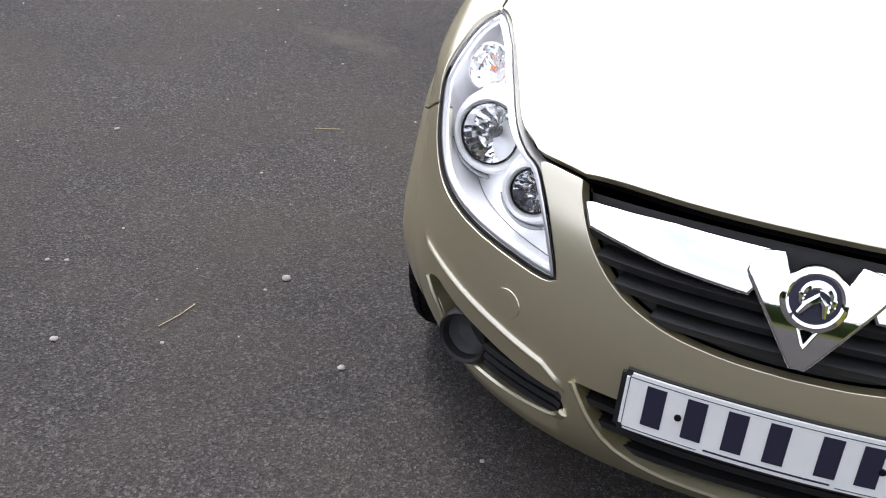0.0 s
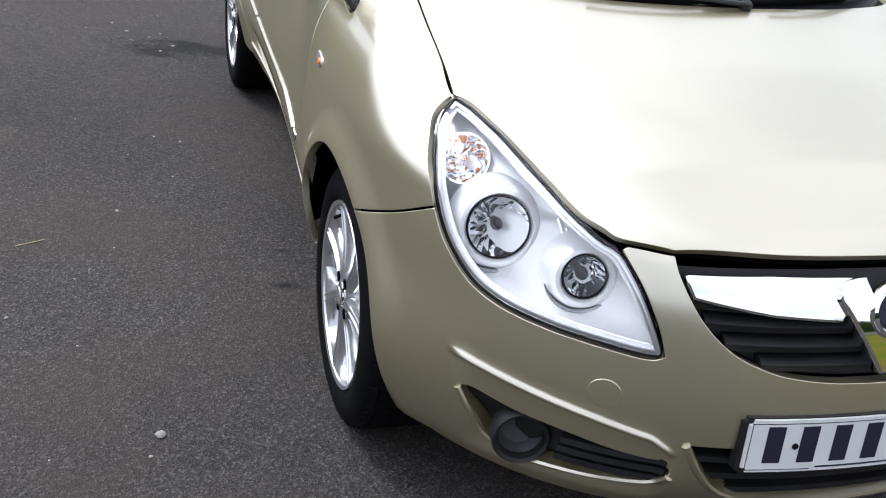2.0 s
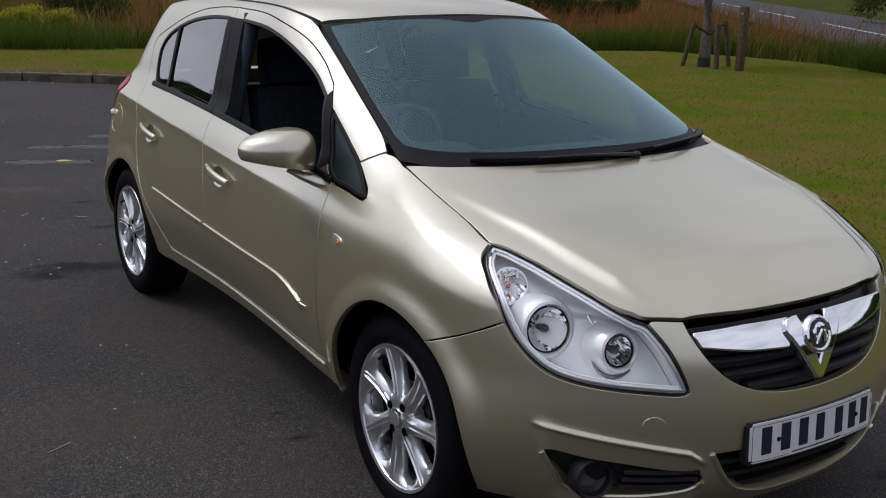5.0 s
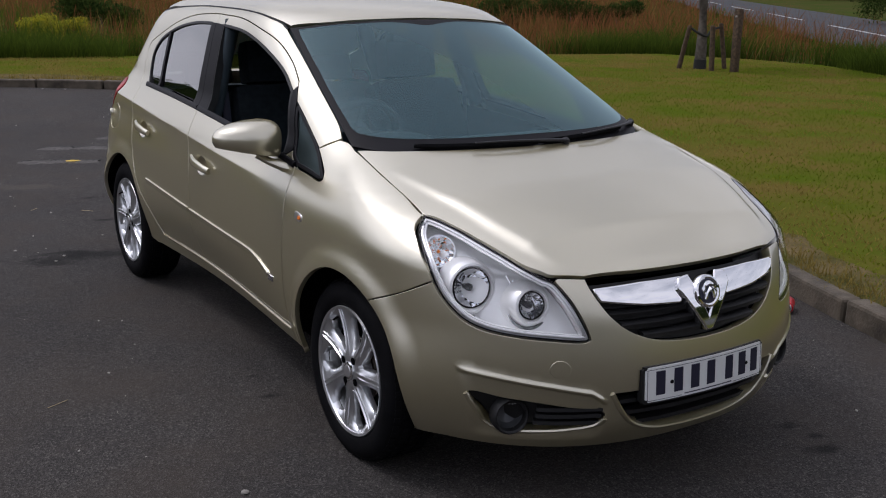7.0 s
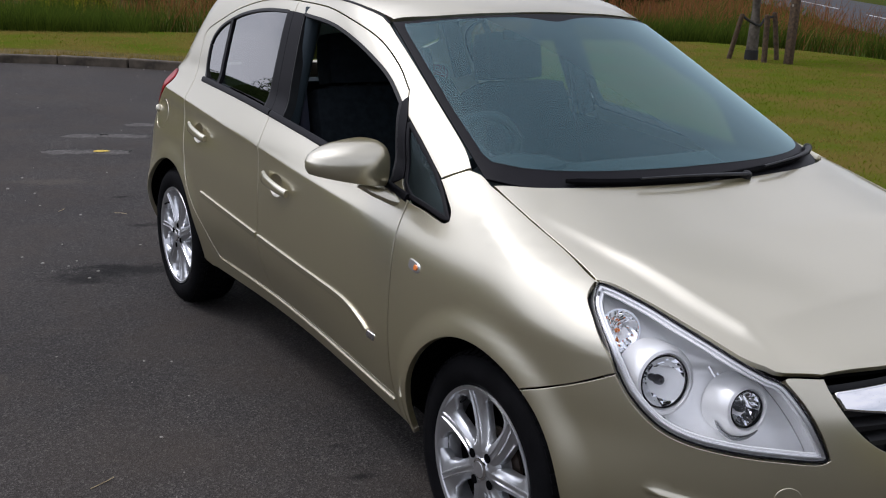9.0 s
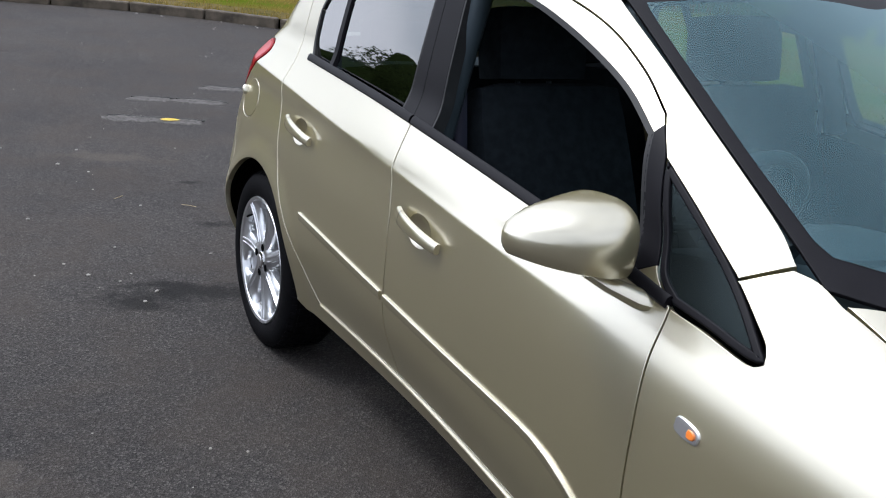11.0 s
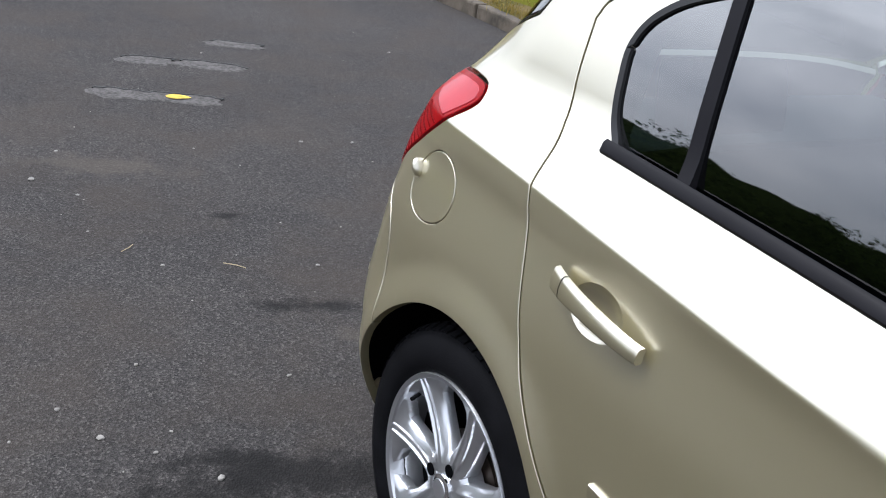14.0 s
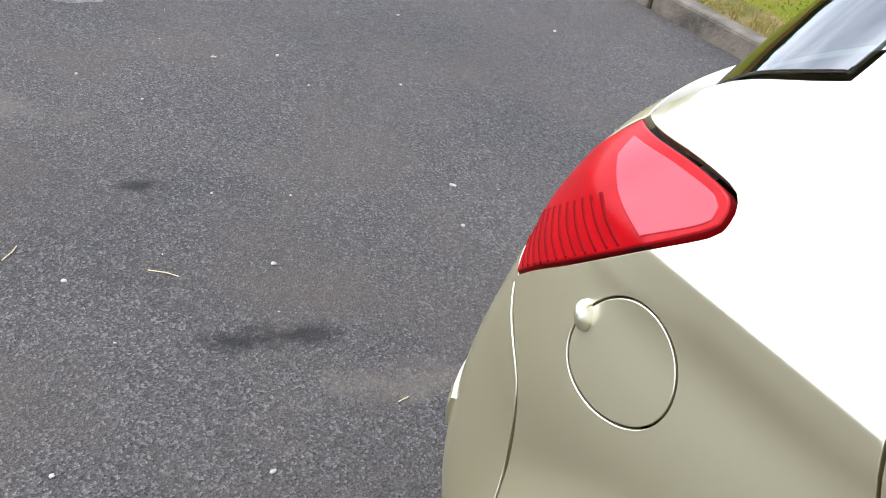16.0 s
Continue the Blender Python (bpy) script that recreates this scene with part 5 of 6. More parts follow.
        for p, q in zip(rows, rows[1:]):
            for k in range(16):
                bm.faces.new((p[k], p[k + 1], q[k + 1], q[k]))
        part("spoke", bm, ALLOY, rim, "grooved silver spoke")
    for i in range(4):
        m = hub @ pose(0, 0, 0, 0, 0, 45 + 90 * i) @ Matrix.Translation((0.050, 0, -0.006))
        part("bolt", lathe([(0.010, 0), (0.009, 0.007), (0.0, 0.007)], m, 6), SATIN, rim, "wheel bolt")
        # no hole is cut: a dark disc over the bolt gives its shade
        part("bolt_hole_disc", lathe([(0.0130, 0.0080), (0.0125, 0.0102), (0.0, 0.0096)], m, 16), DARK, rim, "dark disc for the shade in a bolt hole")
    m = hub @ pose(0, 0, 0, 0, 0, 20) @ Matrix.Translation((0.192, 0, 0.0))
    part("valve", tube([m @ Vector((0, 0, -0.02)), m @ Vector((-0.012, 0, 0.012))], 0.004), RUBBER, rim, "rubber valve")


wheel(-1, 0.0, 0.810, 12)
wheel(-1, Y_REAR, 0.805, 30)
wheel(1, 0.0, 0.810, 12)
wheel(1, Y_REAR, 0.805, 30)


# cabin
def soft_block(points, size, material, parent, name, label, puff=0.35):
    """A padded block between two points: a rounded box of width, thickness along the line."""
    bm = bmesh.new()
    a, b = Vector(points[0]), Vector(points[1])
    w, th = size
    bmesh.ops.create_cube(bm, size=1)
    bmesh.ops.subdivide_edges(bm, edges=bm.edges[:], cuts=5, use_grid_fill=True)
    for v in bm.verts:
        c = v.co
        k = 1 - puff * (c.x * c.x + c.z * c.z) * 0.55
        v.co = (c.x * (1 - 0.25 * max(c.z, 0) ** 2), c.y * k, c.z)
    d = b - a
    rot = d.to_track_quat("Z", "Y").to_matrix().to_4x4()
    bm.transform(Matrix.Translation((a + b) / 2) @ rot @ Matrix.Diagonal((w, th, d.length, 1)))
    bmesh.ops.smooth_vert(bm, verts=bm.verts, factor=0.5, use_axis_x=True, use_axis_y=True, use_axis_z=True)
    return part(name, bm, material, parent, label)


for x in (-0.36, 0.36):
    seat = soft_block(((x, 1.36, 0.52), (x, 1.60, 1.07)), (0.48, 0.17), SEAT_LIT, car, "front_seat", "dark cloth front seat")
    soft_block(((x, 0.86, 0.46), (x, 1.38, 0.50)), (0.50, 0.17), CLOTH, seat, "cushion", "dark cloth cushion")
    soft_block(((x, 1.625, 1.085), (x, 1.66, 1.275)), (0.28, 0.13), SEAT_LIT, seat, "headrest", "dark cloth headrest")
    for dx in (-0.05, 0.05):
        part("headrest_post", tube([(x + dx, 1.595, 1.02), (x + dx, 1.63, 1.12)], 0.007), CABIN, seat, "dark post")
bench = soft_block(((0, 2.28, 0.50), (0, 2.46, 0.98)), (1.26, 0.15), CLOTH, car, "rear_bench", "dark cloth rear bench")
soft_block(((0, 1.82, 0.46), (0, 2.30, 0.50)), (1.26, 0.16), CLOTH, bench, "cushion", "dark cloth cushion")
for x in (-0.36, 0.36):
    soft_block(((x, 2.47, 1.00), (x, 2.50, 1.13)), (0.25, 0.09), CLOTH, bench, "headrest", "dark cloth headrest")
part("parcel_shelf", box((-0.52, 2.50, 0.94), (0.52, 2.84, 0.96), 0.008), CABIN, car, "dark parcel shelf")
dash_rows = [[(w, y0 + 0.10 * (abs(w) / 0.66) ** 2, z0 - 0.02 * (w / 0.66) ** 2) for w in np.linspace(-0.64, 0.64, 21)] for y0, z0 in ((0.14, 0.985), (0.30, 0.985), (0.48, 0.975), (0.62, 0.945), (0.68, 0.88), (0.66, 0.72), (0.60, 0.50))]
dash = raw("dashboard", np.array(dash_rows).reshape(-1, 3), [(r * 21 + i, r * 21 + i + 1, r * 21 + 22 + i, r * 21 + 21 + i) for r in range(6) for i in range(20)], CABIN, car, "grey plastic dashboard", smooth=True)
hood_cl = lathe([(0.17, -0.05), (0.15, 0.05), (0.10, 0.07), (0, 0.075)], Matrix.Translation((-0.36, 0.52, 0.955)) @ Matrix.Diagonal((1, 0.7, 0.6, 1)), 28)
part("instrument_hood", hood_cl, CABIN, dash, "rounded instrument hood")
wm = Matrix.Translation((-0.36, 0.82, 0.93)) @ pose(0, 0, 0, -62, 0, 0)
wheel_ring = tube([wm @ Vector((0.185 * math.cos(a), 0.185 * math.sin(a), 0)) for a in np.linspace(0, 2 * math.pi, 41)], 0.015, 10)
steering = part("steering_wheel", wheel_ring, CABIN, car, "dark steering wheel")
part("steering_hub", lathe([(0.075, -0.02), (0.075, 0.02), (0.05, 0.035), (0, 0.04)], wm, 28), CABIN, steering, "round hub")
for a in (0, 180, 270):
    m = wm @ pose(0, 0, 0, 0, 0, a)
    part("steering_spoke", tube([m @ Vector((0.06, 0, 0)), m @ Vector((0.18, 0, 0))], 0.016, 8, 0.6), CABIN, steering)
mirror_in = soft_block(((-0.11, 0.985, 1.325), (0.11, 0.985, 1.325)), (0.07, 0.035), CABIN, car, "interior_mirror", "dark interior mirror")
part("mirror_stem", tube([(0, 0.97, 1.37), (0, 0.985, 1.33)], 0.012), CABIN, mirror_in, "short stem")
part("sensor_cover", lathe([(0.07, -0.012), (0.06, 0.012), (0, 0.016)], Matrix.Translation((0, 0.905, 1.365)) @ pose(0, 0, 0, 206, 0, 0) @ Matrix.Diagonal((1.0, 0.6, 1, 1)), 24), CABIN, mirror_in, "dark sensor cover")
for s in (-1, 1):
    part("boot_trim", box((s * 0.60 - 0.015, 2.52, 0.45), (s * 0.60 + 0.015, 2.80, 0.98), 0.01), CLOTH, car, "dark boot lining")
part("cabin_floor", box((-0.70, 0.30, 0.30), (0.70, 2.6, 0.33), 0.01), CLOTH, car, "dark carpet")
for s in (-1, 1):
    for pts, r in (([(s * 0.70, 1.50, 0.95), (s * 0.625, 1.535, 1.20), (s * 0.57, 1.56, 1.37)], 0.035), ([(s * 0.66, 2.44, 1.0), (s * 0.60, 2.46, 1.20), (s * 0.52, 2.42, 1.36)], 0.045), ([(s * 0.62, 0.40, 1.02), (s * 0.58, 0.72, 1.18), (s * 0.50, 1.08, 1.34)], 0.022)):
        part("pillar_lining", tube(pts, r, 10), CABIN, car, "dark pillar lining")
    belt_p = [(s * 0.64, 1.53, 1.20), (s * 0.63, 1.50, 0.90), (s * 0.66, 1.48, 0.55)]
    part("seat_belt", tube(belt_p, 0.018, 6, 0.2), INK, car, "black seat belt")

# ---- the ground ----
MARKS = [(-1.09, 3.00, 0.20, 0.15, 1), (-0.86, 3.02, 0.34, 0.12, 1), (-1.00, 3.14, 0.10, 0.07, 1), (-0.46, 3.83, 0.14, 0.06, 1), (-0.60, 3.86, 0.07, 0.05, 1), (-0.27, 3.57, 0.25, 0.07, 0), (-0.51, 4.60, 0.06, 0.04, 1), (0.69, -0.61, 0.07, 0.04, 1), (0.70, -0.71, 0.05, 0.03, 1), (0.64, -0.80, 0.07, 0.04, 1),
         (-0.824, 0.832, 0.04, 0.03, 1), (-0.837, 0.603, 0.05, 0.03, 1), (-0.85, 5.2, 0.35, 0.15, 0), (-1.9, 1.9, 0.3, 0.12, 0)]


def asphalt_material():
    m = mat("worn_asphalt", (0.062, 0.058, 0.055), rough=0.9, shine=0.2)
    n, l = m.node_tree.nodes, m.node_tree.links
    b = n["Principled BSDF"]
    pos = n.new("ShaderNodeTexCoord").outputs["Object"]

    def noise_at(scale, detail=4, rough=0.6):
        t = n.new("ShaderNodeTexNoise")
        t.inputs["Scale"].default_value, t.inputs["Detail"].default_value, t.inputs["Roughness"].default_value = scale, detail, rough
        l.new(pos, t.inputs["Vector"])
        return t.outputs["Fac"]

    def ramp(src, stops):
        r = n.new("ShaderNodeValToRGB")
        r.color_ramp.elements[0].position, r.color_ramp.elements[0].color = stops[0][0], (*stops[0][1], 1)
        r.color_ramp.elements[1].position, r.color_ramp.elements[1].color = stops[1][0], (*stops[1][1], 1)
        for p, c in stops[2:]:
            e = r.color_ramp.elements.new(p)
            e.color = (*c, 1)
        l.new(src, r.inputs["Fac"])
        return r.outputs["Color"]

    def blend(kind, fac, a, c):
        x = n.new("ShaderNodeMix")
        x.data_type, x.blend_type = "RGBA", kind
        if isinstance(fac, float):
            x.inputs["Factor"].default_value = fac
        else:
            l.new(fac, x.inputs["Factor"])
        for sock, v in (("A", a), ("B", c)):
            if isinstance(v, tuple):
                x.inputs[sock].default_value = (*v, 1)
            else:
                l.new(v, x.inputs[sock])
        return x.outputs["Result"]

    cells = n.new("ShaderNodeTexVoronoi")
    cells.inputs["Scale"].default_value = 175
    l.new(pos, cells.inputs["Vector"])
    tone = ramp(cells.outputs["Color"], [(0.0, (0.0150, 0.0139, 0.0134)), (0.66, (0.0455, 0.0422, 0.0405)), (0.93, (0.094, 0.087, 0.0835))])
    fine = ramp(noise_at(320, 2), [(0.35, (0.52, 0.52, 0.52)), (0.65, (1.44, 1.42, 1.39))])
    c = blend("MULTIPLY", 1.0, tone, fine)
    patches = ramp(noise_at(0.7, 6), [(0.36, (0.84, 0.84, 0.85)), (0.62, (1.12, 1.11, 1.09))])
    c = blend("MULTIPLY", 1.0, c, patches)
    mud = ramp(noise_at(1.7, 7, 0.65), [(0.44, (0, 0, 0)), (0.68, (0.62, 0.62, 0.62))])
    c = blend("MIX", mud, c, blend("MULTIPLY", 1.0, fine, (0.050, 0.0410, 0.034)))
    # oil and damp marks, each with a ragged edge
    ragged = noise_at(8.0, 9, 0.72)
    for cx, cy, rx, ry, dark in MARKS:
        mp = n.new("ShaderNodeMapping")
        mp.vector_type = "TEXTURE"
        mp.inputs["Location"].default_value, mp.inputs["Scale"].default_value, mp.inputs["Rotation"].default_value = (cx, cy, 0), (rx, ry, 1), (0, 0, -0.3)
        l.new(pos, mp.inputs["Vector"])
        ln = n.new("ShaderNodeVectorMath")
        ln.operation = "LENGTH"
        l.new(mp.outputs["Vector"], ln.inputs[0])
        add = n.new("ShaderNodeMath")
        add.operation = "MULTIPLY_ADD"
        add.inputs[1].default_value = 3.4
        l.new(ragged, add.inputs[0])
        l.new(ln.outputs["Value"], add.inputs[2])
        fall = n.new("ShaderNodeMapRange")
        fall.inputs["From Min"].default_value, fall.inputs["From Max"].default_value = 2.0, 2.75
        fall.inputs["To Min"].default_value, fall.inputs["To Max"].default_value = 0.85 if dark else 0.5, 0.0
        l.new(add.outputs["Value"], fall.inputs["Value"])
        c = blend("MIX", fall.outputs["Result"], c, (0.0085, 0.0078, 0.0074) if dark else (0.078, 0.066, 0.054))
    l.new(c, b.inputs["Base Color"])
    bp = n.new("ShaderNodeBump")
    bp.inputs["Strength"].default_value, bp.inputs["Distance"].default_value = 0.55, 0.006
    l.new(cells.outputs["Distance"], bp.inputs["Height"])
    l.new(bp.outputs["Normal"], b.inputs["Normal"])
    return m


ASPHALT = asphalt_material()
STAIN = mat("oil_stain", (0.016, 0.015, 0.014), rough=0.6, spread=0.4, scale=40, bump=0.002, bump_scale=150)
KERB = mat("kerb_concrete", (0.108, 0.088, 0.065), rough=0.9, color2=(0.040, 0.032, 0.023), scale=7, bump=0.006, bump_scale=60)
TURF = mat("mown_turf", (0.064, 0.090, 0.008), rough=0.95, color2=(0.112, 0.086, 0.022), scale=1.1, bump=0.01, bump_scale=30, shine=0.0)
FIELD = mat("rough_field", (0.042, 0.062, 0.014), rough=0.95, color2=(0.066, 0.060, 0.022), scale=0.4, bump=0.05, bump_scale=6, shine=0.0)
TAR = mat("road_tar", (0.060, 0.060, 0.064), rough=0.9, shine=0.2, spread=0.25, scale=1.5, bump=0.004, bump_scale=80)
LINE = mat("road_line_paint", (0.62, 0.62, 0.60), rough=0.7, spread=0.2, scale=10)
KERB_LINE = [(-60, 24), (-20, 17.6), (-8, 14.9), (-3, 13.55), (0.0, 12.5), (1.0, 11.95), (1.8, 11.3), (2.45, 10.5), (2.75, 9.5), (2.80, 8.2), (2.62, 5.6), (2.50, 4.4), (2.42, 3.2), (2.22, 1.2), (1.92, 0.15), (1.72, -0.5), (1.38, -1.6), (1.05, -3.0), (0.95, -5.0), (1.6, -10), (3.5, -22)]
kerb_pts = curve_through(KERB_LINE, 0.15)
raw("ground", [(-900, -900, -0.06), (900, -900, -0.06), (900, 900, -0.06), (-900, 900, -0.06)], [(0, 1, 2, 3)], FIELD)
tagged(bpy.data.objects["ground"], "rough grass field reaching the horizon", "ground", kind="structure")


def fill(name, loop, z, material, label, step=None):
    got = geometry.delaunay_2d_cdt([Vector(v) for v in loop], [(i, (i + 1) % len(loop)) for i in range(len(loop))], [], 1, 1e-6)
    ob = raw(name, [(v[0], v[1], z) for v in got[0]], got[2], material)
    return tagged(ob, label, name.replace("_", " "), kind="structure")


lot = np.vstack([kerb_pts, [(-60, -22), (-60, 24)]])
fill("pavement", lot, 0.0, ASPHALT, "worn grey asphalt of the car park with pale stones")
away = np.array([kerb_pts[min(i + 1, len(kerb_pts) - 1)] - kerb_pts[max(i - 1, 0)] for i in range(len(kerb_pts))])
away = np.stack([-away[:, 1], away[:, 0]], 1) / np.linalg.norm(away, axis=1, keepdims=True)
inner_edge = kerb_pts + away * 0.12
lawn_loop = np.vstack([inner_edge, [(12, -22), (9, -14), (9, -6), (9.8, 0), (12.3, 5.6), (13.6, 8.2), (14.2, 9.9), (14.0, 11.4), (13.2, 13.2), (8, 14.5), (2, 16.2), (-8, 18.5), (-20, 22), (-60, 29)]])
lawn = fill("lawn", lawn_loop, 0.095, TURF, "mown lawn with dry patches beside the kerb")

# dry verge along the kerb, ragged towards the lawn
near_kerb = (kerb_pts[:, 1] > -8) & (kerb_pts[:, 0] > -16)
wide = np.array([0.42 + 0.22 * noise.noise(Vector((i * 0.16, 1.7, 0))) + 0.14 * noise.noise(Vector((i * 0.9, 5.1, 0))) + (0.35 if kerb_pts[i, 1] > 11 else 0) for i in range(len(kerb_pts))])
verge_rows = np.stack([inner_edge, inner_edge + away * (wide * 0.55)[:, None], inner_edge + away * wide[:, None]], 0)[:, near_kerb]
kk = verge_rows.shape[1]
VERGE = mat("dry_verge", (0.145, 0.108, 0.055), rough=0.95, color2=(0.070, 0.066, 0.022), scale=3.5, bump=0.03, bump_scale=30, shine=0.0)
tagged(raw("verge", [(q[0], q[1], (0.1005, 0.1005, 0.0955)[r]) for r in range(3) for q in verge_rows[r]], [(r * kk + i, r * kk + i + 1, (r + 1) * kk + i + 1, (r + 1) * kk + i) for r in range(2) for i in range(kk - 1)], VERGE), "dry trodden verge along the kerb", "verge", kind="structure")

# kerb stones, each a piece
kerb = tagged(new("kerb"), "weathered concrete kerb of separate stones", "kerb", kind="structure")
bm = box((-0.455, -0.06, -0.10), (0.455, 0.06, 0.11), 0.018)
stone_mesh = bpy.data.meshes.new("kerb_stone")
bm.to_mesh(stone_mesh)
bm.free()
stone_mesh.materials.append(KERB)
run = np.r_[0, np.cumsum(np.linalg.norm(np.diff(kerb_pts, axis=0), axis=1))]
rng = random.Random(4)
d = 0.46
while d < run[-1] - 0.5:
    x, y = np.interp(d, run, kerb_pts[:, 0]), np.interp(d, run, kerb_pts[:, 1])
    if -14 < x and y > -9:
        x2, y2 = np.interp(d + 0.3, run, kerb_pts[:, 0]), np.interp(d + 0.3, run, kerb_pts[:, 1])
        ang = math.degrees(math.atan2(y2 - y, x2 - x))
        ob = new("kerb_stone", stone_mesh)
        ob.parent = kerb
        off = Vector((-math.sin(radians(ang)), math.cos(radians(ang)))) * 0.06
        ob.matrix_basis = pose(x + off.x, y + off.y, rng.uniform(-0.006, 0.006), rng.uniform(-1, 1), 0, ang + rng.uniform(-0.6, 0.6))
    d += 0.925

# road beyond the rough grass
mid, way = Vector((30.0, 22.0)), Vector((0.641, 0.767)).normalized()
across = Vector((way.y, -way.x))
centre = curve_through([tuple(mid + way * t) for t in (160, 60, 20, 0, -12, -22)] + [(12.6, -2.5), (12.0, -12), (14, -30), (20, -60)], 1.0)
side_way = np.array([centre[min(i + 1, len(centre) - 1)] - centre[max(i - 1, 0)] for i in range(len(centre))])
side_way = np.stack([-side_way[:, 1], side_way[:, 0]], 1) / np.linalg.norm(side_way, axis=1, keepdims=True)
rl = np.vstack([centre - side_way * 2.6, centre + side_way * 3.4])
k = len(centre)
tagged(raw("road", np.c_[rl, np.full(2 * k, 0.10)], [(i, i + 1, k + i + 1, k + i) for i in range(k - 1)], TAR), "grey country road with white dashes", "road", kind="structure")
for i in range(-1, 10):
    c = mid + way * (13.0 * i - 8.3)
    q = [c + way * t + across * o for t, o in ((0, -0.06), (8.4, -0.06), (8.4, 0.06), (0, 0.06))]
    tagged(raw("road_line", [(p.x, p.y, 0.106) for p in q], [(0, 1, 2, 3)], LINE), "white painted road dash", "road line", kind="structure")

# ---- loose things on the asphalt ----
PALE = mat("pale_stone", (0.27, 0.255, 0.23), rough=0.9, spread=0.3, scale=60)
STRAW = mat("dry_straw", (0.42, 0.34, 0.20), rough=0.9, spread=0.2, scale=30)
IRON = mat("worn_chippings", (0.10, 0.092, 0.086), rough=0.95, color2=(0.045, 0.041, 0.038), scale=55, bump=0.004, bump_scale=120)
YELLOW = mat("yellow_paint", (0.62, 0.44, 0.05), rough=0.7, spread=0.4, scale=50)
rng = random.Random(11)


def pebble(r):
    bm = bmesh.new()
    bmesh.ops.create_icosphere(bm, subdivisions=2, radius=r)
    for v in bm.verts:
        v.co *= 1 + 0.25 * noise.noise(v.co / r * 1.3 + Vector((r * 999, 3, 1)))
        v.co.z = max(v.co.z * 0.5, -r * 0.2)
    return bm


for x, y, r in ((-1.10, 2.97, 0.012), (-0.926, -0.391, 0.013), (-1.223, -0.082, 0.018), (-1.58, -0.58, 0.014), (-1.25, 3.304, 0.013), (-1.32, 3.457, 0.009), (-1.11, 5.066, 0.016), (-0.98, 4.884, 0.010), (0.264, 4.104, 0.009), (-0.351, 4.115, 0.010), (-1.78, -0.26, 0.009), (-1.35, -0.483, 0.008), (-0.523, -0.569, 0.008), (-0.85, 4.22, 0.010)):
    bm = pebble(r * 0.72)
    bm.transform(pose(x, y, r * 0.2, 0, 0, rng.uniform(0, 360)))
    tagged(part("pebble", bm, PALE), "small pale stone lying on the asphalt", "stone", "pale stones on the asphalt")
grit = bmesh.new()
for _ in range(420):
    x, y = rng.uniform(-4.5, 2.0), rng.uniform(-2.0, 11.0)
    if -0.95 < x < 0.95 and -0.9 < y < 3.2:
        continue
    r = 0.0025 + 0.006 * rng.random() ** 3
    m = pose(x, y, r * 0.35, 0, 0, rng.uniform(0, 360)) @ Matrix.Diagonal((r * rng.uniform(0.8, 1.8), r, r * 0.6, 1))
    bmesh.ops.create_icosphere(grit, subdivisions=1, radius=1, matrix=m)
tagged(part("grit", grit, PALE, smooth=False), "scattered pale grit on the asphalt", "grit", kind="stuff")
for (x, y), (x2, y2) in (((-0.655, 4.195), (-0.597, 4.142)), ((-1.395, -0.428), (-1.37, -0.30)), ((-0.365, 3.525), (-0.335, 3.53)), ((-1.6, 0.9), (-1.52, 0.94)), ((-0.95, 4.35), (-0.90, 4.40))):
    mid_p = ((x + x2) / 2 + 0.006, (y + y2) / 2, 0.004)
    tagged(part("straw", tube([(x, y, 0.003), mid_p, (x2, y2, 0.003)], 0.0014, 5), STRAW), "dry straw lying on the asphalt", "straw", "straws on the asphalt")

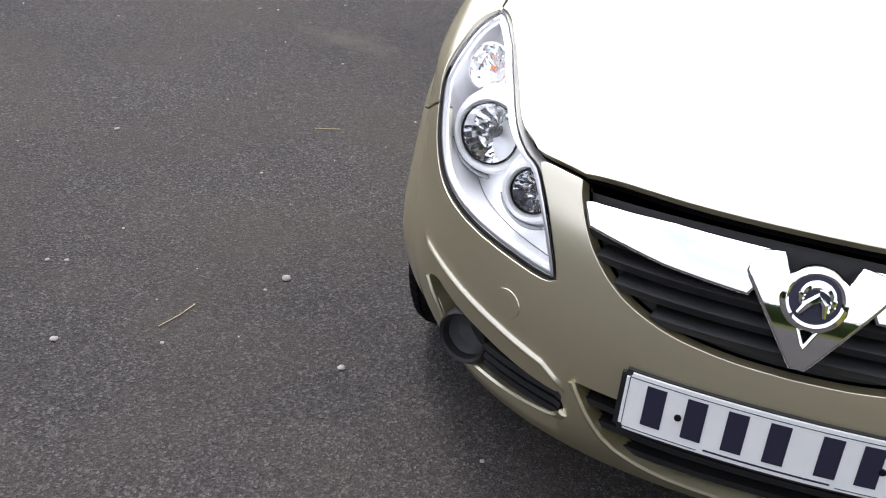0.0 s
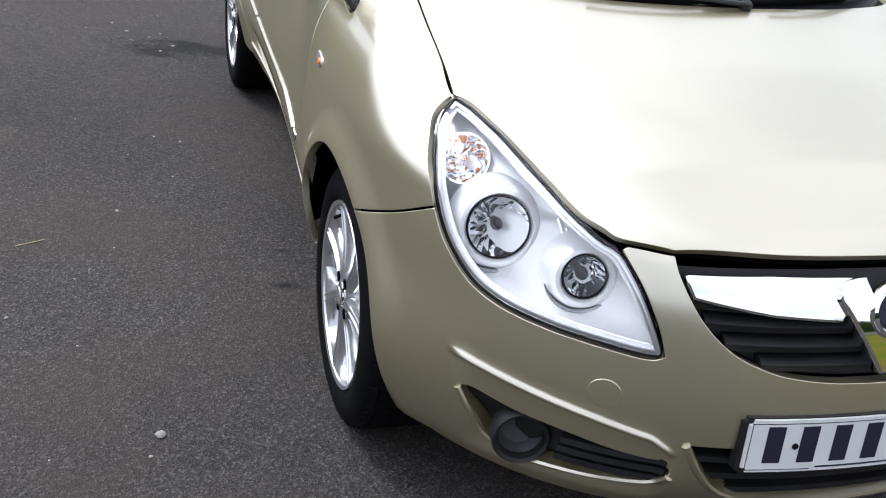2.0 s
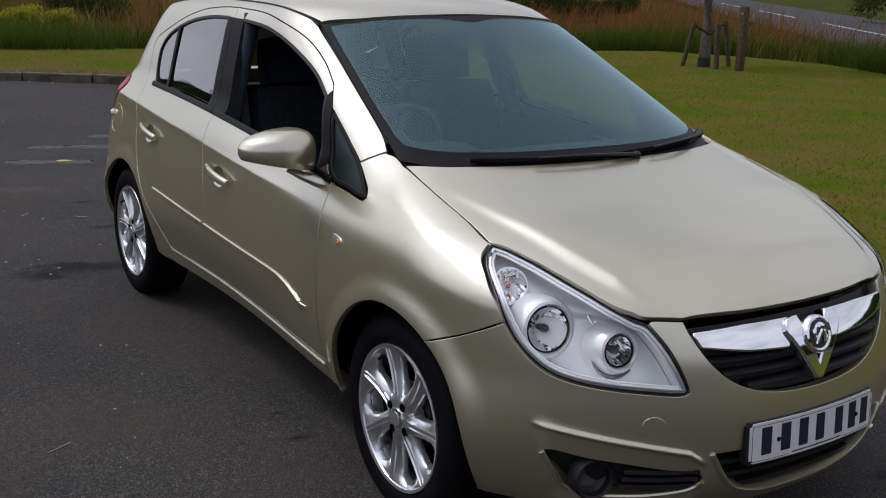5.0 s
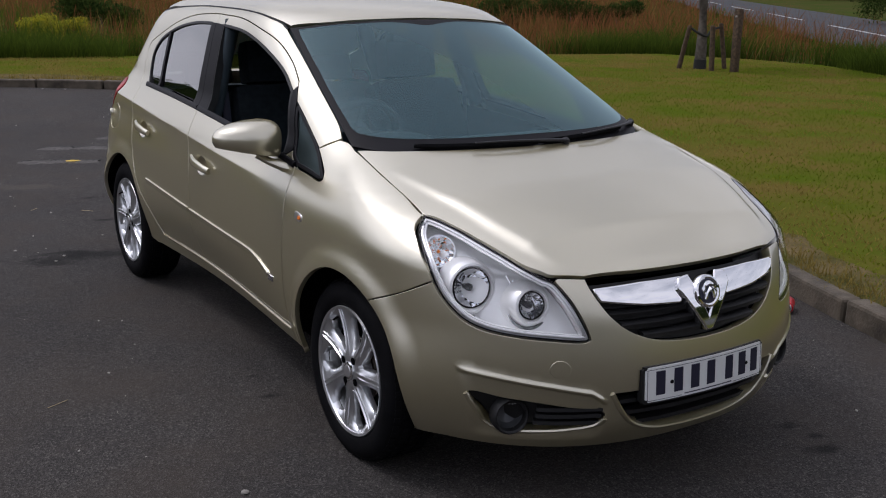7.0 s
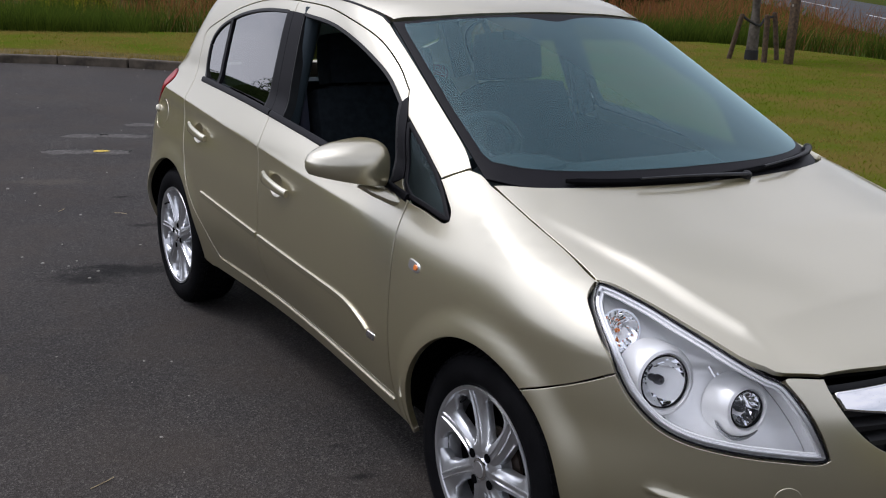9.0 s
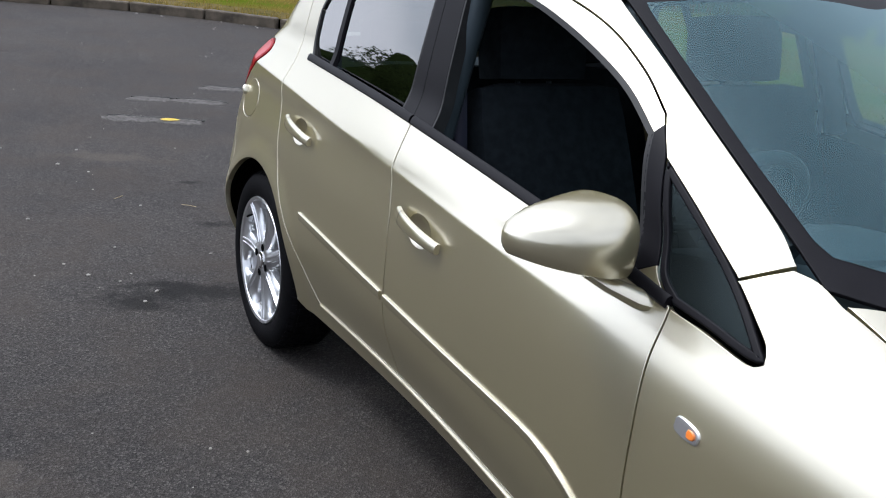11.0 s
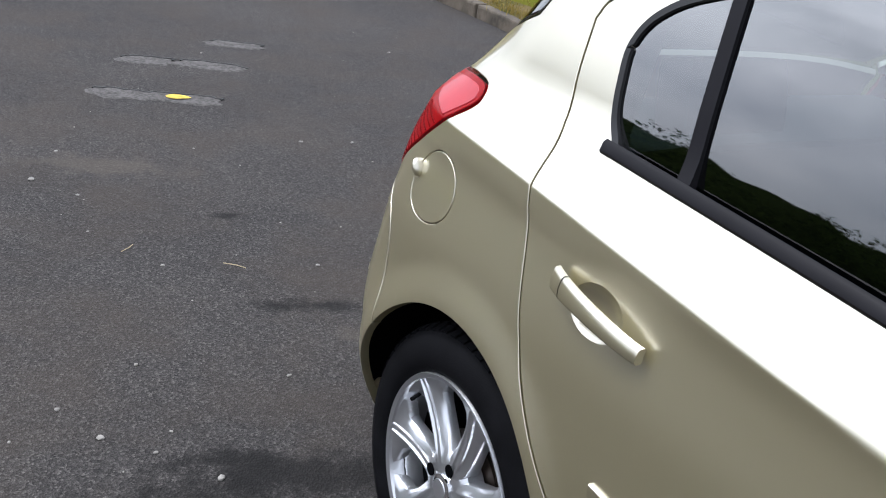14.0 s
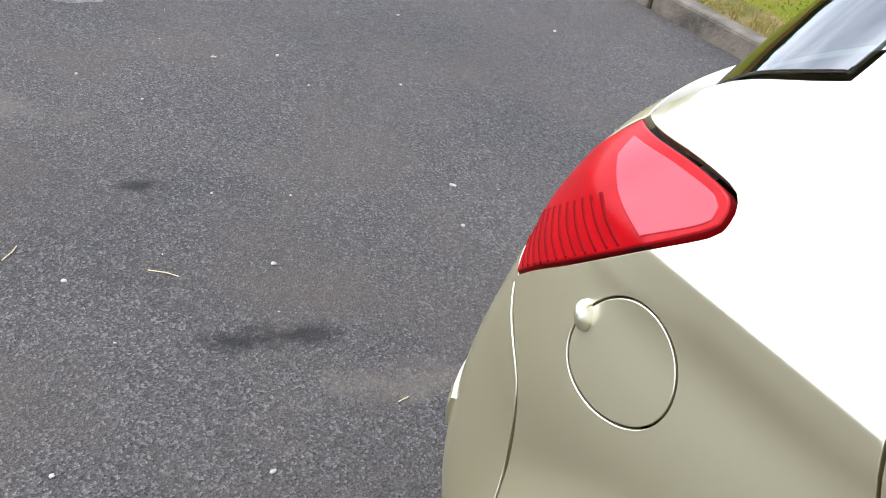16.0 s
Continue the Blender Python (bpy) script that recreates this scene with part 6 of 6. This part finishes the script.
# shallow broken patches in the asphalt, ragged, with a dark broken edge
for i, (x, y, w) in enumerate(((-0.505, 6.20, 0.34), (-0.225, 6.10, 0.36), (-0.215, 6.85, 0.30), (0.105, 6.74, 0.40), (0.425, 7.24, 0.36))):
    worn = thing("asphalt_patch", "ragged worn patch of pale chippings in the asphalt" + (", dabbed yellow" if i == 1 else ""), "asphalt patch", (x, y, 0), "worn patches in the asphalt")
    worn.rotation_euler = (0, 0, radians(-19 + 5 * (i % 3 - 1)))
    g = random.Random(50 + i)
    edge_r = [1 + 0.28 * noise.noise(Vector((2.2 * math.cos(a), 2.2 * math.sin(a), i * 7.3))) + g.uniform(-0.07, 0.07) for a in np.linspace(0, 2 * math.pi, 40, endpoint=False)]
    rows = []
    for f, h in ((1.0, 0.001), (0.86, 0.004), (0.6, 0.0045), (0.3, 0.0045)):
        rows += [(f * r * w * 0.5 * math.copysign(abs(math.cos(a)) ** 0.7, math.cos(a)), f * r * 0.085 * math.sin(a), h + (0.003 * g.random() if f < 1 else 0)) for a, r in zip(np.linspace(0, 2 * math.pi, 40, endpoint=False), edge_r)]
    raw("worn_surface", rows + [(0, 0, 0.005)], [(r * 40 + k, r * 40 + (k + 1) % 40, (r + 1) * 40 + (k + 1) % 40, (r + 1) * 40 + k) for r in range(3) for k in range(40)] + [(120 + k, 120 + (k + 1) % 40, 160) for k in range(40)], IRON, worn, "pale worn surface")
    rim = [(1.02 * v[0], 1.02 * v[1] + 0.006, 0.003) for v in rows[2:17]]
    part("broken_edge", tube(rim, [0.004 + 0.006 * g.random() for _ in rim], 6, 0.6), STAIN, worn, "dark broken edge")
    if i == 1:
        dab = curve_through([(-0.09, 0.0), (-0.05, 0.045), (0.01, 0.03), (0.035, 0.0), (-0.02, -0.03), (-0.06, -0.035)], 0.02, True)
        raw("paint_dab", [(a, b, 0.0115) for a, b in dab] + [(-0.02, 0.005, 0.013)], [(k, (k + 1) % len(dab), len(dab)) for k in range(len(dab))], YELLOW, worn, "dab of yellow paint")

can = thing("drinks_can", "crushed red drinks can lying against the kerb", "can", (1.80, 0.33, 0.033))
can.rotation_euler = (0, 0, radians(35))
cm = pose(0, 0, 0, 0, 90, 0)
CAN_RED = mat("can_red", (0.55, 0.02, 0.03), rough=0.3, metal=0.3, spread=0.3, scale=40)
part("can_body", lathe([(0.024, -0.058), (0.031, -0.052), (0.032, -0.02), (0.028, 0.0), (0.032, 0.022), (0.031, 0.050), (0.026, 0.056)], cm, 24), CAN_RED, can, "dented red body")
part("can_lid", lathe([(0.026, 0.056), (0.0255, 0.059), (0.022, 0.055), (0, 0.055)], cm, 24), SATIN, can, "silver lid")
part("can_base", lathe([(0.024, -0.058), (0.020, -0.060), (0.012, -0.054), (0, -0.052)], cm, 24), SATIN, can, "silver base")

BAG = mat("thin_white_plastic", (0.78, 0.78, 0.77), rough=0.4, spread=0.08, scale=25)
bm = bmesh.new()
bmesh.ops.create_icosphere(bm, subdivisions=4, radius=1)
for v in bm.verts:
    k = 1 + 0.35 * noise.noise(v.co * 1.6 + Vector((4, 1, 7))) + 0.22 * noise.noise(v.co * 4.5)
    v.co = Vector((v.co.x * 0.17 * k, v.co.y * 0.11 * k, max(v.co.z * 0.14 * k, -0.075)))
bm.transform(pose(2.62, 9.42, 0.075, 0, 0, 40))
tagged(part("plastic_bag", bm, BAG), "crumpled white plastic bag lying by the kerb", "bag")
for i in range(26):
    y = 8.6 + 3.6 * rng.random()
    d0 = rng.uniform(0.02, 0.16)
    x = float(np.interp(-y, -kerb_pts[:, 1], kerb_pts[:, 0])) - d0
    r = rng.uniform(0.008, 0.020)
    bm = pebble(r)
    bm.transform(pose(x, y - d0 * 0.5, r * 0.2, 0, 0, rng.uniform(0, 360)))
    tagged(part("pebble", bm, PALE), "small pale stone lying by the kerb", "stone", "pale stones by the kerb")

# ---- young tree with its stakes ----
BARK = mat("pale_bark", (0.125, 0.105, 0.085), rough=0.9, color2=(0.06, 0.05, 0.04), scale=14, bump=0.01, bump_scale=40)
STAKE = mat("weathered_stake", (0.095, 0.060, 0.034), rough=0.9, color2=(0.042, 0.028, 0.017), scale=20, bump=0.006, bump_scale=90)
STRAP = mat("rubber_strap", (0.015, 0.015, 0.015), rough=0.7)


def leaf_material(name, a, b):
    m = mat(name, a, rough=0.85)
    n, l = m.node_tree.nodes, m.node_tree.links
    g = n.new("ShaderNodeNewGeometry")
    r = n.new("ShaderNodeValToRGB")
    r.color_ramp.elements[0].color, r.color_ramp.elements[1].color = (*b, 1), (*a, 1)
    l.new(g.outputs["Random Per Island"], r.inputs["Fac"])
    n["Principled BSDF"].inputs["Specular IOR Level"].default_value = 0.0
    l.new(r.outputs["Color"], n["Principled BSDF"].inputs["Base Color"])
    # thin blades and leaves let light through
    through_it, both_ways = n.new("ShaderNodeBsdfTranslucent"), n.new("ShaderNodeMixShader")
    l.new(r.outputs["Color"], through_it.inputs["Color"])
    both_ways.inputs["Fac"].default_value = 0.45
    l.new(n["Principled BSDF"].outputs["BSDF"], both_ways.inputs[1])
    l.new(through_it.outputs["BSDF"], both_ways.inputs[2])
    l.new(both_ways.outputs["Shader"], n["Material Output"].inputs["Surface"])
    return m


LEAF = leaf_material("green_leaf", (0.075, 0.115, 0.028), (0.025, 0.045, 0.012))
WOODS = leaf_material("far_leaf", (0.045, 0.065, 0.020), (0.012, 0.020, 0.008))
GORSE = leaf_material("yellow_flower", (0.50, 0.42, 0.03), (0.12, 0.17, 0.03))


def leaf_cloud(centres, per, size, seed, squash=0.8):
    """Many small leaves round some centres: (x, y, z, radius)."""
    g = np.random.default_rng(seed)
    c = np.repeat(np.array(centres, float), per, 0)
    d = g.normal(size=(len(c), 3))
    d /= np.linalg.norm(d, axis=1, keepdims=True)
    p = c[:, :3] + d * (c[:, 3:] * g.uniform(0.45, 1.12, (len(c), 1))) * (1, 1, squash)
    u = g.normal(size=(len(c), 3))
    u /= np.linalg.norm(u, axis=1, keepdims=True)
    v = np.cross(u, d)
    v /= np.linalg.norm(v, axis=1, keepdims=True) + 1e-9
    s = size * g.uniform(0.6, 1.4, (len(c), 1))
    verts = np.stack([p - u * s, p + v * s * 0.5, p + u * s, p - v * s * 0.5], 1).reshape(-1, 3)
    faces = np.arange(len(verts)).reshape(-1, 4)
    return verts, faces


tree = thing("young_tree", "young tree with a pale trunk tied between stakes", "tree", (11.33, 10.19, 0.095))
part("trunk", tube([(0, 0, -0.05), (0.01, 0.01, 0.5), (0.0, 0.03, 1.2), (0.03, 0.0, 2.2), (0.0, 0.02, 3.6)], [0.105, 0.090, 0.082, 0.060, 0.025], 12), BARK, tree, "pale grey trunk")
part("trunk_guard", tube([(0.0, 0.0, -0.02), (0.0, 0.0, 0.16)], [0.115, 0.108], 12), STRAP, tree, "dark guard round the foot")
for a in range(7):
    t = radians(a * 52)
    z = 1.9 + 0.2 * a
    part("limb", tube([(0, 0, z), (0.35 * math.cos(t), 0.35 * math.sin(t), z + 0.4), (0.7 * math.cos(t), 0.7 * math.sin(t), z + 0.9)], [0.022, 0.014, 0.006], 6), BARK, tree)
v, f = leaf_cloud([(0.6 * math.cos(a * 0.9), 0.6 * math.sin(a * 0.9), 2.5 + 0.17 * a, 0.5) for a in range(12)], 160, 0.07, 5)
raw("crown", v, f, LEAF, tree, "loose green crown")
for (x, y), (tx, ty), h, r, nm in (((11.04, 10.41), (0.06, -0.14), 0.72, 0.040, "round wooden tree stake"), ((11.19, 9.78), (-0.03, 0.02), 0.74, 0.045, "pale wooden tree stake"), ((11.80, 10.05), (-0.12, 0.06), 0.76, 0.040, "round wooden tree stake")):
    post = thing("tree_stake", nm + " beside the young tree", "stake", (x, y, 0.095), "stakes round the young tree")
    part("stake_post", tube([(0, 0, -0.05), (tx * 0.5, ty * 0.5, h * 0.5), (tx, ty, h)], [r, r, r * 0.95], 10), STAKE, post)
    part("stake_top", lathe([(r, -0.01), (r * 0.8, 0.012), (0, 0.016)], Matrix.Translation((tx, ty, h)), 10), STAKE, post)
strap = thing("tree_tie", "black rubber tie between stakes and trunk", "tie", (11.33, 10.19, 0.70))
part("tie_band", tube([(-0.23, 0.08, 0.10), (-0.14, 0.0, 0.02), (-0.04, -0.07, -0.04), (0.04, -0.08, -0.05), (0.16, -0.05, 0.06), (0.34, -0.08, 0.10)], 0.020, 8), STRAP, strap)
marker = thing("marker_post", "square brown wooden post by the young tree", "post", (11.41, 9.48, 0.095))
part("post_shaft", box((-0.055, -0.055, -0.05), (0.055, 0.055, 1.02), 0.008), STAKE, marker)
part("post_cap", box((-0.05, -0.05, 1.02), (0.05, 0.05, 1.035), 0.006), STAKE, marker)
part("post_tag", box((-0.066, -0.02, 0.90), (-0.056, 0.015, 0.935), 0.003), PALE, marker, "small pale tag")


# ---- grass ----
def blades(places, heights, widths, lean, seed, rows=2):
    """Bent grass blades: each a thin tapering strip."""
    g = np.random.default_rng(seed)
    k = len(places)
    a = g.uniform(0, 2 * np.pi, k)
    u = np.stack([np.cos(a), np.sin(a), a * 0], 1) * widths[:, None]
    b = g.uniform(0, 2 * np.pi, k)
    w = np.stack([np.cos(b), np.sin(b), b * 0], 1) * (lean * heights)[:, None]
    up = np.stack([a * 0, a * 0, heights], 1)
    mid_b = places + up * 0.6 + w * 0.35
    v = np.stack([places - u, places + u, mid_b + u * 0.7, mid_b - u * 0.7, places + up + w], 1).reshape(-1, 3)
    i = np.arange(k)[:, None] * 5
    return v, [tuple(q) for q in (i + (0, 1, 2, 3))] + [tuple(q) for q in (i + (3, 2, 4))]


def scatter(n, box_xy, poly, seed, keep=None):
    g = np.random.default_rng(seed)
    p = g.uniform((box_xy[0], box_xy[1]), (box_xy[2], box_xy[3]), (n, 2))
    p = p[within(p, poly)]
    return p if keep is None else p[keep(p, g)]


BLADE = leaf_material("mown_blade", (0.172, 0.205, 0.016), (0.122, 0.148, 0.012))
DRY = leaf_material("dry_blade", (0.270, 0.200, 0.060), (0.170, 0.132, 0.034))
SEED = leaf_material("red_seed_stem", (0.27, 0.112, 0.045), (0.13, 0.060, 0.024))
TALL = leaf_material("tall_green_blade", (0.090, 0.130, 0.016), (0.034, 0.056, 0.009))
LUSH = leaf_material("lush_blade", (0.142, 0.190, 0.014), (0.108, 0.146, 0.011))
p = scatter(260000, (1.5, -3, 15, 16.5), lawn_loop, 1, lambda q, g: g.uniform(size=len(q)) < np.clip(6.0 / np.hypot(q[:, 0] + 2.3, q[:, 1] + 2.9), 0.16, 1))
p = np.vstack([p, scatter(60000, (-14, 11, 1.5, 25), lawn_loop, 6)])
g = np.random.default_rng(2)
patchy = np.array([1.9 * noise.noise(Vector((x * 0.62, y * 0.62, 3.3))) + 0.8 * noise.noise(Vector((x * 2.1, y * 2.1, 1.3))) for x, y in p]) + g.normal(0, 0.10, len(p))
kerb_gap = np.array([((kerb_pts[::4] - q) ** 2).sum(1).min() for q in p]) ** 0.5
patchy += 0.75 * np.clip(1.25 - kerb_gap, 0, 1) + np.where(p[:, 1] > 11.5, 0.45, 0.0)
for name, sel, m, lab in (("lush_grass", patchy < -0.22, LUSH, "darker lush patches in the lawn"), ("mown_grass", (patchy >= -0.22) & (patchy < 0.22), BLADE, "short green mown grass"), ("dry_grass", patchy >= 0.22, DRY, "dry straw-coloured tufts in the lawn")):
    q = p[sel]
    v, f = blades(np.c_[q, np.full(len(q), 0.09)], g.uniform(0.012, 0.036, len(q)), g.uniform(0.0025, 0.006, len(q)), g.uniform(0.4, 1.4, len(q)), 3)
    tagged(raw(name, v, f, m), lab, "grass", kind="stuff")
edge = kerb_pts[(kerb_pts[:, 1] > -4) & (kerb_pts[:, 0] > -9)]
q = np.repeat(edge + 0.0, 26, 0)
q = q + np.repeat(away[(kerb_pts[:, 1] > -4) & (kerb_pts[:, 0] > -9)], 26, 0) * g.uniform(0.11, 0.26, (len(q), 1)) + g.normal(0, 0.04, q.shape)
v, f = blades(np.c_[q, np.full(len(q), 0.09)], g.uniform(0.03, 0.10, len(q)), g.uniform(0.0025, 0.005, len(q)), g.uniform(0.2, 0.8, len(q)), 8)
tagged(raw("edge_grass", v, f, DRY), "ragged dry grass along the kerb", "grass", kind="stuff")

road_side = [mid + across * -2.75 + way * t for t in (-25, 120)]
wild = np.array([(-40, 25.5), (-20, 21.8), (-8, 18.3), (2, 16.0), (8, 14.3), (13.2, 13.1), (14.0, 11.4), (14.2, 9.9), (13.6, 8.2), (12.3, 5.6), (road_side[0].x, road_side[0].y), (road_side[1].x, road_side[1].y), (20, 110), (-60, 90)])


def wild_places(n, seed):
    """Thick at the lawn's edge, thinner with the distance."""
    g = np.random.default_rng(seed)
    ang, far = g.uniform(radians(-12), radians(112), n), 14 + 62 * g.uniform(size=n) ** 2.2
    q = np.stack([-2.3 + far * np.cos(ang), -2.9 + far * np.sin(ang)], 1)
    return q[within(q, wild)]


for name, n, lo, hi, wd, m, lab, seed in (("tall_grass", 120000, 0.30, 0.70, 0.0065, TALL, "tall rough green grass", 21), ("seed_grass", 100000, 0.45, 0.95, 0.0045, SEED, "tall reddish seeding grass", 22), ("straw_grass", 6000, 0.4, 0.85, 0.008, DRY, "dry tall straw grass", 23)):
    q = wild_places(n, seed)
    if name == "tall_grass":
        # a thick green foot all along the lawn's edge
        g = np.random.default_rng(77)
        rim = curve_through(wild[:10], 0.05)
        rim = np.repeat(rim[(rim[:, 0] > -6)], 70, 0)
        out = (rim - (4.0, 4.0)) / np.linalg.norm(rim - (4.0, 4.0), axis=1, keepdims=True)
        q = np.vstack([q, rim + out * (2.0 * g.uniform(0, 1, (len(rim), 1)) ** 1.3 - 0.1) + g.normal(0, 0.06, rim.shape)])
    front = np.array([(-40, 25.5), (-20, 21.8), (-8, 18.3), (2, 16.0), (8, 14.3), (13.2, 13.1), (14.0, 11.4), (14.2, 9.9), (13.6, 8.2), (12.3, 5.6)])
    line = curve_through(front, 0.4)
    depth_in = np.array([((line - w) ** 2).sum(1).min() for w in q]) ** 0.5
    wave = np.array([noise.noise(Vector((x * 0.5, y * 0.5, 9.1))) for x, y in q])
    q = q[depth_in > 1.1 + 0.9 * wave] if name != "tall_grass" else q[(depth_in < 2.6 + 1.5 * wave) | (wave > 0.05)]
    if name == "seed_grass":
        q = q[np.random.default_rng(91).uniform(size=len(q)) < np.clip(0.38 + (q[:, 0] - 2.0) / 9.0, 0.38, 1.0)]
    clump = np.array([noise.noise(Vector((x * 0.22, y * 0.22, seed * 1.7))) for x, y in q])
    q, clump = q[clump > -0.25], clump[clump > -0.25]
    far = np.hypot(q[:, 0] + 2.3, q[:, 1] + 2.9)
    g = np.random.default_rng(seed)
    h = g.uniform(lo, hi, len(q)) * (0.75 + 0.6 * np.clip(clump + 0.25, 0, 0.8))
    v, f = blades(np.c_[q, np.full(len(q), -0.05)], h + 0.05, wd * g.uniform(0.6, 1.4, len(q)) * np.clip(far / 20, 1, 3), g.uniform(0.1, 0.8, len(q)), seed)
    tagged(raw(name, v, f, m), lab, "grass", kind="stuff")

for x, y, r, seed in ((3.1, 22.8, 0.42, 31), (3.95, 23.2, 0.33, 32)):
    shrub = thing("gorse_bush", "yellow-flowering bush in the rough grass", "bush", (x, y, -0.06))
    v, f = leaf_cloud([(r * 0.7 * math.cos(a), r * 0.7 * math.sin(a), 0.62 * r + 0.2 * math.sin(a * 3), r * 0.6) for a in np.linspace(0, 6, 9)], 520, 0.030, seed)
    raw("foliage", v, f, GORSE, shrub, "yellow flowers over green spines")
    part("stem", tube([(0, 0, 0), (0.05, 0, 0.3 * r), (0, 0.1, 0.7 * r)], [0.05, 0.03, 0.01], 6), BARK, shrub)

BRUSH = leaf_material("dark_bush_leaf", (0.050, 0.080, 0.018), (0.018, 0.030, 0.008))
for i, (x, y, r, h) in enumerate(((19.2, 23.4, 0.9, 0.95), (20.3, 22.5, 0.7, 0.9), (17.6, 24.6, 0.8, 0.9), (4.9, 24.6, 0.9, 0.9), (33.6, 21.6, 1.4, 1.9), (34.6, 19.4, 1.1, 1.4))):
    shrub = thing("dark_bush", "dark green bush in the rough grass", "bush", (x, y, -0.06), "dark bushes in the rough grass")
    v, f = leaf_cloud([(r * 0.8 * math.cos(a * 1.7), r * 0.8 * math.sin(a * 1.7), h * (0.35 + 0.5 * abs(math.sin(a * 2.3 + i))), r * 0.45) for a in range(11)], 420, 0.045, 60 + i)
    raw("foliage", v, f, BRUSH, shrub, "dense dark green leaves")
    part("stem", tube([(0, 0, 0), (0.04, 0, 0.35 * h), (0, 0.08, 0.7 * h)], [0.05, 0.03, 0.012], 6), BARK, shrub)

# ---- woods all round ----
g = np.random.default_rng(40)
centres = []
for a in np.linspace(0, 2 * np.pi, 150, endpoint=False):
    open_side = math.cos(a - radians(40)) > 0.27
    for k in range(3):
        far = (105 if open_side else 52) + g.uniform(-5, 9) + 5 * k
        top = (6.5 if open_side else 5.6) + 1.6 * math.sin(a * 3 + 1) + g.uniform(-1.2, 1.2)
        top = max(top, 3.0)
        x, y = far * math.cos(a), far * math.sin(a)
        for z in np.linspace(1.0, top, 5):
            centres.append((x + g.uniform(-2, 2), y + g.uniform(-2, 2), z, 1.0 + (1.0 if z < top - 0.5 else 0.7) * g.uniform(0.4, 1.0)))
v, f = leaf_cloud(centres, 110, 0.20, 41, 0.9)
# the dense heart of the wood behind its leaves
ring = np.linspace(0, 2 * np.pi, 721)
far = np.where(np.cos(ring - radians(40)) > 0.27, 112.0, 60.0)
top = np.maximum(np.where(np.cos(ring - radians(40)) > 0.27, 6.0, 5.6) + 1.6 * np.sin(ring * 3 + 1), 3.0) * 1.3 + 0.25 * np.sin(ring * 57) + 0.2 * np.sin(ring * 97)
heart = np.concatenate([np.stack([far * np.cos(ring), far * np.sin(ring), h], 1) for h in (np.full(721, -0.1), top)])
f = np.concatenate([f, np.array([(i, i + 1, 722 + i, 721 + i) for i in range(720)]) + len(v)])
v = np.concatenate([v, heart])
tagged(raw("far_woods", v, f, WOODS), "dark green woods round the car park", "woods", kind="stuff")
